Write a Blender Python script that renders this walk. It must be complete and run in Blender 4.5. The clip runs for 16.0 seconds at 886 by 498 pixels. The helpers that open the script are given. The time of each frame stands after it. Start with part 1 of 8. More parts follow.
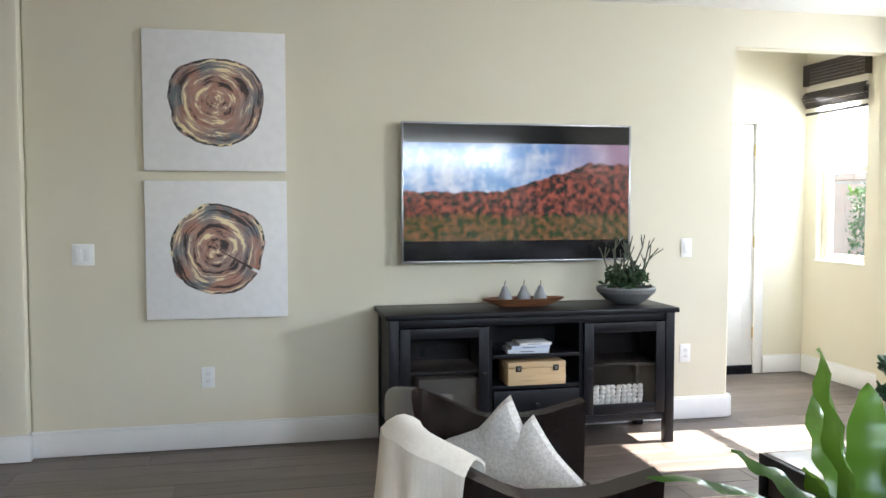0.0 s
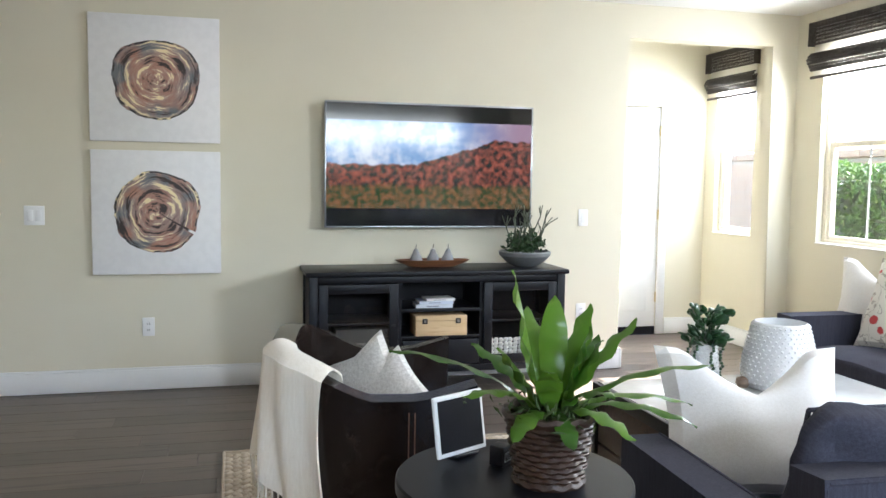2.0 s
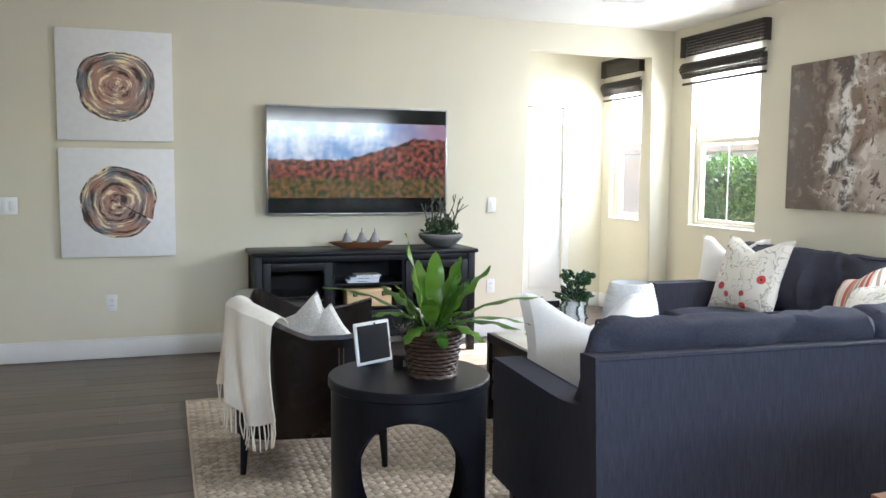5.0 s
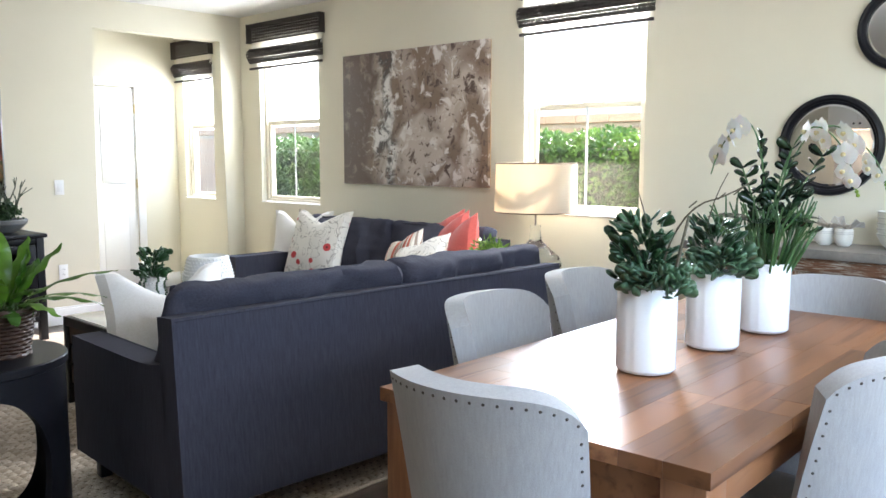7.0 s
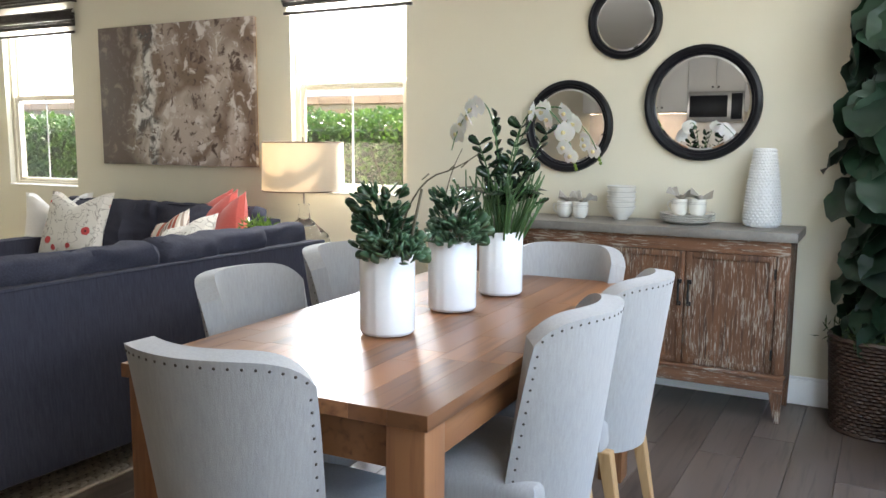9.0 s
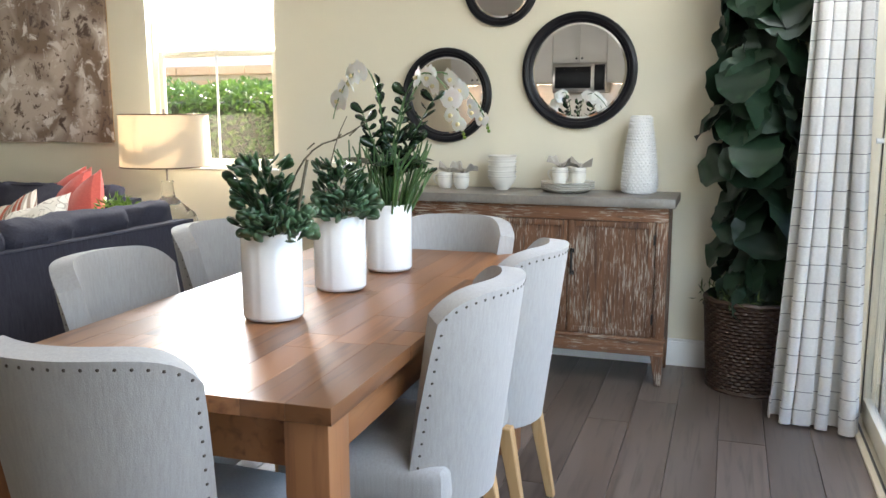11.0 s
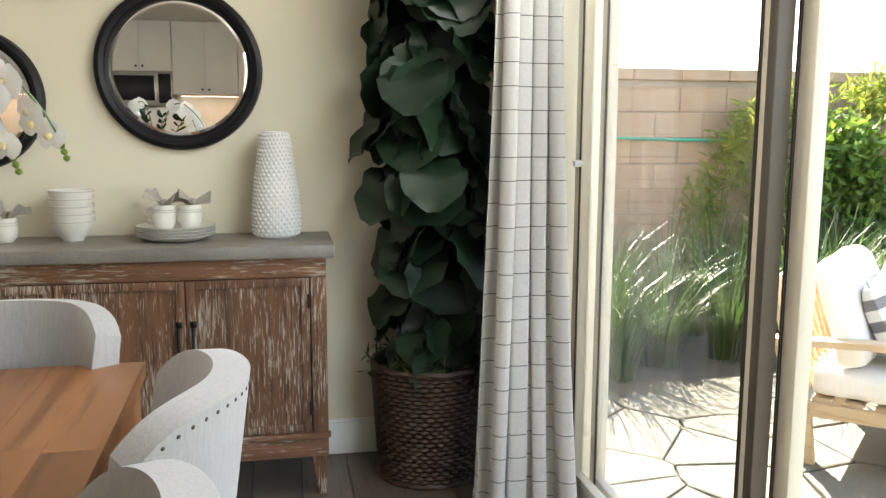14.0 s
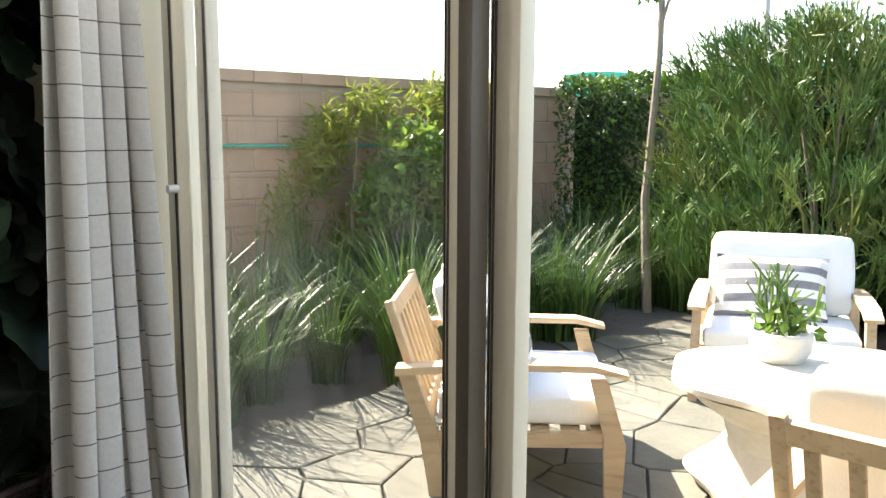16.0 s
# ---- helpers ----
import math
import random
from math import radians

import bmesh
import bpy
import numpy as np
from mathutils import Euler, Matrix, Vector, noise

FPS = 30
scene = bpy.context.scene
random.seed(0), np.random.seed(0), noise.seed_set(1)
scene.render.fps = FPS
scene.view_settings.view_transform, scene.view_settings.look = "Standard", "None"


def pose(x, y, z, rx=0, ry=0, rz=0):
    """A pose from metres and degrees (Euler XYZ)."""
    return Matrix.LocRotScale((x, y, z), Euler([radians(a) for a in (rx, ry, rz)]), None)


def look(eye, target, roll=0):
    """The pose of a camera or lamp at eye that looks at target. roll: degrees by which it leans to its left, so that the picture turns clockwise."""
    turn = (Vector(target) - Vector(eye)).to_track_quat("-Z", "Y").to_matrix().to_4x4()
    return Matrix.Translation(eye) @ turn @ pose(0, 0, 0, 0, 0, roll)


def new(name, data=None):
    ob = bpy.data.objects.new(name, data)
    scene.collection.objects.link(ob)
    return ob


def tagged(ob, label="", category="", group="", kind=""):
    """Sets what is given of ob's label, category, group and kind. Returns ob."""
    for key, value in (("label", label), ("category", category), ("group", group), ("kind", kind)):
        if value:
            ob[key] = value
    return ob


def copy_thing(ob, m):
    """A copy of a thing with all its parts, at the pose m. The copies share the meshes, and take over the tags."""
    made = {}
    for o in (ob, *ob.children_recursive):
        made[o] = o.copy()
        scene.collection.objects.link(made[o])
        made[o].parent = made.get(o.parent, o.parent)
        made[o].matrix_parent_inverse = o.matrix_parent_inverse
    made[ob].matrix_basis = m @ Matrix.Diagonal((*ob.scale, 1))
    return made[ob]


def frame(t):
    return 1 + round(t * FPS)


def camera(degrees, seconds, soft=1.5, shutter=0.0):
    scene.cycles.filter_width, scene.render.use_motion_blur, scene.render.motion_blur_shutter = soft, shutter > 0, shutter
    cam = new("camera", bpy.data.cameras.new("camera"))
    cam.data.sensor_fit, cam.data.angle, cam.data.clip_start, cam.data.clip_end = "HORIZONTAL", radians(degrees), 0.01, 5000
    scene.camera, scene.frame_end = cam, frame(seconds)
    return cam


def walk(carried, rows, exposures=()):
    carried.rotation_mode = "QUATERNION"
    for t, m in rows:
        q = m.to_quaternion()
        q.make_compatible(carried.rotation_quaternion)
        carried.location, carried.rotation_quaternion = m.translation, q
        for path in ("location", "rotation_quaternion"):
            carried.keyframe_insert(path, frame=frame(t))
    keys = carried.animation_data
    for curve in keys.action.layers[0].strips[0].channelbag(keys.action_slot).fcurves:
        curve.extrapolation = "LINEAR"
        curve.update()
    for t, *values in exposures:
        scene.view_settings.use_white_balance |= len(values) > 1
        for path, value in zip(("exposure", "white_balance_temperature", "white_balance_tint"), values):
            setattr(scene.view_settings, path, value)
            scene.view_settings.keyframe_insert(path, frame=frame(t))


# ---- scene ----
cam = camera(56.5, 16.0)
PATH = [
    (0, (0.707, -1.473, 1.389), (1.128, 0.48, 1.286), -0.1),
    (0.5, (0.798, -1.656, 1.38), (1.116, 0.316, 1.277), 1.0),
    (1, (0.808, -1.804, 1.376), (1.104, 0.171, 1.26), 0.6),
    (1.5, (0.817, -1.981, 1.361), (1.209, -0.025, 1.216), 0.6),
    (2, (0.91, -2.144, 1.373), (1.402, -0.212, 1.208), 0.8),
    (2.5, (0.961, -2.297, 1.368), (1.447, -0.365, 1.192), 1.5),
    (3, (0.922, -2.411, 1.372), (1.347, -0.466, 1.182), 0.9),
    (3.2, (0.888, -2.487, 1.369), (1.307, -0.541, 1.175), 0.6),
    (5.3, (0.708, -3.102, 1.373), (1.47, -1.261, 1.199), 0.4),
    (5.5, (0.668, -3.133, 1.371), (1.535, -1.34, 1.192), 0.2),
    (6, (0.582, -3.219, 1.366), (1.702, -1.573, 1.17), -0.1),
    (6.5, (0.57, -3.289, 1.366), (1.844, -1.76, 1.164), -0.4),
    (7, (0.61, -3.4, 1.365), (2.063, -2.044, 1.143), 0.0),
    (7.5, (0.627, -3.478, 1.355), (2.223, -2.297, 1.114), 0.9),
    (8, (0.608, -3.52, 1.352), (2.258, -2.418, 1.103), 0.9),
    (8.5, (0.6, -3.546, 1.351), (2.296, -2.515, 1.1), 0.4),
    (9, (0.602, -3.559, 1.346), (2.347, -2.618, 1.083), 0.3),
    (9.5, (0.619, -3.577, 1.343), (2.402, -2.715, 1.065), 0.2),
    (9.7, (0.625, -3.586, 1.34), (2.422, -2.754, 1.059), 0.4),
    (12, (0.966, -3.288, 1.321), (2.875, -2.798, 0.98), -0.1),
    (12.5, (1.191, -3.25, 1.334), (3.124, -2.852, 1.009), 0.8),
    (13, (1.41, -3.18, 1.321), (3.37, -2.92, 1.019), 0.9),
    (13.5, (1.64, -3.07, 1.327), (3.619, -3.109, 1.04), 0.4),
    (14, (1.833, -3.036, 1.318), (3.776, -3.415, 1.034), 0.2),
    (14.5, (2.032, -3.026, 1.321), (3.878, -3.755, 1.079), 0.3),
    (15, (2.165, -2.98, 1.359), (3.86, -4.012, 1.116), -0.5),
    (15.5, (2.29, -3.025, 1.35), (3.856, -4.242, 1.088), -0.0),
    (16, (2.44, -3.138, 1.356), (3.926, -4.447, 1.077), 0.3),
]
EXPOSURES = [(0, 3.4, 6050, 10), (2, 3.5, 6050, 10), (3.2, 3.4, 6050, 10), (5.5, 3.4, 6000, 10), (6, 3.1, 6000, 10), (6.5, 3.03, 6000, 10), (7, 3.2, 6050, 10), (8, 3.0, 6400, 10), (9, 2.9, 6500, 10), (12, 3.02, 6800, 10), (12.7, 2.7, 6900, 10), (14, 2.85, 7500, 10), (15, 2.75, 7400, 10), (16, 2.15, 7200, 10)]
walk(cam, [(t, look(eye, target, roll)) for t, eye, target, roll in PATH], EXPOSURES)

# world, sun
world = bpy.data.worlds.new("world")
scene.world = world
world.use_nodes = True
wn = world.node_tree
sky = wn.nodes.new("ShaderNodeTexSky")
sky.sky_type = 'NISHITA'
sky.sun_disc = False
SUN = Vector((0.72, -0.04, 0.66)).normalized()
sky.sun_elevation = math.asin(SUN.z)
sky.sun_rotation = math.atan2(SUN.x, SUN.y)
wn.links.new(sky.outputs[0], wn.nodes["Background"].inputs[0])
wn.nodes["Background"].inputs[1].default_value = 0.15
sun = bpy.data.lights.new("sun", 'SUN')
sun.energy, sun.angle, sun.color = 5.0, radians(0.5), (1.0, 0.95, 0.86)
new("sun", sun).matrix_world = look(SUN * 30, (0, 0, 0))
# sky light entering by the windows' upper sashes and by the top of the patio door
for lname, at, to, sx, sz, watts in (("window_skylight", (5.215, 2.63, 2.03), (0, 2.3, 1.2), 0.74, 0.62, 6.0), ("window_skylight", (5.215, -0.41, 2.03), (0, -0.6, 1.2), 0.80, 0.62, 14.0),
                                     ("window_skylight", (5.215, 4.18, 2.03), (4.3, 4.25, 1.2), 0.44, 0.62, 5.0), ("door_skylight", (2.7, -4.03, 2.14), (2.7, 0, 0.9), 3.3, 0.30, 6.5)):
    sl = bpy.data.lights.new(lname, 'AREA')
    sl.shape, sl.size, sl.size_y, sl.energy, sl.color = 'RECTANGLE', sx, sz, watts, (0.92, 0.96, 1.0)
    new(lname, sl).matrix_world = look(at, to)


# ---- materials
def nodes_of(name):
    m = bpy.data.materials.new(name)
    m.use_nodes = True
    t = m.node_tree
    return m, t, t.nodes["Principled BSDF"]


def add(t, kind, **kw):
    n = t.nodes.new(kind)
    for k, v in kw.items():
        n.inputs[k.replace("_", " ")].default_value = v
    return n


def coords(t, scale=(1, 1, 1)):
    tc = t.nodes.new("ShaderNodeTexCoord")
    mp = t.nodes.new("ShaderNodeMapping")
    mp.inputs["Scale"].default_value = scale
    t.links.new(tc.outputs["Object"], mp.inputs[0])
    return mp.outputs[0]


def mixc(t, fac, a, b):
    n = t.nodes.new("ShaderNodeMix")
    n.data_type = 'RGBA'
    for s, v in ((n.inputs[0], fac), (n.inputs[6], a), (n.inputs[7], b)):
        if hasattr(v, "links") or hasattr(v, "is_linked"):
            t.links.new(v, s)
        else:
            s.default_value = (*v, 1) if isinstance(v, tuple) else v
    return n.outputs[2]


def ramp(t, fac, lo, hi):
    n = t.nodes.new("ShaderNodeMapRange")
    n.inputs[1].default_value, n.inputs[2].default_value = lo, hi
    t.links.new(fac, n.inputs[0])
    return n.outputs[0]


def plain(name, c1, c2, rough=0.6, scale=6.0, fine=120.0, bump=0.1, metal=0.0, stretch=(1, 1, 1), vary=0.0, coat=0.0, dist=0.002, spec=0.5, sheen=0.0):
    """Two scales of noise between two colours, with fine relief."""
    m, t, b = nodes_of(name)
    v = coords(t, stretch)
    big = add(t, "ShaderNodeTexNoise", Scale=scale, Detail=4.0)
    sm = add(t, "ShaderNodeTexNoise", Scale=fine, Detail=3.0)
    for n in (big, sm):
        t.links.new(v, n.inputs[0])
    mid = t.nodes.new("ShaderNodeMath")
    mid.operation = 'MULTIPLY_ADD'
    t.links.new(sm.outputs[0], mid.inputs[0])
    mid.inputs[1].default_value = 0.4
    t.links.new(big.outputs[0], mid.inputs[2])
    c = mixc(t, ramp(t, mid.outputs[0], 0.45, 0.95), c1, c2)
    if vary:
        info = t.nodes.new("ShaderNodeObjectInfo")
        hs = t.nodes.new("ShaderNodeHueSaturation")
        mr = t.nodes.new("ShaderNodeMapRange")
        mr.inputs[3].default_value, mr.inputs[4].default_value = 1 - vary, 1 + vary
        t.links.new(info.outputs["Random"], mr.inputs[0])
        t.links.new(mr.outputs[0], hs.inputs["Value"])
        t.links.new(c, hs.inputs["Color"])
        c = hs.outputs[0]
    t.links.new(c, b.inputs["Base Color"])
    b.inputs["Roughness"].default_value, b.inputs["Metallic"].default_value = rough, metal
    b.inputs["Coat Weight"].default_value = coat
    b.inputs["Specular IOR Level"].default_value = spec
    b.inputs["Sheen Weight"].default_value = sheen
    if bump:
        bp = add(t, "ShaderNodeBump", Strength=bump, Distance=dist)
        t.links.new(sm.outputs[0], bp.inputs["Height"])
        t.links.new(bp.outputs[0], b.inputs["Normal"])
    return m


def weave(name, c1, c2, pitch, rough=0.85, bump=0.5, sheen=0.2, contrast=1.0):
    """Cloth: two crossed wave bands with uneven yarn."""
    m, t, b = nodes_of(name)
    v = coords(t)
    nz = add(t, "ShaderNodeTexNoise", Scale=3.0, Detail=4.0)
    yarn = add(t, "ShaderNodeTexNoise", Scale=0.25 / pitch, Detail=2.0)
    st = coords(t, (1, 1, 0.06))
    t.links.new(v, nz.inputs[0])
    t.links.new(st, yarn.inputs[0])
    wv = add(t, "ShaderNodeTexNoise", Scale=0.6 / pitch, Detail=2.0)
    t.links.new(v, wv.inputs[0])
    s = t.nodes.new("ShaderNodeMath")
    s.operation = 'ADD'
    t.links.new(yarn.outputs[0], s.inputs[0])
    t.links.new(wv.outputs[0], s.inputs[1])
    c = mixc(t, ramp(t, s.outputs[0], 1 - 0.35 / contrast, 1 + 0.35 / contrast), c1, c2)
    dark = tuple(x * 0.86 for x in c1)
    c = mixc(t, ramp(t, nz.outputs[0], 0.62, 0.9), c, dark)
    t.links.new(c, b.inputs["Base Color"])
    b.inputs["Roughness"].default_value = rough
    b.inputs["Sheen Weight"].default_value = sheen
    bp = add(t, "ShaderNodeBump", Strength=bump, Distance=0.001)
    t.links.new(s.outputs[0], bp.inputs["Height"])
    t.links.new(bp.outputs[0], b.inputs["Normal"])
    return m


def wood(name, c1, c2, c3, axis=0, rough=0.4, vary=0.15, bump=0.15, grain=60.0, coat=0.0, wear=None):
    """Grain stretched along one axis, knots of tone, each piece a little different."""
    m, t, b = nodes_of(name)
    sc = [1, 1, 1]
    sc[axis] = 0.07
    info = t.nodes.new("ShaderNodeObjectInfo")
    v0 = coords(t, tuple(sc))
    sh = t.nodes.new("ShaderNodeVectorMath")
    sh.operation = 'MULTIPLY_ADD'
    t.links.new(info.outputs["Random"], sh.inputs[0])
    sh.inputs[1].default_value = (13.0, 17.0, 7.0)
    t.links.new(v0, sh.inputs[2])
    v = sh.outputs[0]
    fine = add(t, "ShaderNodeTexNoise", Scale=grain, Detail=5.0, Distortion=0.4)
    broad = add(t, "ShaderNodeTexNoise", Scale=grain / 7, Detail=3.0, Distortion=1.2)
    for n in (fine, broad):
        t.links.new(v, n.inputs[0])
    c = mixc(t, ramp(t, broad.outputs[0], 0.3, 0.7), c1, c2)
    c = mixc(t, ramp(t, fine.outputs[0], 0.52, 0.75), c, c3)
    if wear:
        wn_ = add(t, "ShaderNodeTexNoise", Scale=grain * 3.0, Detail=8.0, Roughness=0.68, Distortion=0.5)
        t.links.new(v, wn_.inputs[0])
        pt = add(t, "ShaderNodeTexNoise", Scale=5.0, Detail=3.0)
        t.links.new(coords(t), pt.inputs[0])
        mm = t.nodes.new("ShaderNodeMath")
        mm.operation = 'MULTIPLY_ADD'
        t.links.new(pt.outputs[0], mm.inputs[0])
        mm.inputs[1].default_value = 0.35
        t.links.new(wn_.outputs[0], mm.inputs[2])
        c = mixc(t, ramp(t, mm.outputs[0], 0.715, 0.80), c, wear)
    if vary:
        hs = t.nodes.new("ShaderNodeHueSaturation")
        mr = t.nodes.new("ShaderNodeMapRange")
        mr.inputs[3].default_value, mr.inputs[4].default_value = 1 - vary, 1 + vary
        t.links.new(info.outputs["Random"], mr.inputs[0])
        t.links.new(mr.outputs[0], hs.inputs["Value"])
        t.links.new(c, hs.inputs["Color"])
        c = hs.outputs[0]
    t.links.new(c, b.inputs["Base Color"])
    b.inputs["Coat Weight"].default_value = coat
    rr = t.nodes.new("ShaderNodeMapRange")
    rr.inputs[3].default_value, rr.inputs[4].default_value = rough - 0.08, rough + 0.12
    t.links.new(broad.outputs[0], rr.inputs[0])
    t.links.new(rr.outputs[0], b.inputs["Roughness"])
    bp = add(t, "ShaderNodeBump", Strength=bump, Distance=0.002)
    t.links.new(fine.outputs[0], bp.inputs["Height"])
    t.links.new(bp.outputs[0], b.inputs["Normal"])
    return m


def glass_mat(name, tint=(1, 1, 1)):
    m, t, b = nodes_of(name)
    out = t.nodes["Material Output"]
    tr = t.nodes.new("ShaderNodeBsdfTransparent")
    tr.inputs[0].default_value = (*tint, 1)
    gl = t.nodes.new("ShaderNodeBsdfGlossy")
    gl.inputs["Roughness"].default_value = 0.02
    lw = t.nodes.new("ShaderNodeLayerWeight")
    lw.inputs[0].default_value = 0.5
    pw = t.nodes.new("ShaderNodeMath")
    pw.operation = 'POWER'
    pw.inputs[1].default_value = 5.0
    t.links.new(lw.outputs["Facing"], pw.inputs[0])
    fr = t.nodes.new("ShaderNodeMath")
    fr.operation = 'MULTIPLY_ADD'
    fr.inputs[1].default_value, fr.inputs[2].default_value = 0.9, 0.035
    t.links.new(pw.outputs[0], fr.inputs[0])
    mx = t.nodes.new("ShaderNodeMixShader")
    t.links.new(fr.outputs[0], mx.inputs[0])
    t.links.new(tr.outputs[0], mx.inputs[1])
    t.links.new(gl.outputs[0], mx.inputs[2])
    t.links.new(mx.outputs[0], out.inputs[0])
    return m


WALL = plain("wall_paint", (0.69, 0.645, 0.515), (0.725, 0.68, 0.545), 0.75, 1.5, 220, 0.12, dist=0.001)
CEIL = plain("ceiling_paint", (0.80, 0.79, 0.76), (0.84, 0.83, 0.80), 0.8, 2, 160, 0.15)
TRIM = plain("white_trim", (0.78, 0.78, 0.77), (0.83, 0.83, 0.82), 0.4, 3, 80, 0.03)
FRAME = plain("window_vinyl", (0.79, 0.73, 0.59), (0.83, 0.77, 0.63), 0.4, 3, 80, 0.03)
FRAMEDARK = plain("door_seal_dark", (0.05, 0.045, 0.04), (0.07, 0.06, 0.05), 0.5, 3, 80, 0.03)
FLOORW = wood("floor_wood", (0.105, 0.078, 0.062), (0.15, 0.118, 0.098), (0.07, 0.052, 0.042), 0, 0.36, 0.22, 0.12, 40)
SUBFLOOR = plain("subfloor", (0.03, 0.025, 0.02), (0.04, 0.03, 0.025), 0.9)
GLASS = glass_mat("glass")
MIRROR, _t, _b = nodes_of("mirror_silver")
_b.inputs["Base Color"].default_value, _b.inputs["Metallic"].default_value, _b.inputs["Roughness"].default_value = (0.8, 0.8, 0.79, 1), 1, 0.01
BLACKP = plain("black_paint", (0.005, 0.005, 0.007), (0.010, 0.010, 0.013), 0.38, 8, 150, 0.06, spec=0.22)
BLACKM = plain("black_metal", (0.015, 0.015, 0.016), (0.03, 0.03, 0.03), 0.35, 8, 200, 0.05, metal=0.6)
SOFA = weave("sofa_cloth", (0.037, 0.037, 0.051), (0.062, 0.062, 0.082), 0.0016, 0.95, 0.4, 0.0)
SOFA.node_tree.nodes["Principled BSDF"].inputs["Specular IOR Level"].default_value = 0.2
LINEN = weave("chair_linen", (0.31, 0.30, 0.29), (0.40, 0.39, 0.375), 0.0016, 0.85, 0.4, 0.2, 0.8)
WHITECLOTH = weave("white_cloth", (0.76, 0.73, 0.68), (0.84, 0.82, 0.78), 0.002, 0.85, 0.35, 0.2)
LEATHER = plain("brown_leather", (0.009, 0.0055, 0.0045), (0.018, 0.011, 0.0085), 0.20, 5, 260, 0.2, dist=0.001, spec=0.35)
TABLEW = wood("acacia_wood", (0.205, 0.083, 0.033), (0.30, 0.132, 0.054), (0.12, 0.045, 0.019), 0, 0.34, 0.36, 0.06, 34)
OAK = wood("oak_leg", (0.45, 0.27, 0.12), (0.52, 0.33, 0.16), (0.36, 0.2, 0.08), 2, 0.5, 0.1)
BARN = wood("barn_wood", (0.095, 0.042, 0.020), (0.17, 0.076, 0.034), (0.030, 0.014, 0.008), 2, 0.7, 0.12, 0.7, 70, wear=(0.40, 0.345, 0.28))
BARNH = wood("barn_wood_rail", (0.15, 0.062, 0.027), (0.22, 0.097, 0.044), (0.06, 0.027, 0.015), 1, 0.7, 0.12, 0.6, 60, wear=(0.42, 0.36, 0.29))
ZINC = plain("zinc_grey_top", (0.14, 0.122, 0.104), (0.235, 0.215, 0.19), 0.42, 5, 60, 0.1)
CERAMIC = plain("white_ceramic", (0.80, 0.80, 0.80), (0.85, 0.85, 0.84), 0.18, 4, 90, 0.02, coat=0.5)


# ---- mesh helpers
def mesh_of(name, bm, material, smooth=30):
    me = bpy.data.meshes.new(name)
    bmesh.ops.recalc_face_normals(bm, faces=bm.faces)
    bm.to_mesh(me)
    bm.free()
    if material:
        me.materials.append(material)
    if smooth:
        for p in me.polygons:
            p.use_smooth = True
        me.set_sharp_from_angle(angle=radians(smooth))
    return me


def part(name, bm, material, parent=None, label="", at=None, smooth=30):
    ob = new(name, mesh_of(name, bm, material, smooth))
    if parent is not None:
        ob.parent = parent
    if at is not None:
        ob.matrix_basis = at
    if label:
        ob["label"] = label
    return ob


def thing(name, label, category, m=None, group="", kind=""):
    ob = new(name)
    ob.empty_display_size = 0.1
    if m is not None:
        ob.matrix_basis = m
    return tagged(ob, label, category, group, kind)


def solid(name, bm, material, label, category, m=None, group="", kind="", smooth=30):
    ob = part(name, bm, material, None, "", m, smooth)
    return tagged(ob, label, category, group, kind)


def box(x0, y0, z0, x1, y1, z1, bev=0.0, bm=None, seg=2):
    out = bm if bm is not None else bmesh.new()
    tmp = bmesh.new()
    r = bmesh.ops.create_cube(tmp, size=1)
    for v in r["verts"]:
        v.co = Vector(((x0 + x1) / 2 + v.co.x * (x1 - x0), (y0 + y1) / 2 + v.co.y * (y1 - y0), (z0 + z1) / 2 + v.co.z * (z1 - z0)))
    if bev:
        bmesh.ops.bevel(tmp, geom=tmp.edges[:], offset=bev, segments=seg, affect='EDGES', profile=0.5)
    join(out, tmp)
    return out


def join(bm, other, m=None):
    """Adds a bmesh to bm and frees it."""
    if m is not None:
        bmesh.ops.transform(other, matrix=m, verts=other.verts)
    idx = {}
    for v in other.verts:
        idx[v] = bm.verts.new(v.co)
    for f in other.faces:
        try:
            bm.faces.new([idx[v] for v in f.verts])
        except ValueError:
            pass
    other.free()
    return bm


def lathe(profile, seg=32, bm=None, wob=None):
    """Turns (r, z) pairs about z."""
    bm = bm if bm is not None else bmesh.new()
    rings = []
    for r, z in profile:
        if r < 1e-5:
            rings.append([bm.verts.new((0, 0, z))])
        else:
            ring = []
            for i in range(seg):
                a = 2 * math.pi * i / seg
                k = r * (wob(a, z) if wob else 1)
                ring.append(bm.verts.new((k * math.cos(a), k * math.sin(a), z)))
            rings.append(ring)
    for a, b in zip(rings, rings[1:]):
        for i in range(seg):
            j = (i + 1) % seg
            if len(a) == 1 and len(b) == 1:
                continue
            if len(a) == 1:
                bm.faces.new((a[0], b[i], b[j]))
            elif len(b) == 1:
                bm.faces.new((a[i], b[0], a[j]))
            else:
                bm.faces.new((a[i], a[j], b[j], b[i]))
    return bm


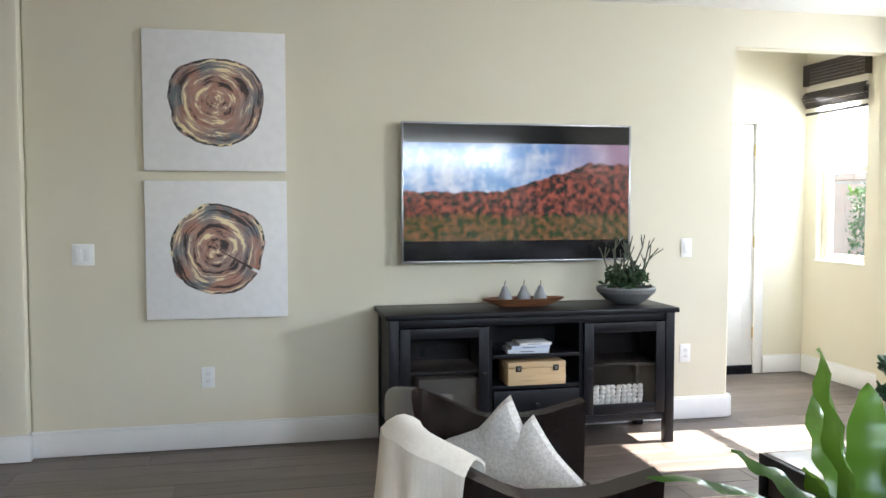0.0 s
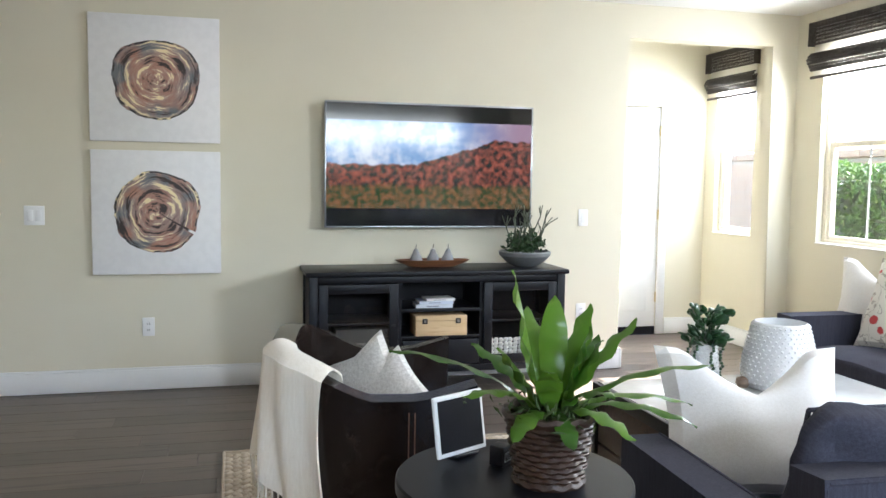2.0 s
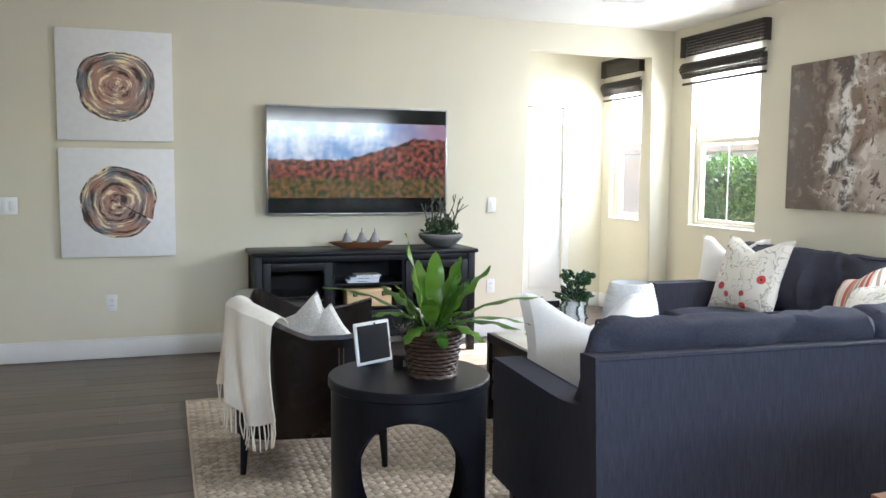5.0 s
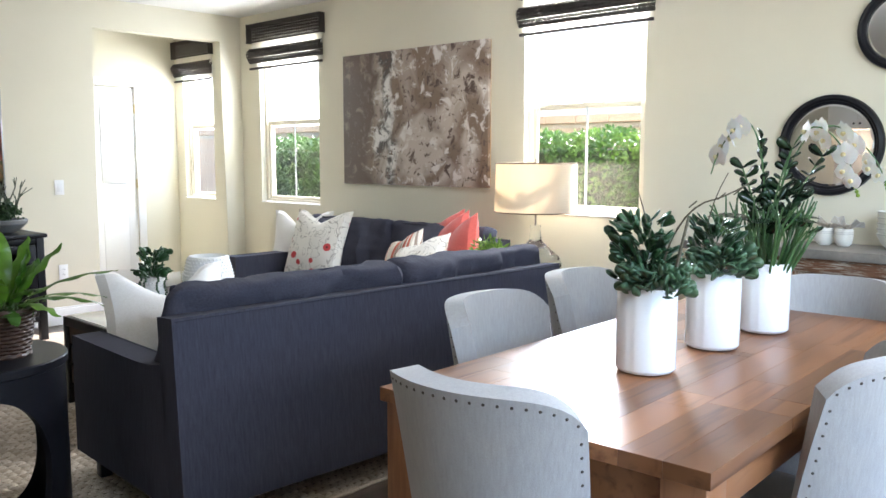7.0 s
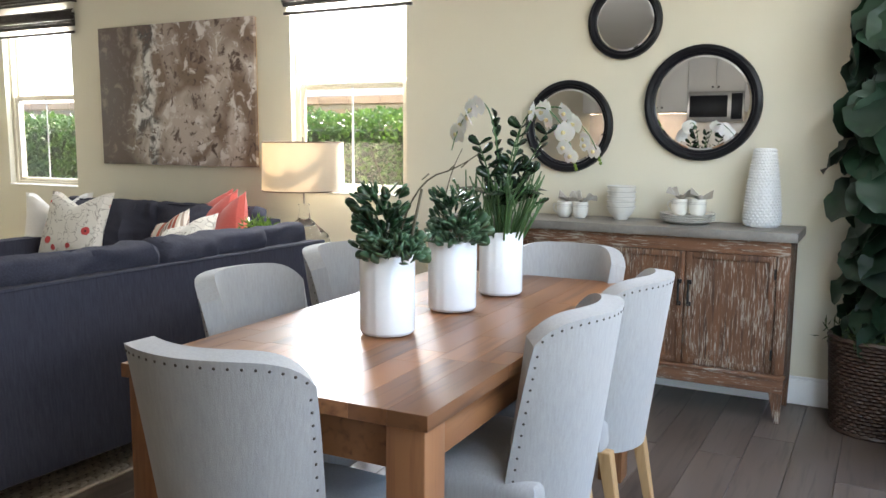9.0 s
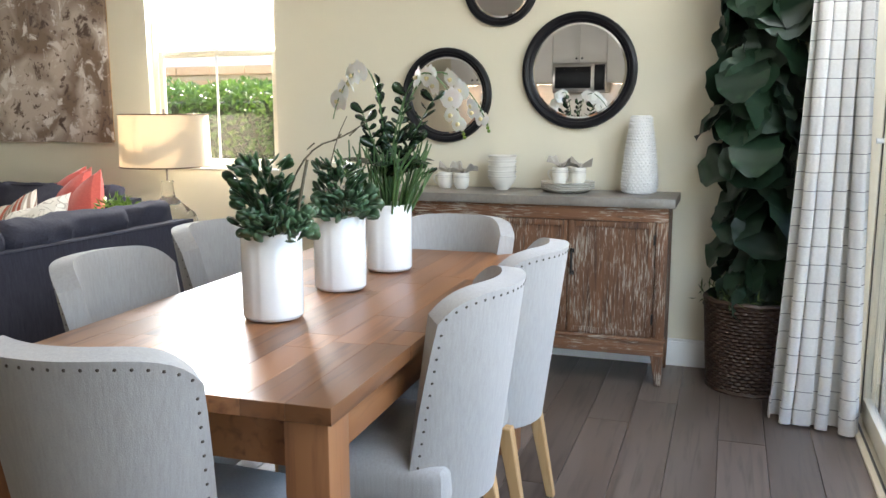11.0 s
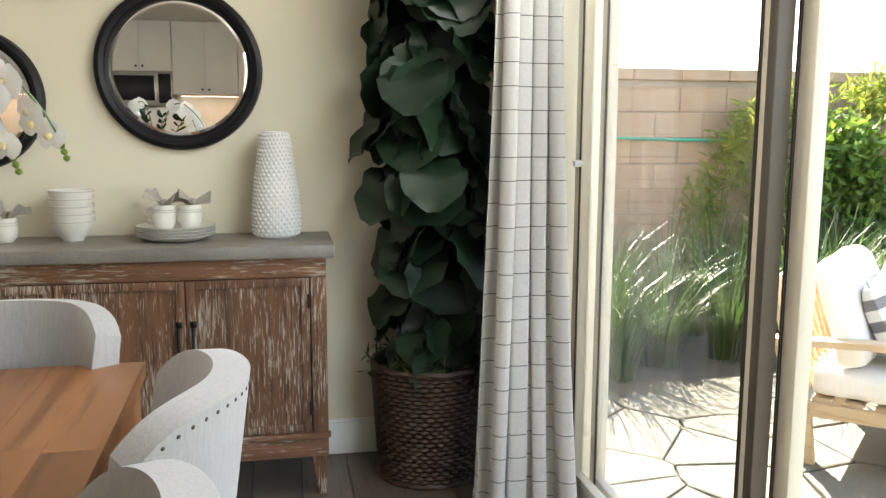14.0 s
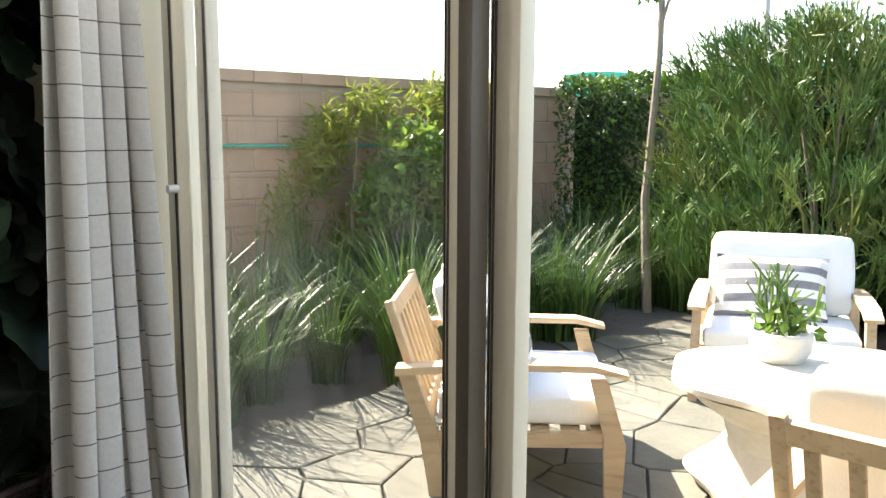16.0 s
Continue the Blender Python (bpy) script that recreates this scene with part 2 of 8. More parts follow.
def tube(points, r, seg=8, bm=None, taper=1.0):
    """A round rod along points, with closed ends."""
    bm = bm if bm is not None else bmesh.new()
    pts = [Vector(p) for p in points]
    rings = []
    n = len(pts)
    for i, p in enumerate(pts):
        d = (pts[min(i + 1, n - 1)] - pts[max(i - 1, 0)]).normalized()
        side = d.cross(Vector((0, 0, 1)) if abs(d.z) < 0.9 else Vector((1, 0, 0))).normalized()
        up = side.cross(d)
        rr = r * (1 + (taper - 1) * i / max(n - 1, 1))
        rings.append([bm.verts.new(p + rr * (math.cos(2 * math.pi * k / seg) * side + math.sin(2 * math.pi * k / seg) * up)) for k in range(seg)])
    for a, b in zip(rings, rings[1:]):
        for k in range(seg):
            bm.faces.new((a[k], a[(k + 1) % seg], b[(k + 1) % seg], b[k]))
    bm.faces.new(rings[0][::-1])
    bm.faces.new(rings[-1])
    return bm


def bez(p0, p1, p2, n=8):
    p0, p1, p2 = Vector(p0), Vector(p1), Vector(p2)
    return [(1 - s) ** 2 * p0 + 2 * s * (1 - s) * p1 + s * s * p2 for s in (i / (n - 1) for i in range(n))]


def sheet(f, nu, nv, thick=0.0, bm=None):
    """A grid surface f(u, v) for u, v in 0..1, with a thickness along its normal."""
    bm = bm if bm is not None else bmesh.new()
    g = [[Vector(f(i / nu, j / nv)) for j in range(nv + 1)] for i in range(nu + 1)]
    if not thick:
        vs = [[bm.verts.new(p) for p in row] for row in g]
        for i in range(nu):
            for j in range(nv):
                bm.faces.new((vs[i][j], vs[i + 1][j], vs[i + 1][j + 1], vs[i][j + 1]))
        return bm

    def nrm(i, j):
        a = g[min(i + 1, nu)][j] - g[max(i - 1, 0)][j]
        b = g[i][min(j + 1, nv)] - g[i][max(j - 1, 0)]
        c = a.cross(b)
        return c.normalized() if c.length > 1e-9 else Vector((0, 0, 1))
    lay = []
    for s in (0.5, -0.5):
        lay.append([[bm.verts.new(g[i][j] + nrm(i, j) * thick * s) for j in range(nv + 1)] for i in range(nu + 1)])
    a, b = lay
    for i in range(nu):
        for j in range(nv):
            bm.faces.new((a[i][j], a[i + 1][j], a[i + 1][j + 1], a[i][j + 1]))
            bm.faces.new((b[i][j], b[i][j + 1], b[i + 1][j + 1], b[i + 1][j]))
    for i in range(nu):
        bm.faces.new((a[i][0], b[i][0], b[i + 1][0], a[i + 1][0]))
        bm.faces.new((a[i][nv], a[i + 1][nv], b[i + 1][nv], b[i][nv]))
    for j in range(nv):
        bm.faces.new((a[0][j], a[0][j + 1], b[0][j + 1], b[0][j]))
        bm.faces.new((a[nu][j], b[nu][j], b[nu][j + 1], a[nu][j + 1]))
    return bm


def cushion(w, d, h, n=14, sharp=0.45, sag=0.0, seed=0, corner=0.0):
    """A stuffed cushion lying in x, y: thick in the middle, thin at the seam. corner pulls the corners out into points."""
    bm = bmesh.new()
    top, bot = {}, {}
    for i in range(n + 1):
        for j in range(n + 1):
            u, v = 2 * i / n - 1, 2 * j / n - 1
            prof = ((1 - abs(u) ** 2.6) * (1 - abs(v) ** 2.6))
            z = h / 2 * max(prof, 0) ** sharp
            pull = 1 - 0.07 * corner * ((1 - v * v) * abs(u) + (1 - u * u) * abs(v)) + 0.05 * corner * abs(u * v)
            x, y = u * w / 2 * (pull if corner else 1), v * d / 2 * (pull if corner else 1)
            wob = noise.noise(Vector((x * 7 + seed, y * 7, seed * 3.1))) * h * 0.06 * min(1, 3 * prof)
            zz = -sag * (1 - u * u) * (v + 1) * 0.5
            top[i, j] = bm.verts.new((x, y, z + wob + zz))
            if 0 < i < n and 0 < j < n:
                bot[i, j] = bm.verts.new((x, y, -z + wob + zz))
            else:
                bot[i, j] = top[i, j]
    for i in range(n):
        for j in range(n):
            bm.faces.new((top[i, j], top[i + 1, j], top[i + 1, j + 1], top[i, j + 1]))
            q = [bot[i, j], bot[i, j + 1], bot[i + 1, j + 1], bot[i + 1, j]]
            try:
                bm.faces.new(q)
            except ValueError:
                pass
    return bm


def seat_block(w, d, h, r=0.04, puff=0.03, seed=0, n=10):
    """A boxed cushion with rounded edges and a crowned top, centred in x, y, base at z = 0."""
    bm = bmesh.new()
    bmesh.ops.create_cube(bm, size=1)
    bmesh.ops.scale(bm, vec=(w, d, h), verts=bm.verts)
    bmesh.ops.subdivide_edges(bm, edges=bm.edges[:], cuts=n, use_grid_fill=True)
    for v in bm.verts:
        c = v.co
        q = Vector((max(-w / 2 + r, min(w / 2 - r, c.x)), max(-d / 2 + r, min(d / 2 - r, c.y)), max(-h / 2 + r, min(h / 2 - r, c.z))))
        dlt = c - q
        if dlt.length > 1e-6:
            c = q + dlt.normalized() * r
        u, s = 2 * c.x / w, 2 * c.y / d
        if c.z > 0:
            c.z += puff * max(0, 1 - u * u) * max(0, 1 - s * s)
        c.x += 0.4 * puff * (1 - s * s) * (1 if u > 0.6 else -1 if u < -0.6 else 0) * (1 - (2 * c.z / h) ** 2 if abs(2 * c.z / h) < 1 else 0)
        k = (noise.noise(Vector((c.x * 5 + seed * 3, c.y * 5, c.z * 5 + seed))) * 0.5 + noise.noise(Vector((c.x * 14 + seed, c.y * 6, c.z * 6))) * 0.28) * puff
        v.co = Vector((c.x, c.y, c.z + k + h / 2))
    return bm

# ---- the large structure
XE, YN, YS, XW, H = 5.10, 3.40, -4.00, -3.0, 2.66
YH = 4.62


def wall(name, boxes, label, bev=0.012):
    bm = bmesh.new()
    for b in boxes:
        box(*b, bev, bm)
    return solid(name, bm, WALL, label, "wall", kind="structure")


def north_wall():
    """One wall with the hall opening cut through it and softly rounded corners."""
    bm = bmesh.new()
    o0, o1, oz = 3.675, 4.90, 2.44
    ring = [(-0.57, 0), (o0, 0), (o0, oz), (o1, oz), (o1, 0), (XE + 0.15, 0), (XE + 0.15, H + 0.1), (-0.57, H + 0.1)]
    a = [bm.verts.new((x, YN, z)) for x, z in ring]
    b = [bm.verts.new((x, YN + 0.12, z)) for x, z in ring]
    n = len(ring)
    bm.faces.new(a)
    bm.faces.new(b[::-1])
    for i in range(n):
        bm.faces.new((a[i], b[i], b[(i + 1) % n], a[(i + 1) % n]))
    soft = {(1, 2), (2, 3), (3, 4), (7, 0)}
    es = []
    for row in (a, b):
        for i, j in soft:
            es.append(bm.edges.get((row[i], row[j])))
    bmesh.ops.bevel(bm, geom=es, offset=0.02, segments=4, affect='EDGES', profile=0.5)
    return solid("wall_north", bm, WALL, "cream painted plaster wall with the hall opening", "wall", kind="structure")


north_wall()
wall("wall_north_return", [(-0.86, YN - 0.06, 0, -0.572, YN + 0.12, H + 0.1)], "cream painted wall end stepping forward", 0.02)
wall("wall_passage_east", [(-0.86, YN + 0.125, 0, -0.74, 5.75, H + 0.1)], "cream painted passage side wall", 0.0)
wall("wall_passage_north", [(XW, 5.75, 0, -0.74, 5.87, H + 0.1)], "cream painted passage end wall", 0.0)
wall("wall_partition", [(-0.72, 0.9, 0, -0.60, 2.15, H + 0.1)], "cream painted partition wall end carrying a thermostat", 0.018)
WINS = [("window_1", 2.24, 3.10, 0.945), ("window_2", -0.87, 0.04, 0.985), ("window_3", 3.90, 4.46, 0.94)]
WT = 2.42
east = []
edges = sorted(((y0, y1, z0) for _, y0, y1, z0 in WINS))
yy = YS - 0.15
for y0, y1, z0 in edges:
    east.append((XE, yy, 0, XE + 0.16, y0, H + 0.1))
    east.append((XE, y0, 0, XE + 0.16, y1, z0))
    east.append((XE, y0, WT, XE + 0.16, y1, H + 0.1))
    yy = y1
east.append((XE, yy, 0, XE + 0.16, YH + 0.15, H + 0.1))
wall("wall_east", east, "cream painted plaster wall with three windows", 0.0)
DX0, DX1, DZ = 0.85, 4.66, 2.36
wall("wall_south", [(XW, YS - 0.16, 0, DX0, YS, H + 0.1), (DX0, YS - 0.16, DZ, DX1, YS, H + 0.1), (DX1, YS - 0.16, 0, XE, YS, H + 0.1)], "cream painted wall with a wide sliding glass door", 0.0)
wall("wall_west", [(XW - 0.12, YS - 0.16, 0, XW, 5.87, H + 0.1)], "cream painted kitchen wall", 0.0)
wall("wall_hall_north", [(3.2, YH, 0, 3.82, YH + 0.12, H + 0.1), (3.82, YH, 2.06, 4.64, YH + 0.12, H + 0.1), (4.64, YH, 0, XE, YH + 0.12, H + 0.1)], "cream painted hall end wall around a white door", 0.0)
wall("wall_hall_west", [(3.2, YN + 0.12, 0, 3.32, YH, H + 0.1)], "cream painted hall side wall", 0.0)
solid("ceiling", box(XW - 0.1, YS - 0.1, H, XE + 0.1, 5.85, H + 0.06), CEIL, "matt white painted ceiling", "ceiling", kind="structure")
# roof slab with short eaves keeps sky light out of the wall tops
solid("roof", box(XW - 0.4, YS - 0.45, H + 0.16, XE + 0.35, 6.1, H + 0.3), TRIM, "flat white roof slab with short eaves", "roof", kind="structure")


def baseboard(name, x0, y0, x1, y1, nx, ny):
    """A white skirting 15 cm high along a wall, standing off it by its thickness."""
    bm = bmesh.new()
    t = 0.016
    ax0, ax1 = min(x0, x1, x0 + nx * t, x1 + nx * t), max(x0, x1, x0 + nx * t, x1 + nx * t)
    ay0, ay1 = min(y0, y1, y0 + ny * t, y1 + ny * t), max(y0, y1, y0 + ny * t, y1 + ny * t)
    box(ax0, ay0, 0.004, ax1, ay1, 0.135, 0.002, bm)
    k = 0.6
    bx0, bx1 = (ax0, ax1) if nx == 0 else ((ax0, ax0 + t * k) if nx > 0 else (ax1 - t * k, ax1))
    by0, by1 = (ay0, ay1) if ny == 0 else ((ay0, ay0 + t * k) if ny > 0 else (ay1 - t * k, ay1))
    box(bx0, by0, 0.1355, bx1, by1, 0.15, 0.003, bm)
    return solid(name, bm, TRIM, "white painted moulded baseboard", "baseboard", kind="structure")


baseboard("baseboard", -0.57, YN - 0.001, 3.68, YN - 0.001, 0, -1)
baseboard("baseboard", -0.555, YN - 0.061, -0.875, YN - 0.061, 0, -1)
baseboard("baseboard", -0.571, YN - 0.06, -0.571, YN - 0.018, 1, 0)
baseboard("baseboard", -0.861, YN - 0.06, -0.861, 5.73, -1, 0)
baseboard("baseboard", XW + 0.02, 5.749, -0.88, 5.749, 0, -1)
baseboard("baseboard", -0.599, 0.9, -0.599, 2.166, 1, 0)
baseboard("baseboard", -0.72, 2.151, -0.6, 2.151, 0, 1)
baseboard("baseboard", 4.90, YN - 0.001, XE - 0.02, YN - 0.001, 0, -1)
baseboard("baseboard", XE - 0.001, YS + 0.02, XE - 0.001, YN - 0.02, -1, 0)
baseboard("baseboard", XE - 0.001, YN + 0.125, XE - 0.001, YH - 0.02, -1, 0)
baseboard("baseboard", 4.73, YH - 0.001, XE - 0.02, YH - 0.001, 0, -1)
baseboard("baseboard", DX1 + 0.05, YS + 0.001, XE - 0.02, YS + 0.001, 0, 1)
baseboard("baseboard", 3.692, YN + 0.005, 3.692, YN + 0.115, 1, 0)


def window(name, y0, y1, z0):
    """A single-hung window set 5 cm deep in the wall: frame, two sashes, meeting rail, one slim muntin below, sill."""
    w = thing(name, "white vinyl single-hung window with clear glass", "window", kind="structure")
    xa, xb, f = XE + 0.05, XE + 0.12, 0.035
    bm = bmesh.new()
    for b in ((xa, y0, z0, xb, y0 + f, WT), (xa, y1 - f, z0, xb, y1, WT), (xa, y0 + f, z0, xb, y1 - f, z0 + f), (xa, y0 + f, WT - f, xb, y1 - f, WT)):
        box(*b, 0.004, bm)
    part("window_frame", bm, FRAME, w)
    zm = z0 + (WT - z0) * 0.495
    for nm, a, b, dx in (("lower_sash", z0 + f, zm + 0.02, 0.012), ("upper_sash", zm - 0.02, WT - f, 0.036)):
        s = 0.03
        bm = bmesh.new()
        ya, yb = y0 + f, y1 - f
        for q in ((ya, a, ya + s, b), (yb - s, a, yb, b), (ya + s, a, yb - s, a + s), (ya + s, b - s, yb - s, b)):
            box(xa + dx, q[0], q[1], xa + dx + 0.022, q[2], q[3], 0.003, bm)
        sash = part(nm, bm, FRAME, w)
        p = part("pane", box(xa + dx + 0.009, ya + s, a + s, xa + dx + 0.013, yb - s, b - s), GLASS, sash)
        p.visible_shadow = False
        if nm == "lower_sash" and y1 - y0 > 0.7:
            part("muntin", box(xa + dx + 0.004, (y0 + y1) / 2 - 0.007, a + s, xa + dx + 0.008, (y0 + y1) / 2 + 0.007, b - s), TRIM, sash)
    part("window_sill", box(XE - 0.012, y0 + 0.001, z0 + 0.001, xa, y1 - 0.001, z0 + 0.012, 0.004), TRIM, w)
    part("sash_lock", box(xa + 0.0, (y0 + y1) / 2 - 0.03, zm + 0.021, xa + 0.02, (y0 + y1) / 2 + 0.03, zm + 0.034, 0.004), FRAME, w)
    return w


for wdef in WINS:
    window(*wdef)

# floor planks run along x; the staggered boards are parts of the floor
floor = thing("floor", "dark grey-brown hardwood plank floor", "floor", kind="structure")
part("subfloor", box(XW, YS, -0.08, XE, 5.75, -0.014), SUBFLOOR, floor)


# ---- living room
def console():
    x0, x1, y0, y1, z = 1.355, 3.045, 2.93, 3.385, 0.80
    t = thing("media_console", "black painted wooden media console with glass doors against the wall", "media console")
    part("top", box(x0 - 0.02, y0 - 0.02, z - 0.03, x1 + 0.02, y1 + 0.01, z, 0.006), BLACKP, t)
    for lx in (x0, x1 - 0.055):
        for ly in (y0, y1 - 0.055):
            part("leg", box(lx, ly, 0, lx + 0.055, ly + 0.055, z - 0.031, 0.004), BLACKP, t)
    xa, xb = x0 + 0.056, x1 - 0.056
    c0, c1 = xa + 0.53, xb - 0.53
    part("body", box(xa, y1 - 0.03, 0.16, xb, y1 - 0.012, z - 0.032), BLACKP, t)
    for s0, s1 in ((x0 + 0.012, x0 + 0.03), (x1 - 0.03, x1 - 0.012), (c0 - 0.02, c0), (c1, c1 + 0.02)):
        part("side_panel", box(s0, y0 + 0.02, 0.16, s1, y1 - 0.031, z - 0.032), BLACKP, t)
    for za in (0.14, z - 0.075):
        part("rail", box(xa, y0 + 0.008, za, xb, y0 + 0.03, za + 0.042, 0.003), BLACKP, t)
    part("floor_panel", box(xa, y0 + 0.031, 0.16, xb, y1 - 0.031, 0.176), BLACKP, t)
    for za in (0.36, 0.535):
        part("shelf", box(c0 + 0.001, y0 + 0.012, za, c1 - 0.001, y1 - 0.031, za + 0.02, 0.002), BLACKP, t)
    for a, b in ((xa + 0.001, c0 - 0.021), (c1 + 0.021, xb - 0.001)):
        part("shelf", box(a + 0.02, y0 + 0.06, 0.45, b - 0.02, y1 - 0.031, 0.466, 0.002), BLACKP, t)
    d = part("drawer", box(c0 + 0.006, y0 + 0.002, 0.19, c1 - 0.006, y1 - 0.05, 0.352, 0.005), BLACKP, t)
    k = lathe([(0, 0.0), (0.006, 0.0), (0.006, 0.012), (0.013, 0.018), (0.014, 0.024), (0, 0.029)], 16)
    bmesh.ops.transform(k, matrix=pose((c0 + c1) / 2, y0 + 0.002, 0.27, 90, 0, 0), verts=k.verts)
    part("knob", k, BLACKM, d)
    for a, b, kx in ((xa + 0.004, c0 - 0.024, c0 - 0.05), (c1 + 0.024, xb - 0.004, c1 + 0.05)):
        bm = bmesh.new()
        f = 0.058
        za, zb = 0.186, z - 0.08
        for q in ((a, za, a + f, zb), (b - f, za, b, zb), (a + f, za, b - f, za + f), (a + f, zb - f, b - f, zb)):
            box(q[0], y0 + 0.0, q[1], q[2], y0 + 0.02, q[3], 0.003, bm)
        d = part("door", bm, BLACKP, t)
        p = part("pane", box(a + f, y0 + 0.009, za + f, b - f, y0 + 0.013, zb - f), GLASS, d)
        p.visible_shadow = False
        k = lathe([(0, 0.0), (0.005, 0.0), (0.005, 0.01), (0.011, 0.015), (0.012, 0.02), (0, 0.025)], 16)
        bmesh.ops.transform(k, matrix=pose(kx - 0.005 if kx < 2.2 else kx + 0.005, y0 - 0.001, 0.46, 90, 0, 0), verts=k.verts)
        part("knob", k, BLACKM, d)
    return t


console()


def screen_mat():
    """A television picture: pale hazy sky, a band of far hills and a brown plain, with black bars above and below."""
    m, t, b = nodes_of("tv_picture")
    tc = t.nodes.new("ShaderNodeTexCoord")
    sp = t.nodes.new("ShaderNodeSeparateXYZ")
    t.links.new(tc.outputs["Object"], sp.inputs[0])
    nz = add(t, "ShaderNodeTexNoise", Scale=6.0, Detail=6.0, Roughness=0.65)
    t.links.new(tc.outputs["Object"], nz.inputs[0])
    fine = add(t, "ShaderNodeTexNoise", Scale=26.0, Detail=4.0)
    t.links.new(tc.outputs["Object"], fine.inputs[0])

    def math_(op, a, c):
        n = t.nodes.new("ShaderNodeMath")
        n.operation = op
        for s, v in zip(n.inputs, (a, c)):
            if isinstance(v, (int, float)):
                s.default_value = v
            else:
                t.links.new(v, s)
        return n.outputs[0]
    h = math_('ADD', sp.outputs[2], math_('MULTIPLY', math_('SUBTRACT', nz.outputs[0], 0.5), 0.10))
    skyc = mixc(t, ramp(t, nz.outputs[0], 0.42, 0.62), (0.16, 0.29, 0.52), (0.58, 0.60, 0.66))
    skyc = mixc(t, ramp(t, sp.outputs[0], 0.15, 0.62), skyc, (0.30, 0.19, 0.26))
    hill = mixc(t, ramp(t, fine.outputs[0], 0.40, 0.66), (0.02, 0.022, 0.02), (0.34, 0.09, 0.06))
    plainc = mixc(t, ramp(t, fine.outputs[0], 0.4, 0.65), (0.03, 0.05, 0.02), (0.22, 0.10, 0.045))
    # hills rise towards one side
    hh = math_('SUBTRACT', h, math_('MULTIPLY', ramp(t, sp.outputs[0], -0.1, 0.45), 0.17))
    c = mixc(t, ramp(t, hh, 0.00, 0.012), hill, skyc)
    c = mixc(t, ramp(t, h, -0.15, -0.12), plainc, c)
    bar = math_('GREATER_THAN', math_('ABSOLUTE', math_('ADD', sp.outputs[2], -0.004), 0.0), 0.292)
    c = mixc(t, bar, c, (0.002, 0.002, 0.002))
    b.inputs["Base Color"].default_value = (0.006, 0.006, 0.007, 1)
    b.inputs["Roughness"].default_value = 0.10
    t.links.new(c, b.inputs["Emission Color"])
    b.inputs["Emission Strength"].default_value = TVGLOW
    return m


TVGLOW = 0.10


def television():
    t = thing("television", "flat wall-mounted television showing a landscape", "television", pose(2.212, 3.318, 1.471))
    w, h = 1.444, 0.834
    part("housing", box(-w / 2 + 0.004, 0.004, -h / 2 + 0.004, w / 2 - 0.004, 0.05, h / 2 - 0.004, 0.008), BLACKP, t)
    bm = bmesh.new()
    f = 0.011
    for q in ((-w / 2, -h / 2, -w / 2 + f, h / 2), (w / 2 - f, -h / 2, w / 2, h / 2), (-w / 2 + f, -h / 2, w / 2 - f, -h / 2 + f), (-w / 2 + f, h / 2 - f, w / 2 - f, h / 2)):
        box(q[0], -0.006, q[1], q[2], 0.003, q[3], 0.002, bm)
    part("bezel", bm, plain("silver_bezel", (0.35, 0.36, 0.38), (0.42, 0.43, 0.45), 0.3, 5, 90, 0.02, metal=0.9), t, "thin silver bezel")
    part("screen", box(-w / 2 + f, -0.001, -h / 2 + f, w / 2 - f, 0.0035, h / 2 - f), screen_mat(), t, "glossy screen with a landscape picture")
    part("wall_mount", box(-0.25, 0.0505, -0.15, 0.25, 0.078, 0.15), BLACKM, t)
    return t


television()


def creased(bm, seed):
    """Shallow folds running across a loose cushion, strongest near its rim."""
    for v in bm.verts:
        n = noise.noise(Vector((v.co.x * 9 + seed * 5, v.co.y * 22, v.co.z * 9)))
        k = noise.noise(Vector((v.co.x * 26 + 3 + seed, v.co.y * 7, v.co.z * 12)))
        v.co.z += 0.010 * n + 0.006 * k
        v.co.y += 0.010 * k
    return bm


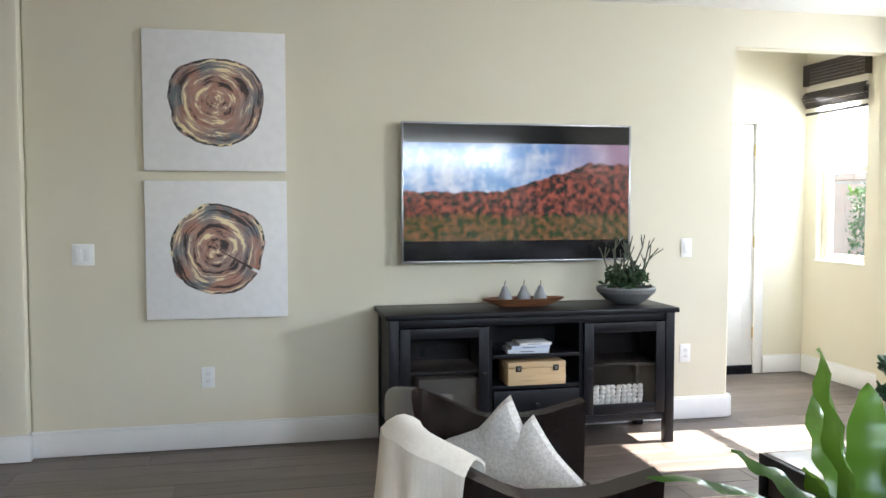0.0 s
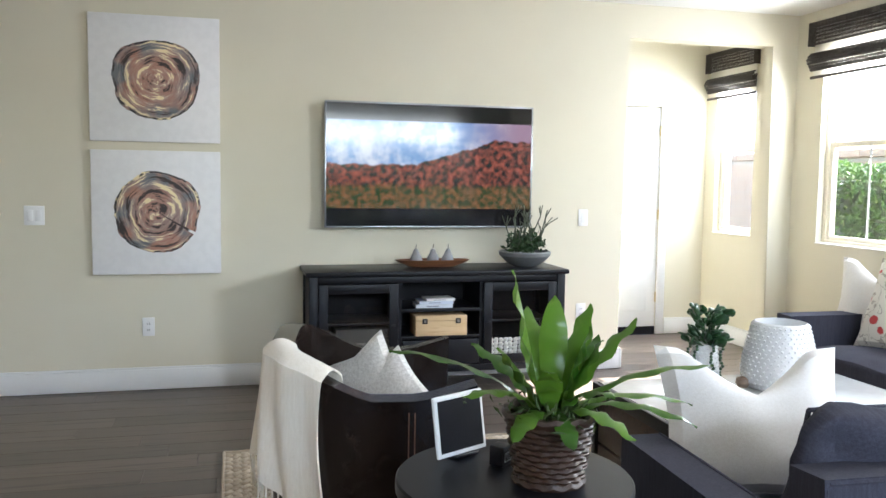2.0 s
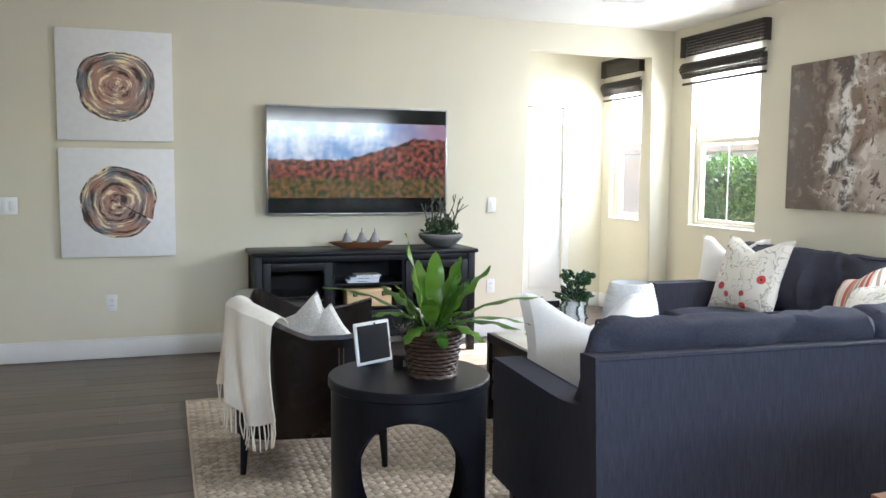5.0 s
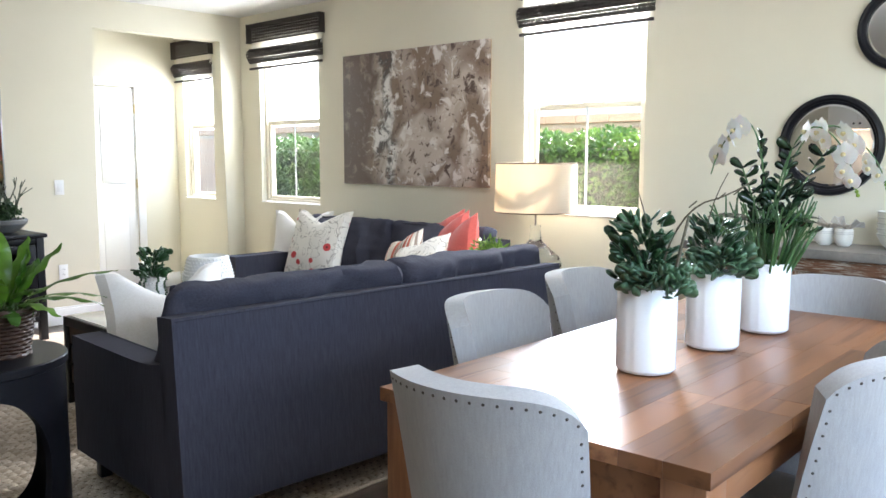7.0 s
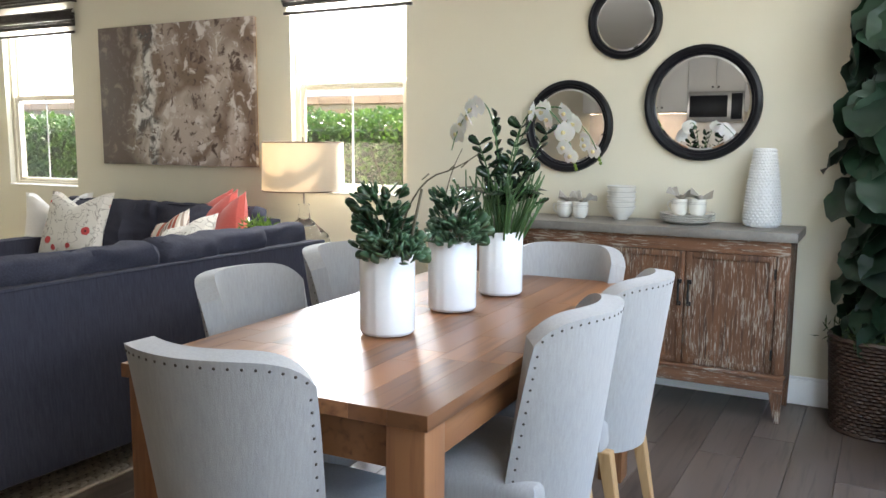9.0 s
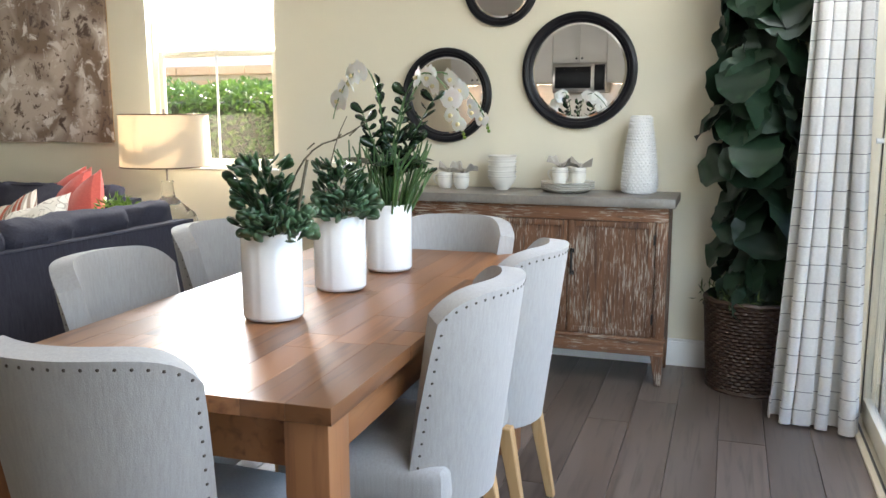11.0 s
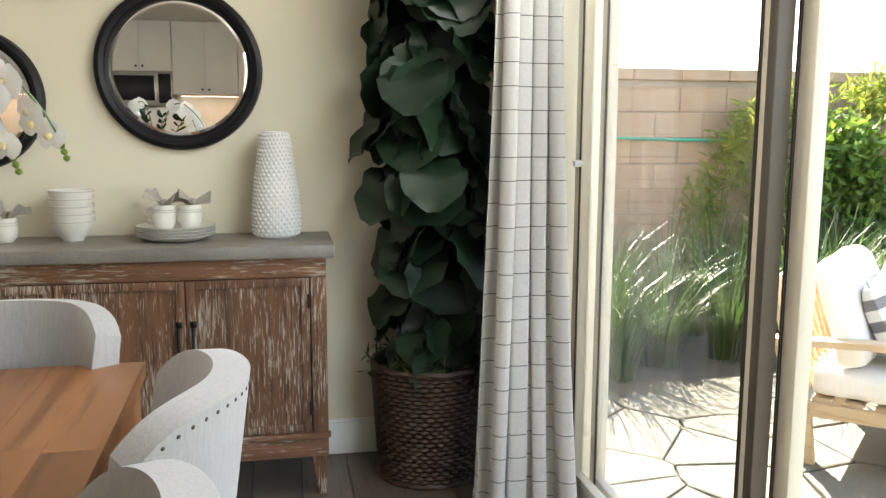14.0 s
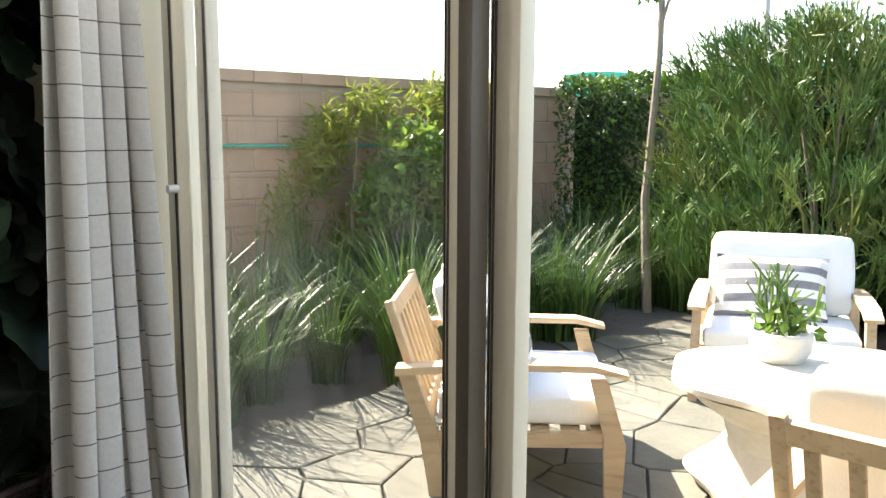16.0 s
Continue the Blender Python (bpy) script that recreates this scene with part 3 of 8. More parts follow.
def sofa(name, length, m, cushions, label, arm_left=True, arm_right=True, piping=True):
    """Local: back along x at y = 0, seat towards +y, x from 0 to length."""
    t = thing(name, label, "sofa", m)
    d, hb, ha, aw = 0.97, 0.825, 0.605, 0.13
    part("base", box(0.02, 0.04, 0.11, length - 0.02, d - 0.03, 0.25, 0.012), SOFA, t)
    bk = sheet(lambda u, v: (u * length, 0.055 + 0.0 * v + 0.05 * v, 0.11 + v * (hb - 0.135)), 12, 8, 0.11)
    bmesh.ops.bevel(bk, geom=[e for e in bk.edges if len(e.link_faces) == 2 and e.calc_face_angle() > 1.2], offset=0.022, segments=3, affect='EDGES')
    part("back_frame", bk, SOFA, t)
    if piping:
        part("piping", tube([(0.012, 0.052, hb - 0.03), (length * 0.5, 0.05, hb - 0.026), (length - 0.012, 0.052, hb - 0.03)], 0.006, 6), SOFA, t)
        part("piping", tube([(0.004, 0.012, 0.13), (0.004, 0.035, 0.45), (0.006, 0.052, hb - 0.04)], 0.005, 6), SOFA, t)
    for on, x in ((arm_left, 0.0), (arm_right, length - aw)):
        if not on:
            continue
        def arm(u, v, x=x):
            y = 0.12 + u * (d - 0.12)
            top = ha + 0.03 * max(0, 1 - u / 0.3) ** 2
            return (x + aw / 2, y, 0.11 + v * (top - 0.11))
        a = sheet(arm, 14, 8, aw)
        bmesh.ops.bevel(a, geom=[e for e in a.edges if len(e.link_faces) == 2 and e.calc_face_angle() > 1.2], offset=0.02, segments=3, affect='EDGES')
        part("arm", a, SOFA, t)
        pts = [(x + aw - 0.008, 0.12 + u * (d - 0.12), ha + 0.03 * max(0, 1 - u / 0.3) ** 2 - 0.002) for u in [i / 12 for i in range(13)]]
        part("piping", tube(pts, 0.005, 6), SOFA, t)
    a0 = aw if arm_left else 0.01
    a1 = length - aw if arm_right else length - 0.01
    w = (a1 - a0) / cushions
    for i in range(cushions):
        sb = seat_block(w - 0.008, 0.70, 0.18, 0.04, 0.03, i)
        part("seat_cushion", sb, SOFA, t, "", pose(a0 + w * (i + 0.5), 0.575, 0.251))
        ext = 0.06 if (i == 0 and arm_left) or (i == cushions - 1 and arm_right) else 0.0
        sx = -0.03 if (i == 0 and arm_left) else 0.03 if ext else 0.0
        bc = creased(seat_block(w - 0.006 + ext, 0.46, 0.15, 0.055, 0.095, i + 5, 26), i)
        part("back_cushion", bc, SOFA, t, "", pose(a0 + sx + w * (i + 0.5), 0.175, 0.655, -77, 0, 0) @ pose(0, 0, -0.02))
        w2 = w + ext
        loop = [(a_ * (w2 / 2 - 0.026), b_ * 0.207) for a_, b_ in ((-1, -1), (1, -1), (1, 1), (-1, 1), (-1, -1))]
        part("piping", tube([(p[0], p[1], 0.134) for p in loop], 0.006, 6), SOFA, t, "", pose(a0 + sx + w * (i + 0.5), 0.175, 0.655, -77, 0, 0) @ pose(0, 0, -0.02))
    for lx in (0.05, length - 0.1):
        for ly in (0.05, d - 0.12):
            part("foot", box(lx, ly, 0, lx + 0.05, ly + 0.05, 0.112, 0.004), BLACKP, t)
    return t


sofa("sofa", 2.13, pose(1.99, -0.90, 0.014, 0, 0, -2.7), 2, "dark charcoal fabric sofa with piped loose back cushions, on the rug", True, False)
sofa("sofa", 2.06, pose(5.06, 0.08, 0.0, 0, 0, 90), 2, "dark charcoal fabric sofa under the wall picture, beside the window", False, True)


def armchair():
    """A barrel armchair in dark leather, its back towards the dining table."""
    t = thing("armchair", "dark brown leather armchair with winged arms standing on the rug", "armchair", pose(1.425, 0.90, 0.014, 0, 0, -98))
    W, D = 0.385, 0.32

    def path(u):
        """From one arm front round the back to the other, in the plan."""
        a = math.pi * (1.0 - u)
        q = 5.0
        c, s = math.cos(a), math.sin(a)
        r = (abs(c) ** q + abs(s) ** q) ** (-1 / q)
        return W * r * c, -D * r * s

    def shell(u, v):
        k = (u - 0.5) * 2
        if abs(k) > 0.72:
            e = (abs(k) - 0.72) / 0.28
            px, py = math.copysign(W, k), 0.0 + e * 0.33
            py -= 0.02
        else:
            px, py = path(0.5 + k / 0.72 / 2)
            px = max(-W, min(W, px * 1.0))
        e = min(1, max(0, abs(k) - 0.30) / 0.42)
        top = 0.765 - 0.125 * e * e * (3 - 2 * e) + 0.05 * max(0, abs(k) - 0.86) / 0.14
        lean = 1 + 0.05 * v
        z = 0.2 + v * (top - 0.2)
        return (-px * lean, py * lean, z)
    sh = sheet(shell, 36, 8, 0.085)
    bmesh.ops.bevel(sh, geom=[e for e in sh.edges if len(e.link_faces) == 2 and e.calc_face_angle() > 1.0], offset=0.014, segments=2, affect='EDGES')
    b = part("shell", sh, LEATHER, t)
    for sx in (0.10, 0.12):
        part("stitching", tube([(W + 0.046, sx, 0.22), (W * 1.05 + 0.044, sx, 0.60)], 0.0022, 5), plain("tan_thread", (0.12, 0.06, 0.035), (0.16, 0.08, 0.05), 0.7), b)
    part("seat_base", box(-0.36, -0.30, 0.2, 0.36, 0.31, 0.30, 0.02), LEATHER, t)
    part("seat_cushion", seat_block(0.66, 0.60, 0.15, 0.05, 0.03, 2), LEATHER, t, "", pose(0, 0.03, 0.301))
    CREAM = weave("cream_throw_cloth", (0.70, 0.64, 0.54), (0.80, 0.75, 0.66), 0.002, 0.9, 0.4, 0.3)
    ctr = Vector((0, 0.05, 0))

    def throw(s, q):
        u = 0.225 + 0.15 * s + 0.015 * math.sin(3 * q)
        p = Vector(shell(u, 1.0))
        out = (Vector((p.x, p.y, 0)) - ctr).normalized()
        top = p.z + 0.012
        if q < 0.22:
            e = 1 - q / 0.22
            o, z = -0.06 - 0.02 * e, top - 0.25 * e ** 1.3
        elif q < 0.36:
            e = (q - 0.22) / 0.14
            o, z = -0.06 + 0.125 * e, top + 0.028 * math.sin(math.pi * e)
        else:
            e = (q - 0.36) / 0.64
            o, z = 0.065 + 0.03 * e + 0.018 * math.sin(s * 17 + 3 * q) * (0.25 + e), top - e * (0.40 + 0.05 * math.sin(s * 5))
        w = p + out * o
        return (w.x, w.y, z)
    th = tagged(part("throw_blanket", sheet(throw, 34, 36, 0.007), CREAM, None, "", pose(1.425, 0.90, 0.014, 0, 0, -98)), "cream knitted throw with fringe draped over the armchair corner", "blanket")
    fr = bmesh.new()
    for i in range(26):
        p = Vector(throw((i + 0.5) / 26, 1.0))
        tube([p, p + Vector((random.uniform(-0.006, 0.006), random.uniform(-0.006, 0.006), -0.05)), p + Vector((random.uniform(-0.012, 0.012), random.uniform(-0.012, 0.012), -0.11))], 0.003, 4, fr)
    part("fringe", fr, CREAM, th)
    for lx in (-0.27, 0.27):
        for ly in (-0.31, 0.31):
            part("leg", tube([(lx, ly, 0.21), (lx * 1.04, ly * 1.04, 0.0)], 0.022, 10, taper=0.6), BLACKP, t)
    return t


armchair()


def drum_table():
    """A black drum table: round top, a cylinder wall with two tall oval cut-outs, a base disc."""
    t = thing("side_table", "round black side table with oval cut-outs, beside the sofa", "side table", pose(1.543, -0.362, 0.0))
    R, hh = 0.268, 0.687
    part("top", lathe([(0, hh - 0.035), (R + 0.004, hh - 0.035), (R + 0.01, hh - 0.03), (R + 0.01, hh - 0.005), (R + 0.006, hh), (0, hh)], 64), BLACKP, t)
    part("base", lathe([(0, 0.0), (R, 0.0), (R, 0.03), (0, 0.03)], 64), BLACKP, t)
    bm = bmesh.new()
    seg, rows = 128, 52
    r0, r1 = R - 0.025, R

    HA, HZ, ZC = 0.80, 0.275, 0.315

    def inside(a, z):
        """Below 1 within one of the two oval openings."""
        best = 9.0, 0.0
        for c in (math.radians(-106), math.radians(74)):
            da = (a - c + math.pi) % (2 * math.pi) - math.pi
            best = min(best, (math.hypot(da / HA, (z - ZC) / HZ), c))
        return best

    def height(j):
        return 0.03 + j * (hh - 0.066) / rows
    cells = {(i, j) for i in range(seg) for j in range(rows) if inside(2 * math.pi * (i + 0.5) / seg, height(j + 0.5))[0] >= 1}
    vs = {}

    def vert(i, j, k):
        key = (i % seg, j, k)
        if key not in vs:
            a, z = 2 * math.pi * (i % seg) / seg, height(j)
            e, c = inside(a, z)
            if 0.94 < e < 1.06:
                da = (a - c + math.pi) % (2 * math.pi) - math.pi
                a, z = c + da / e, ZC + (z - ZC) / e
            r = (r0, r1)[k]
            vs[key] = bm.verts.new((r * math.cos(a), r * math.sin(a), z))
        return vs[key]
    for i, j in cells:
        bm.faces.new([vert(i, j, 1), vert(i + 1, j, 1), vert(i + 1, j + 1, 1), vert(i, j + 1, 1)])
        bm.faces.new([vert(i, j, 0), vert(i, j + 1, 0), vert(i + 1, j + 1, 0), vert(i + 1, j, 0)])
        for di, dj, e in ((-1, 0, ((i, j), (i, j + 1))), (1, 0, ((i + 1, j), (i + 1, j + 1))), (0, -1, ((i, j), (i + 1, j))), (0, 1, ((i, j + 1), (i + 1, j + 1)))):
            if ((i + di) % seg, j + dj) not in cells:
                (a, b), (c, d) = e
                bm.faces.new([vert(a, b, 0), vert(c, d, 0), vert(c, d, 1), vert(a, b, 1)])
    part("drum", bm, BLACKP, t, "", None, 40)
    return t


drum_table()


def coffee_table():
    t = thing("coffee_table", "black metal coffee table with a pale marble top, on the rug", "coffee table", pose(3.041, 0.73, 0.014))
    w, d, h = 1.20, 0.86, 0.485
    MARBLE = plain("pale_marble", (0.62, 0.62, 0.61), (0.74, 0.74, 0.73), 0.15, 4, 30, 0.02, coat=0.3)
    DK = wood("dark_plank", (0.05, 0.032, 0.022), (0.08, 0.05, 0.034), (0.03, 0.02, 0.014), 0, 0.5, 0.2)
    part("marble_top", box(-w / 2 + 0.02, -d / 2 + 0.02, h - 0.02, w / 2 - 0.02, d / 2 - 0.02, h + 0.004, 0.003), MARBLE, t)
    bm = bmesh.new()
    f = 0.02
    for q in ((-w / 2, -d / 2, -w / 2 + f, d / 2), (w / 2 - f, -d / 2, w / 2, d / 2), (-w / 2 + f, -d / 2, w / 2 - f, -d / 2 + f), (-w / 2 + f, d / 2 - f, w / 2 - f, d / 2)):
        box(q[0], q[1], h - 0.05, q[2], q[3], h, 0.003, bm)
    part("top_frame", bm, BLACKM, t)
    for x in (-w / 2, w / 2 - 0.035):
        for y in (-d / 2, d / 2 - 0.035):
            part("leg", box(x, y, 0, x + 0.035, y + 0.035, h - 0.051, 0.003), BLACKM, t)
    for z in (0.115, 0.225, 0.335):
        for x in (-w / 2 + 0.036, w / 2 - 0.056):
            part("plank", box(x - 0.02 if x < 0 else x + 0.02, -d / 2 + 0.036, z, x if x < 0 else x + 0.04, d / 2 - 0.036, z + 0.098, 0.004), DK, t)
        for y in (-d / 2 + 0.006, d / 2 - 0.026):
            part("plank", box(-w / 2 + 0.036, y, z, w / 2 - 0.036, y + 0.02, z + 0.098, 0.004), DK, t)
    return t


coffee_table()


def log_slice_mat(name, seed, c, crack=False):
    """Tree rings brushed in greys, rust and gold inside an uneven outline, on a white ground."""
    m, t, b = nodes_of(name)
    tc = t.nodes.new("ShaderNodeTexCoord")
    mp = t.nodes.new("ShaderNodeMapping")
    mp.inputs["Location"].default_value = (-c[0], 0, -c[1])
    t.links.new(tc.outputs["Object"], mp.inputs[0])
    flat = t.nodes.new("ShaderNodeVectorMath")
    flat.operation = 'MULTIPLY'
    flat.inputs[1].default_value = (1, 0, 1.03)
    t.links.new(mp.outputs[0], flat.inputs[0])
    off = t.nodes.new("ShaderNodeVectorMath")
    off.inputs[1].default_value = (seed, seed * 2, 0)
    t.links.new(flat.outputs[0], off.inputs[0])
    lg = t.nodes.new("ShaderNodeVectorMath")
    lg.operation = 'LENGTH'
    t.links.new(flat.outputs[0], lg.inputs[0])
    w1 = add(t, "ShaderNodeTexNoise", Scale=3.4, Detail=1.0)
    w2 = add(t, "ShaderNodeTexNoise", Scale=22.0, Detail=4.0)
    for w in (w1, w2):
        t.links.new(off.outputs[0], w.inputs[0])

    def ma(op, a, bb, cc=None):
        n = t.nodes.new("ShaderNodeMath")
        n.operation = op
        for s, v in zip(n.inputs, (a, bb) if cc is None else (a, bb, cc)):
            if isinstance(v, (int, float)):
                s.default_value = v
            else:
                t.links.new(v, s)
        return n.outputs[0]
    r = ma('MULTIPLY_ADD', w1.outputs[0], 0.105, lg.outputs["Value"])
    r = ma('MULTIPLY_ADD', w2.outputs[0], 0.022, r)
    # brush strokes: long along the ring, narrow across it
    nrm = t.nodes.new("ShaderNodeVectorMath")
    nrm.operation = 'NORMALIZE'
    t.links.new(flat.outputs[0], nrm.inputs[0])
    cyl = t.nodes.new("ShaderNodeCombineXYZ")
    sq = t.nodes.new("ShaderNodeSeparateXYZ")
    t.links.new(nrm.outputs[0], sq.inputs[0])
    t.links.new(ma('MULTIPLY_ADD', sq.outputs[0], 0.75, seed), cyl.inputs[0])
    t.links.new(ma('MULTIPLY', r, 34.0), cyl.inputs[1])
    t.links.new(ma('MULTIPLY', sq.outputs[2], 0.75), cyl.inputs[2])
    ring = add(t, "ShaderNodeTexNoise", Scale=1.0, Detail=5.0, Roughness=0.6, Distortion=0.25)
    t.links.new(cyl.outputs[0], ring.inputs[0])
    arc = add(t, "ShaderNodeTexNoise", Scale=7.0, Detail=2.0)
    off2 = t.nodes.new("ShaderNodeVectorMath")
    off2.inputs[1].default_value = (seed * 3, 5, seed)
    t.links.new(flat.outputs[0], off2.inputs[0])
    t.links.new(off2.outputs[0], arc.inputs[0])
    col = mixc(t, ramp(t, arc.outputs[0], 0.40, 0.60), (0.15, 0.16, 0.17), (0.40, 0.20, 0.14))
    rust = ramp(t, r, 0.26, 0.20)
    col = mixc(t, ma('MULTIPLY', rust, 0.6), col, (0.40, 0.22, 0.165))
    col = mixc(t, ramp(t, ring.outputs[0], 0.50, 0.66), col, (0.56, 0.45, 0.38))
    col = mixc(t, ramp(t, ring.outputs[0], 0.45, 0.40), col, (0.045, 0.03, 0.028))
    col = mixc(t, ramp(t, ring.outputs[0], 0.575, 0.60), col, (0.82, 0.70, 0.42))
    edge = ma('MULTIPLY', ramp(t, r, 0.308, 0.313), ramp(t, ma('ADD', w2.outputs[0], 0.0), 0.40, 0.50))
    col = mixc(t, edge, col, (0.04, 0.035, 0.035))
    white = mixc(t, ramp(t, w2.outputs[0], 0.4, 0.6), (0.77, 0.76, 0.76), (0.80, 0.79, 0.79))
    col = mixc(t, ramp(t, r, 0.322, 0.3235), col, white)
    if crack:
        sf = t.nodes.new("ShaderNodeSeparateXYZ")
        t.links.new(flat.outputs[0], sf.inputs[0])
        across = ma('ABSOLUTE', ma('MULTIPLY_ADD', w2.outputs[0], 0.014, ma('ADD', ma('MULTIPLY', sf.outputs[0], 0.53), ma('MULTIPLY_ADD', sf.outputs[2], 0.85, -0.007))), 0)
        gap = ma('MULTIPLY', ramp(t, ma('SUBTRACT', across, ma('MULTIPLY', sf.outputs[0], 0.035)), 0.002, 0.0), ma('GREATER_THAN', sf.outputs[0], 0.02))
        col = mixc(t, gap, col, mixc(t, ramp(t, r, 0.28, 0.30), (0.05, 0.03, 0.028), white))
    t.links.new(col, b.inputs["Base Color"])
    b.inputs["Roughness"].default_value = 0.55
    bp = add(t, "ShaderNodeBump", Strength=0.3, Distance=0.002)
    t.links.new(ring.outputs[0], bp.inputs["Height"])
    t.links.new(bp.outputs[0], b.inputs["Normal"])
    return m


for zc, sd, cc in ((1.982, 1.3, (0.012, -0.01)), (1.146, 4.7, (0.0, 0.005))):
    wa = thing("wall_art", "white canvas painted with a tree ring slice, on the wall", "painting", pose(0.441, YN - 0.018, zc), "tree ring canvases")
    part("canvas", box(-0.389, -0.02, -0.391, 0.389, 0.008, 0.391, 0.004), log_slice_mat("log_slice_paint", sd, cc, sd > 4), wa)
    for q in ((-0.378, -0.38, -0.34, 0.38), (0.34, -0.38, 0.378, 0.38), (-0.339, -0.38, 0.339, -0.34), (-0.339, 0.34, 0.339, 0.38)):
        part("stretcher_bar", box(q[0], 0.0085, q[1], q[2], 0.017, q[3]), OAK, wa)


def abstract_mat():
    m, t, b = nodes_of("brown_abstract_paint")
    v = coords(t)
    big = add(t, "ShaderNodeTexNoise", Scale=2.4, Detail=3.0, Distortion=0.8)
    blot = add(t, "ShaderNodeTexNoise", Scale=9.0, Detail=5.0, Roughness=0.62, Distortion=0.6)
    vor = add(t, "ShaderNodeTexNoise", Scale=26.0, Detail=3.0, Distortion=0.4)
    for n in (big, blot, vor):
        t.links.new(v, n.inputs[0])
    sp = t.nodes.new("ShaderNodeSeparateXYZ")
    t.links.new(v, sp.inputs[0])
    c = mixc(t, ramp(t, big.outputs[0], 0.42, 0.58), (0.20, 0.135, 0.095), (0.50, 0.42, 0.36))
    c = mixc(t, ramp(t, blot.outputs[0], 0.55, 0.63), c, (0.66, 0.61, 0.57))
    yy_ = t.nodes.new("ShaderNodeMath")
    yy_.operation = 'MULTIPLY_ADD'
    t.links.new(big.outputs[0], yy_.inputs[0])
    yy_.inputs[1].default_value = 0.55
    t.links.new(sp.outputs[1], yy_.inputs[2])
    side = ramp(t, yy_.outputs[0], 0.62, 0.74)
    c = mixc(t, side, c, mixc(t, ramp(t, blot.outputs[0], 0.54, 0.66), (0.075, 0.042, 0.026), (0.22, 0.16, 0.13)))
    band = t.nodes.new("ShaderNodeMath")
    band.operation = 'SUBTRACT'
    t.links.new(yy_.outputs[0], band.inputs[0])
    band.inputs[1].default_value = 0.52
    bab = t.nodes.new("ShaderNodeMath")
    bab.operation = 'ABSOLUTE'
    t.links.new(band.outputs[0], bab.inputs[0])
    c = mixc(t, ramp(t, bab.outputs[0], 0.11, 0.04), c, mixc(t, ramp(t, blot.outputs[0], 0.56, 0.44), (0.70, 0.67, 0.64), (0.05, 0.04, 0.035)))
    c = mixc(t, ramp(t, blot.outputs[0], 0.41, 0.35), c, (0.085, 0.05, 0.035))
    c = mixc(t, ramp(t, vor.outputs[0], 0.61, 0.67), c, (0.13, 0.085, 0.065))
    t.links.new(c, b.inputs["Base Color"])
    b.inputs["Roughness"].default_value = 0.45
    bp = add(t, "ShaderNodeBump", Strength=0.4, Distance=0.003)
    t.links.new(blot.outputs[0], bp.inputs["Height"])
    t.links.new(bp.outputs[0], b.inputs["Normal"])
    return m


wa = thing("wall_art", "large brown and white abstract canvas above the sofa", "painting", pose(XE - 0.018, 1.10, 1.662))
part("canvas", box(-0.02, -0.775, -0.515, 0.008, 0.775, 0.515, 0.004), abstract_mat(), wa)
for q in ((-0.77, -0.51, -0.73, 0.51), (0.73, -0.51, 0.77, 0.51), (-0.729, -0.51, 0.729, -0.47), (-0.729, 0.47, 0.729, 0.51)):
    part("stretcher_bar", box(0.0085, q[0], q[1], 0.017, q[2], q[3]), OAK, wa)
# rug: a bound jute slab; its braids follow at the end of the file
RX0, RX1, RY0, RY1 = 0.857, 4.05, -0.92, 2.005


# ---- dining area
TX0, TX1, TY0, TY1, TZ = -0.885, 0.885, -0.435, 0.435, 0.787


def dining_table():
    t = thing("dining_table", "warm brown acacia dining table with plank top and square legs", "dining table", pose(2.885, -2.305, 0, 0, 0, 1.6))
    n = 9
    w = (TY1 - TY0) / n
    for i in range(n):
        cuts = [TX0] + sorted(random.uniform(TX0 + 0.3, TX1 - 0.3) for _ in range(3)) + [TX1]
        for a, b in zip(cuts, cuts[1:]):
            part("plank", box(a + 0.0001, TY0 + i * w + 0.0001, TZ - 0.035, b - 0.0001, TY0 + (i + 1) * w - 0.0001, TZ, 0.0006, None, 1), TABLEW, t)
    for x0, y0, x1, y1 in ((TX0 + 0.06, TY0 + 0.05, TX1 - 0.06, TY0 + 0.075), (TX0 + 0.06, TY1 - 0.075, TX1 - 0.06, TY1 - 0.05), (TX0 + 0.05, TY0 + 0.076, TX0 + 0.075, TY1 - 0.076), (TX1 - 0.075, TY0 + 0.076, TX1 - 0.05, TY1 - 0.076)):
        part("apron", box(x0, y0, TZ - 0.15, x1, y1, TZ - 0.036, 0.002), TABLEW, t)
    LEGW = wood("acacia_leg", (0.20, 0.083, 0.033), (0.29, 0.128, 0.053), (0.13, 0.05, 0.021), 2, 0.35, 0.1, 0.06, 34)
    for x in (TX0 + 0.012, TX1 - 0.107):
        for y in (TY0 + 0.012, TY1 - 0.107):
            part("leg", box(x, y, 0, x + 0.095, y + 0.095, TZ - 0.0355, 0.004), LEGW, t)
    return t


dining_table()


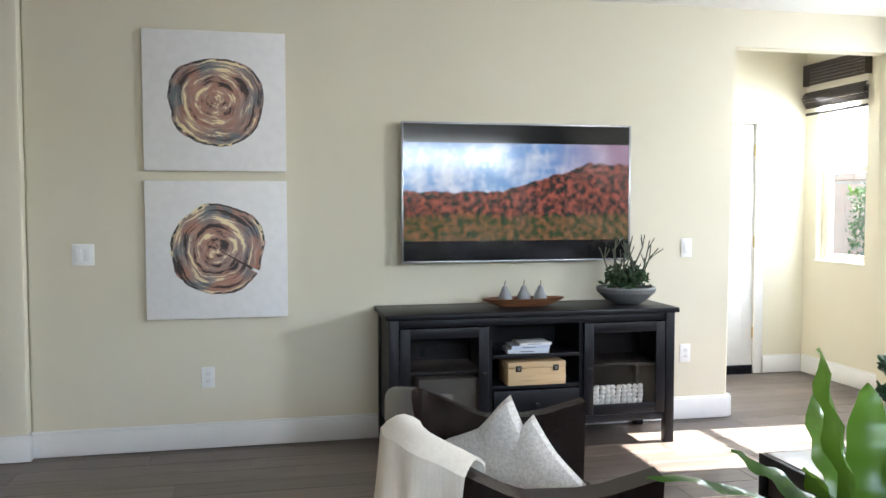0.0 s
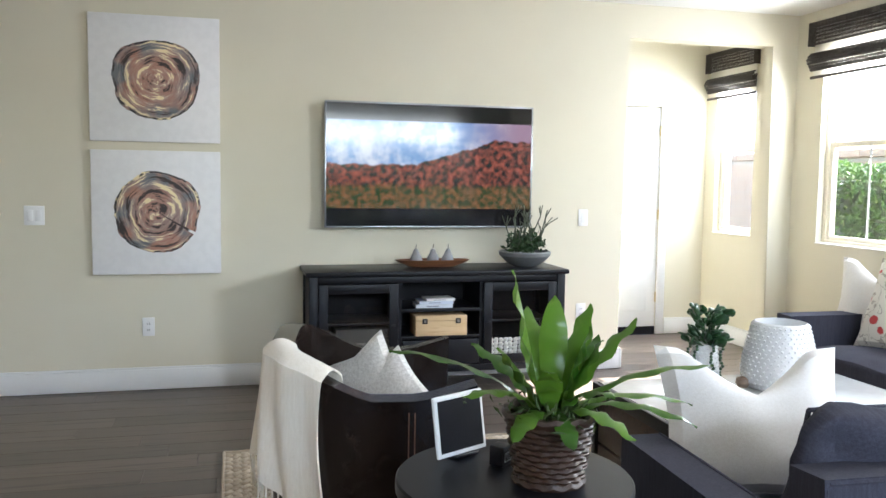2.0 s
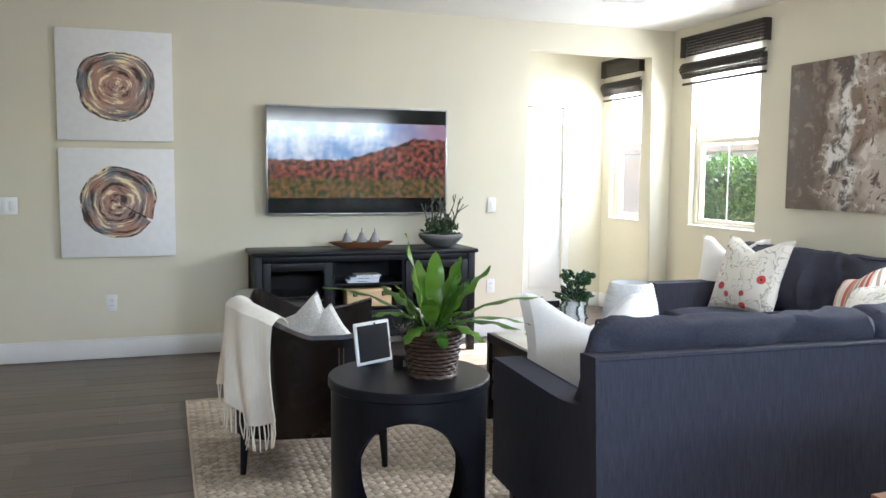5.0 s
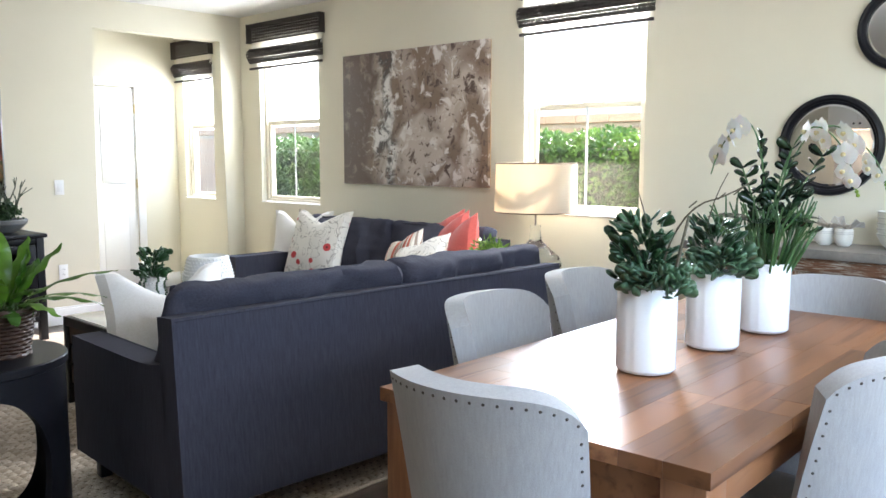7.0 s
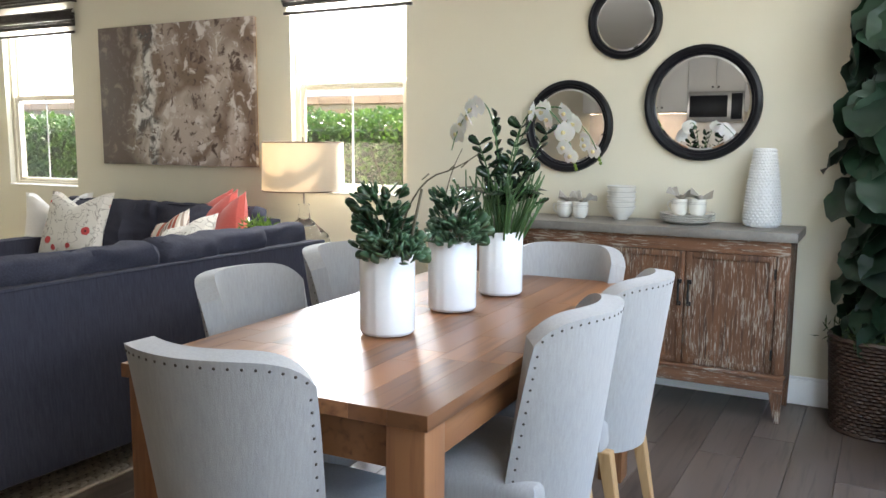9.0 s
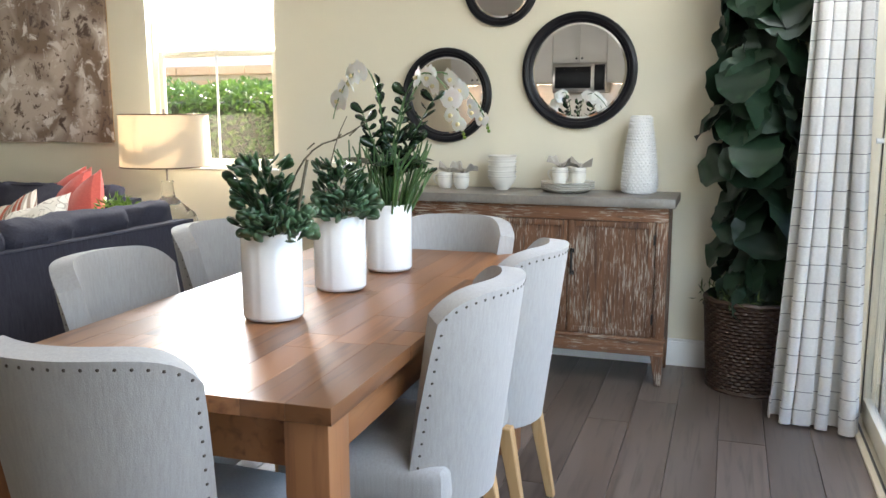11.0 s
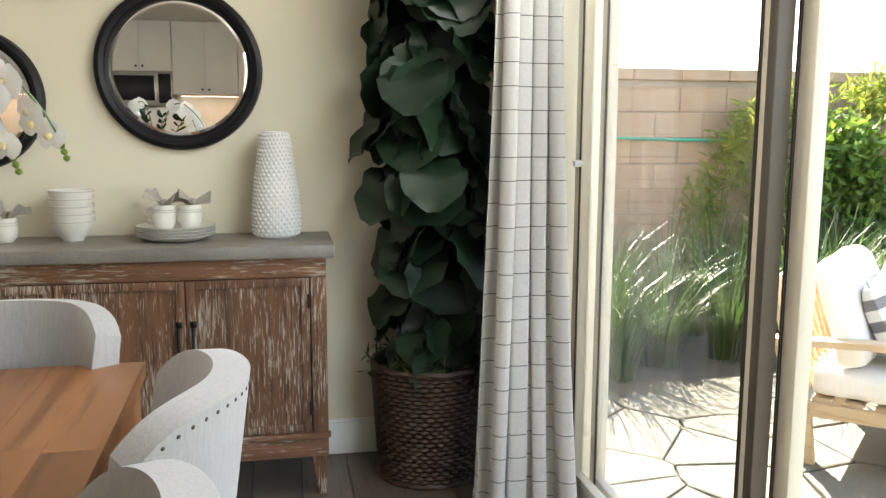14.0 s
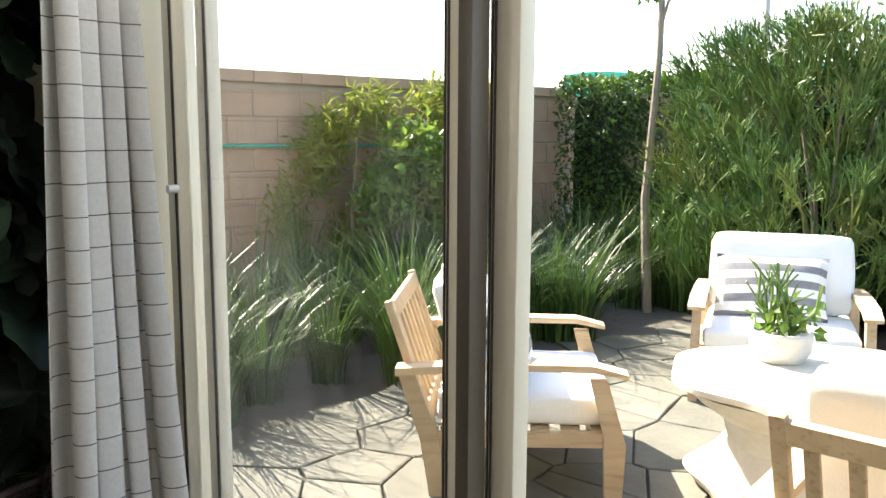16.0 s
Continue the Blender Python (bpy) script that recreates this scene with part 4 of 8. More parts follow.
def dining_chair():
    """Local: faces +y, origin on the floor below the seat's middle. A curved, winged back, studs along its edges."""
    t = thing("dining_chair", "light grey linen dining chair with curved studded back, oak legs", "chair", None, "chairs round the dining table")
    W = 0.222

    def back(u, v):
        k = 2 * u - 1
        z = 0.36 + v * 0.56
        wide = W * (0.80 + 0.22 * v)
        x = wide * math.sin(k * 1.25) / math.sin(1.25)
        wing = (1 - math.cos(k * 1.25)) / (1 - math.cos(1.25))
        y = -0.21 - 0.075 * v + wing * (0.155 - 0.02 * v)
        z -= 0.065 * v * v * abs(k) ** 5
        return (x, y, z)
    bm = sheet(back, 28, 14, 0.062)
    bmesh.ops.bevel(bm, geom=[e for e in bm.edges if len(e.link_faces) == 2 and e.calc_face_angle() > 0.9], offset=0.02, segments=3, affect='EDGES')
    bk = part("backrest", bm, LINEN, t)
    STUD = bpy.data.materials.get("dark_stud") or plain("dark_stud", (0.07, 0.06, 0.05), (0.12, 0.1, 0.09), 0.35, 8, 50, 0, metal=0.9)
    sm = lathe([(0.0036, 0.0), (0.0036, 0.001), (0.0026, 0.002), (0, 0.0028)], 8)
    stud = mesh_of("stud", sm, STUD)
    spots = [(0.045 + 0.91 * i / 21, 0.972) for i in range(22)] + [(q, 0.10 + 0.80 * i / 13) for q in (0.035, 0.965) for i in range(14)]
    for u, v in spots:
        p = Vector(back(u, v))
        a = Vector(back(min(u + 0.01, 1), v)) - Vector(back(max(u - 0.01, 0), v))
        b = Vector(back(u, v + 0.01)) - Vector(back(u, v - 0.01))
        nn = a.cross(b).normalized()
        if nn.y > 0.2:
            nn = -nn
        c = p.copy()
        out = nn if (nn.dot(Vector((p.x, p.y + 0.05, 0))) > 0) else -nn
        ob = new("stud", stud)
        ob.parent = bk
        ob.matrix_basis = Matrix.Translation(c + out * 0.0305) @ out.to_track_quat('Z', 'Y').to_matrix().to_4x4()
    part("seat", seat_block(0.44, 0.46, 0.13, 0.04, 0.025, 3), LINEN, t, "", pose(0, 0.055, 0.36))
    for lx, ly, ox, oy in ((-0.19, 0.24, 0, 0.0), (0.19, 0.24, 0, 0.0), (-0.17, -0.17, -0.01, -0.07), (0.17, -0.17, 0.01, -0.07)):
        bm = bmesh.new()
        q = []
        for z, s, fx, fy in ((0.375, 0.022, 0, 0), (0.0, 0.014, ox, oy)):
            q.append([bm.verts.new((lx + fx + a * s, ly + fy + b * s, z)) for a, b in ((-1, -1), (1, -1), (1, 1), (-1, 1))])
        for i in range(4):
            bm.faces.new((q[0][i], q[0][(i + 1) % 4], q[1][(i + 1) % 4], q[1][i]))
        bm.faces.new(q[0])
        bm.faces.new(q[1][::-1])
        bmesh.ops.bevel(bm, geom=bm.edges[:], offset=0.003, segments=1, affect='EDGES')
        part("leg", bm, OAK, t)
    return t


chair = dining_chair()
chair.matrix_basis = pose(2.06, -2.31, 0, 0, 0, -87)
for x, y, a in ((2.67, -2.65, 2), (3.22, -2.66, -1), (2.66, -1.92, 180), (3.34, -1.81, 182), (3.61, -2.42, 92)):
    copy_thing(chair, pose(x, y, 0, 0, 0, a))


def sideboard():
    x0, x1, y0, y1, h = 4.715, 5.08, -3.18, -1.38, 0.925
    t = thing("sideboard", "weathered brown wooden sideboard with a grey top against the wall", "sideboard")
    part("top", box(x0 - 0.03, y0 - 0.03, h - 0.045, x1 + 0.005, y1 + 0.03, h, 0.004), ZINC, t, "worn grey zinc top")
    part("carcass", box(x0 + 0.02, y0 + 0.005, 0.155, x1, y1 - 0.005, h - 0.046), BARN, t)
    part("rail", box(x0 - 0.004, y0, h - 0.115, x0 + 0.019, y1, h - 0.0465, 0.003), BARNH, t)
    part("rail", box(x0 - 0.004, y0, 0.15, x0 + 0.019, y1, 0.225, 0.004), BARNH, t)
    part("plinth_moulding", box(x0 - 0.014, y0 - 0.008, 0.222, x0 + 0.018, y1 + 0.008, 0.24, 0.005), BARNH, t)
    for a in (y0, y1 - 0.055):
        part("stile", box(x0 - 0.003, a, 0.2405, x0 + 0.0195, a + 0.055, h - 0.116, 0.003), BARN, t)
    ya, yb = y0 + 0.058, y1 - 0.058
    w = (yb - ya) / 4
    for i in range(4):
        a, b = ya + i * w + 0.002, ya + (i + 1) * w - 0.002
        za, zb = 0.243, h - 0.118
        bm = bmesh.new()
        f = 0.03
        for q in ((a, za, a + f, zb), (b - f, za, b, zb), (a + f, za, b - f, za + f), (a + f, zb - f, b - f, zb)):
            box(x0 - 0.002, q[0], q[1], x0 + 0.018, q[2], q[3], 0.003, bm)
        d = part("door", bm, BARN, t)
        part("door_panel", box(x0 + 0.006, a + f, za + f, x0 + 0.017, b - f, zb - f), BARN, d)
        hy = b - 0.022 if i % 2 == 0 else a + 0.022
        zc = 0.60
        part("handle", tube([(x0 - 0.002, hy, zc - 0.06), (x0 - 0.028, hy, zc - 0.05), (x0 - 0.028, hy, zc + 0.05), (x0 - 0.002, hy, zc + 0.06)], 0.006, 8), BLACKM, d, "dark iron pull")
        for zz in (zc - 0.065, zc + 0.045):
            part("handle_plate", box(x0 - 0.006, hy - 0.011, zz, x0 - 0.002, hy + 0.011, zz + 0.022, 0.001), BLACKM, d)
        ey = a + 0.002 if i % 2 == 0 else b - 0.002
        for zz in (0.31, 0.70):
            part("hinge", tube([(x0 - 0.004, ey, zz), (x0 - 0.004, ey, zz + 0.05)], 0.005, 8), BLACKM, d)
    for ly in (y0 + 0.005, y1 - 0.065):
        for lx in (x0, x1 - 0.06):
            bm = bmesh.new()
            top = [(lx, ly), (lx + 0.06, ly), (lx + 0.06, ly + 0.06), (lx, ly + 0.06)]
            cx, cy = lx + 0.03, ly + 0.03
            sy = -0.012 if ly < -2.4 else 0.012
            q = [[bm.verts.new((a, b, 0.16)) for a, b in top], [bm.verts.new((cx + (a - cx) * 0.5 - (0.008 if lx < 4.8 else 0), cy + (b - cy) * 0.5 + sy, 0)) for a, b in top]]
            for i in range(4):
                bm.faces.new((q[0][i], q[0][(i + 1) % 4], q[1][(i + 1) % 4], q[1][i]))
            bm.faces.new(q[0])
            bm.faces.new(q[1][::-1])
            bmesh.ops.bevel(bm, geom=bm.edges[:], offset=0.004, segments=1, affect='EDGES')
            part("foot", bm, BARN, t)
    return t


sideboard()


def round_mirror(y, z, r, w):
    t = thing("mirror", "round wall mirror in a wide black frame above the sideboard", "mirror", pose(XE - 0.002, y, z, 0, -90, 0), "round mirrors on the wall")
    part("mirror_frame", lathe([(r - w, 0.006), (r - w, 0.018), (r - w + 0.012, 0.022), (r - w + 0.016, 0.03), (r - 0.02, 0.036), (r - 0.004, 0.03), (r, 0.018), (r, 0.0), (r - w, 0.0)], 72), BLACKP, t)
    part("glass", lathe([(0, 0.004), (r - w + 0.004, 0.004), (r - w + 0.004, 0.008), (r - w - 0.012, 0.0105), (0, 0.0105)], 72), MIRROR, t, "bevelled silvered glass", None, 0)
    return t


round_mirror(-2.672, 1.543, 0.301, 0.053)
round_mirror(-1.942, 1.424, 0.258, 0.047)
round_mirror(-2.247, 1.985, 0.203, 0.043)


BRONZE = plain("dark_bronze", (0.085, 0.068, 0.05), (0.115, 0.092, 0.07), 0.45, 4, 90, 0.05)


def sliding_door():
    t = thing("door_2", "wide sliding glass patio door slid open in a cream frame", "sliding door", kind="structure")
    ya, yb = YS - 0.15, YS + 0.015
    fr = 0.05
    bm = bmesh.new()
    box(DX1 - fr, ya, 0.0, DX1, yb, DZ, 0.004, bm)
    box(DX0, ya, 0.0, DX0 + fr, yb, DZ, 0.004, bm)
    box(DX0 + fr, ya, DZ - fr, DX1 - fr, yb, DZ, 0.004, bm)
    part("door_frame", bm, FRAME, t)
    part("threshold", box(DX0 + fr, ya, -0.012, DX1 - fr, yb, 0.012, 0.003), FRAME, t)
    for dy in (-0.115, -0.08, -0.045, -0.01):
        part("track", box(DX0 + fr, YS + dy - 0.003, 0.0121, DX1 - fr, YS + dy + 0.003, 0.024, 0.001), BLACKM, t)
    spans = ((3.385, 4.545, -0.045), (3.335, 4.47, -0.10))
    for i, (a, b, dy) in enumerate(spans):
        y = YS + dy
        s = 0.065
        bm = bmesh.new()
        for q in ((a, 0.03, a + s, DZ - fr - 0.004), (b - s, 0.03, b, DZ - fr - 0.004), (a + s, 0.03, b - s, 0.03 + 0.09), (a + s, DZ - fr - 0.074, b - s, DZ - fr - 0.004)):
            box(q[0], y - 0.018, q[1], q[2], y + 0.018, q[3], 0.004, bm)
        p = part("sliding_panel", bm, FRAME, t)
        if i == 0:
            part("interlock_stile", box(a - 0.002, y - 0.0195, 0.031, a + s - 0.035, y + 0.0195, DZ - fr - 0.005, 0.002), BRONZE, p, "dark bronze interlock stile")
        g = part("pane", box(a + s, y - 0.004, 0.12, b - s, y + 0.004, DZ - fr - 0.074), GLASS, p)
        g.visible_shadow = False
        for e, sx in ((a + s, 1), (b - s, -1)):
            for k in (0.004, 0.012):
                part("glazing_bead", box(min(e - sx * k, e - sx * (k + 0.003)), y + 0.018, 0.05, max(e - sx * k, e - sx * (k + 0.003)), y + 0.021, DZ - fr - 0.02), FRAMEDARK, p)
        if i == 0:
            k = tube([(4.482, y + 0.018, 1.21), (4.482, y + 0.045, 1.21)], 0.011, 14)
            part("lock", k, TRIM, p, "small white door lock")
    return t


sliding_door()


def curtain():
    """A pleated panel hanging from the rod, gathered beside the door."""
    m, t, b = nodes_of("striped_curtain_cloth")
    tc = t.nodes.new("ShaderNodeTexCoord")
    sp = t.nodes.new("ShaderNodeSeparateXYZ")
    t.links.new(tc.outputs["Object"], sp.inputs[0])
    nz = add(t, "ShaderNodeTexNoise", Scale=90.0, Detail=3.0)
    t.links.new(tc.outputs["Object"], nz.inputs[0])
    md = t.nodes.new("ShaderNodeMath")
    md.operation = 'PINGPONG'
    md.inputs[1].default_value = 0.0385
    t.links.new(sp.outputs[2], md.inputs[0])
    lt = t.nodes.new("ShaderNodeMath")
    lt.operation = 'LESS_THAN'
    lt.inputs[1].default_value = 0.0013
    t.links.new(md.outputs[0], lt.inputs[0])
    base = mixc(t, ramp(t, nz.outputs[0], 0.3, 0.7), (0.80, 0.79, 0.77), (0.86, 0.85, 0.83))
    c = mixc(t, lt.outputs[0], base, (0.10, 0.10, 0.11))
    t.links.new(c, b.inputs["Base Color"])
    b.inputs["Roughness"].default_value = 0.85
    tr = t.nodes.new("ShaderNodeBsdfTranslucent")
    t.links.new(c, tr.inputs[0])
    mx = t.nodes.new("ShaderNodeMixShader")
    mx.inputs[0].default_value = 0.5
    t.links.new(b.outputs[0], mx.inputs[1])
    t.links.new(tr.outputs[0], mx.inputs[2])
    t.links.new(mx.outputs[0], t.nodes["Material Output"].inputs[0])
    th = thing("curtain", "white linen curtain with thin dark stripes hanging by the sliding door", "curtain", pose(4.55, -3.87, 0.0))

    def f(u, v):
        z = 0.012 + v * 2.42
        low = (1 - v) ** 1.9
        bx = (-0.045 + 0.10 * u) * (1 - low) + (-0.14 - 0.09 * u) * low
        by = (0.115 - 0.23 * u) * (1 - low) + (0.21 - 0.34 * u) * low
        a = u * 2 * math.pi * 4.6 + 0.5 * math.sin(2.5 * v + u * 5)
        dep = (0.030 + 0.022 * low) * (0.75 + 0.4 * math.sin(u * 8 + 1))
        x = bx + math.sin(a) * dep + 0.006 * math.sin(7 * v + 9 * u)
        y = by + 0.016 * math.sin(2 * a + 1.5 * v) + 0.012 * low * math.sin(17 * u + 3)
        return (x, y, z)
    part("cloth", sheet(f, 160, 44, 0.0025), m, th)
    part("hem", sheet(lambda u, v: tuple(Vector(f(u, v * 0.035)) + Vector((0, 0.003, 0))), 160, 2, 0.004), m, th)
    return th


curtain()


# ---- outdoors
def quick(name, verts, faces, material, smooth=False):
    me = bpy.data.meshes.new(name)
    me.from_pydata(verts, [], faces)
    if material:
        me.materials.append(material)
    if smooth:
        for p in me.polygons:
            p.use_smooth = True
    return me


def leaf_mat(name, c1, c2, c3, rough=0.4, glow=0.3):
    """Leaves that differ one from the next, with some light passing through them."""
    m, t, b = nodes_of(name)
    g = t.nodes.new("ShaderNodeNewGeometry")
    v = coords(t)
    nz = add(t, "ShaderNodeTexNoise", Scale=2.5, Detail=3.0)
    t.links.new(v, nz.inputs[0])
    c = mixc(t, g.outputs["Random Per Island"], c1, c2)
    c = mixc(t, ramp(t, nz.outputs[0], 0.5, 0.72), c, c3)
    t.links.new(c, b.inputs["Base Color"])
    b.inputs["Roughness"].default_value = rough
    tr = t.nodes.new("ShaderNodeBsdfTranslucent")
    t.links.new(c, tr.inputs[0])
    mx = t.nodes.new("ShaderNodeMixShader")
    mx.inputs[0].default_value = glow
    t.links.new(b.outputs[0], mx.inputs[1])
    t.links.new(tr.outputs[0], mx.inputs[2])
    t.links.new(mx.outputs[0], t.nodes["Material Output"].inputs[0])
    return m


def leaves_mesh(name, spots, size, slim, material, rng, up=0.3):
    """Folded pointed leaves, one at each spot, turned at random."""
    vs, fs = [], []
    for p in spots:
        d = Vector((rng.gauss(0, 1), rng.gauss(0, 1), rng.gauss(0, 1) + up))
        d.normalize()
        s = d.cross(Vector((rng.gauss(0, 1), rng.gauss(0, 1), rng.gauss(0, 1)))).normalized()
        n = d.cross(s)
        L = size * rng.uniform(0.6, 1.4)
        W = L * slim
        p = Vector(p)
        k = len(vs)
        vs += [p, p + d * L * 0.5 + s * W + n * W * 0.3, p + d * L - n * L * 0.12, p + d * L * 0.5 - s * W + n * W * 0.3]
        fs += [(k, k + 1, k + 2), (k, k + 2, k + 3)]
    return quick(name, vs, fs, material)


BLOCK = plain("tan_block", (0.36, 0.24, 0.16), (0.46, 0.32, 0.22), 0.85, 4, 70, 0.4, vary=0.10)
MORTAR = plain("mortar", (0.30, 0.25, 0.2), (0.38, 0.32, 0.26), 0.95, 6, 90, 0.4)
HEDGE = leaf_mat("hedge_leaf", (0.025, 0.065, 0.012), (0.075, 0.15, 0.025), (0.12, 0.20, 0.03))
HEDGE2 = leaf_mat("shrub_leaf", (0.06, 0.13, 0.02), (0.16, 0.27, 0.04), (0.24, 0.30, 0.05), 0.4, 0.4)
YELLOWLEAF = leaf_mat("yellow_leaf", (0.13, 0.19, 0.03), (0.28, 0.31, 0.05), (0.36, 0.34, 0.07), 0.5, 0.45)
GRASSM = leaf_mat("grass_blade", (0.03, 0.07, 0.015), (0.07, 0.13, 0.03), (0.10, 0.16, 0.05), 0.4, 0.3)
TWIG = leaf_mat("pencil_twig", (0.07, 0.15, 0.035), (0.17, 0.27, 0.06), (0.27, 0.28, 0.07), 0.5, 0.3)
BARK = plain("bark", (0.20, 0.16, 0.12), (0.30, 0.25, 0.20), 0.9, 12, 80, 0.5, stretch=(1, 1, 0.25))
# near-black fill for the hedges' insides, shade put into the colour
DARKCORE = plain("hedge_core_shade", (0.012, 0.018, 0.008), (0.022, 0.03, 0.012), 0.95, 8, 60, 0.5)
TEAK = wood("weathered_teak", (0.46, 0.33, 0.20), (0.55, 0.42, 0.27), (0.36, 0.24, 0.13), 1, 0.6, 0.15, 0.2, 50)
PATIOCUSH = weave("outdoor_cushion", (0.78, 0.77, 0.74), (0.84, 0.83, 0.80), 0.002, 0.85, 0.3, 0.1)

solid("ground", box(-60, -80, -0.16, 90, 80, -0.055), plain("soil", (0.07, 0.055, 0.04), (0.12, 0.09, 0.07), 0.95, 2, 40, 0.4), "dark brown planted soil reaching past the garden wall", "ground", kind="structure")


def clip_poly(poly, p, q):
    """The part of poly nearer to p than to q."""
    mx, my = (p[0] + q[0]) / 2, (p[1] + q[1]) / 2
    nx, ny = q[0] - p[0], q[1] - p[1]
    out = []
    for i, a in enumerate(poly):
        b = poly[(i + 1) % len(poly)]
        da = (a[0] - mx) * nx + (a[1] - my) * ny
        db = (b[0] - mx) * nx + (b[1] - my) * ny
        if da <= 0:
            out.append(a)
        if (da < 0) != (db < 0) and abs(da - db) > 1e-9:
            s = da / (da - db)
            out.append((a[0] + (b[0] - a[0]) * s, a[1] + (b[1] - a[1]) * s))
    return out


def patio():
    rng = random.Random(8)
    t = thing("pavement", "pale irregular flagstone patio with dark joints", "patio", kind="structure")
    part("bed", box(-1.0, -8.75, -0.054, 6.55, YS - 0.16, -0.034), plain("joint_grit", (0.075, 0.07, 0.058), (0.12, 0.11, 0.092), 0.95, 20, 90, 0.4), t)
    STONE = plain("flagstone", (0.105, 0.105, 0.085), (0.165, 0.162, 0.13), 0.75, 3.5, 50, 0.35, vary=0.12, dist=0.004)
    pts = []
    for i in range(20):
        for j in range(12):
            pts.append((-1.0 + (i + 0.5 + rng.uniform(-0.55, 0.55)) * 0.378, -8.75 + (j + 0.5 + rng.uniform(-0.55, 0.55)) * 0.383))
    for p in pts:
        poly = [(-1.0, -8.75), (6.4, -8.75), (6.4, YS - 0.165), (-1.0, YS - 0.165)]
        for q in pts:
            if q != p and (q[0] - p[0]) ** 2 + (q[1] - p[1]) ** 2 < 2.2:
                poly = clip_poly(poly, p, q)
                if len(poly) < 3:
                    break
        if len(poly) < 3:
            continue
        cx, cy = sum(a for a, _ in poly) / len(poly), sum(b for _, b in poly) / len(poly)
        if cx > 5.72 + 0.12 * math.sin(cy * 1.7) or cy < -8.35 + 0.1 * math.sin(2 * cx):
            continue
        bm = bmesh.new()
        lo, hi = [], []
        m = len(poly)
        rad = max(0.05, min(math.hypot(a - cx, b - cy) for a, b in poly))
        k0, k1 = 1 - 0.0045 / rad, 1 - 0.010 / rad
        ring = []
        for i in range(m):
            a, b = poly[i], poly[(i + 1) % m]
            ring.append(a)
            mid = ((a[0] + b[0]) / 2, (a[1] + b[1]) / 2)
            w = 1 - rng.uniform(0.0, 0.03)
            ring.append((cx + (mid[0] - cx) * w, cy + (mid[1] - cy) * w))
        dz = rng.uniform(-0.003, 0.003)
        a0 = [bm.verts.new(((x - cx) * k0, (y - cy) * k0, -0.033)) for x, y in ring]
        a1 = [bm.verts.new(((x - cx) * k0, (y - cy) * k0, -0.014 + dz)) for x, y in ring]
        a2 = [bm.verts.new(((x - cx) * k1, (y - cy) * k1, -0.010 + dz)) for x, y in ring]
        n = len(ring)
        for u, v in ((a0, a1), (a1, a2)):
            for i in range(n):
                bm.faces.new((u[i], u[(i + 1) % n], v[(i + 1) % n], v[i]))
        bm.faces.new(a2)
        part("flagstone", bm, STONE, t, "", pose(cx, cy, 0), 0)


def grass_clump(x, y, n, L, rng, vs, fs, arch=0.0):
    for _ in range(n):
        a = rng.uniform(0, 2 * math.pi)
        r = rng.uniform(0, 0.12)
        d = Vector((math.cos(a), math.sin(a), 0))
        s = Vector((-d.y, d.x, 0))
        ln = L * rng.uniform(0.6, 1.25)
        lean = rng.uniform(0.15, 0.75) + arch * rng.random()
        base = Vector((x, y, -0.055)) + d * r
        k = len(vs)
        m = 6
        for i in range(m):
            q = i / (m - 1)
            p = base + d * (lean * ln * q * q) + Vector((0, 0, ln * (q - 0.42 * lean * q ** 3)))
            w = 0.0045 * (1 - q) ** 0.6 + 0.0005
            vs += [p + s * w, p - s * w]
        for i in range(m - 1):
            fs.append((k + 2 * i, k + 2 * i + 1, k + 2 * i + 3, k + 2 * i + 2))


def twig_bush(cx, cy, h, w, rng):
    """Forked pencil-thin twigs rising to an uneven crown."""
    t = thing("shrub", "tall green-gold pencil bush with thin forked twigs", "shrub", pose(cx, cy, -0.055))
    bm_v, bm_f = [], []

    def stick(p, q, r):
        d = (q - p).normalized()
        s = d.cross(Vector((0.3, 0.5, 0.8))).normalized()
        u = d.cross(s)
        k = len(bm_v)
        for c, rr in ((p, r), (q, r * 0.8)):
            for a in range(3):
                bm_v.append(c + rr * (math.cos(a * 2.094) * s + math.sin(a * 2.094) * u))
        for a in range(3):
            b = (a + 1) % 3
            bm_f.append((k + a, k + b, k + 3 + b, k + 3 + a))

    def grow(p, d, ln, depth):
        q = p + d * ln
        stick(p, q, 0.0036 + 0.0012 * depth)
        if depth == 0:
            return
        for _ in range(rng.choice((2, 3, 3))):
            nd = (d + Vector((rng.gauss(0, 0.34), rng.gauss(0, 0.34), rng.gauss(0.14, 0.25)))).normalized()
            grow(q, nd, ln * rng.uniform(0.7, 1.0), depth - 1)
    for _ in range(330):
        a, k = rng.uniform(0, 6.28), rng.random() ** 0.5
        z = rng.uniform(0.15, 0.78) * h
        rr = w * k * (0.55 + 0.5 * math.sin(math.pi * min(1, z / h + 0.15)))
        p = Vector((rr * math.cos(a), rr * math.sin(a), z))
        d = Vector((math.cos(a) * k * 0.7, math.sin(a) * k * 0.7, 1)).normalized()
        grow(p, d, h * 0.062, 4)
    tr = bmesh.new()
    for i in range(9):
        a = i * 0.7
        tube([(0.03 * math.cos(a), 0.03 * math.sin(a), 0), (0.15 * math.cos(a), 0.15 * math.sin(a), h * 0.35), (0.4 * w * math.cos(a), 0.4 * w * math.sin(a), h * 0.7)], 0.022, 6, tr, 0.4)
    part("stem_cluster", tr, BARK, t)
    ob = new("crown", quick("crown", bm_v, bm_f, TWIG))
    ob.parent = t
    return t


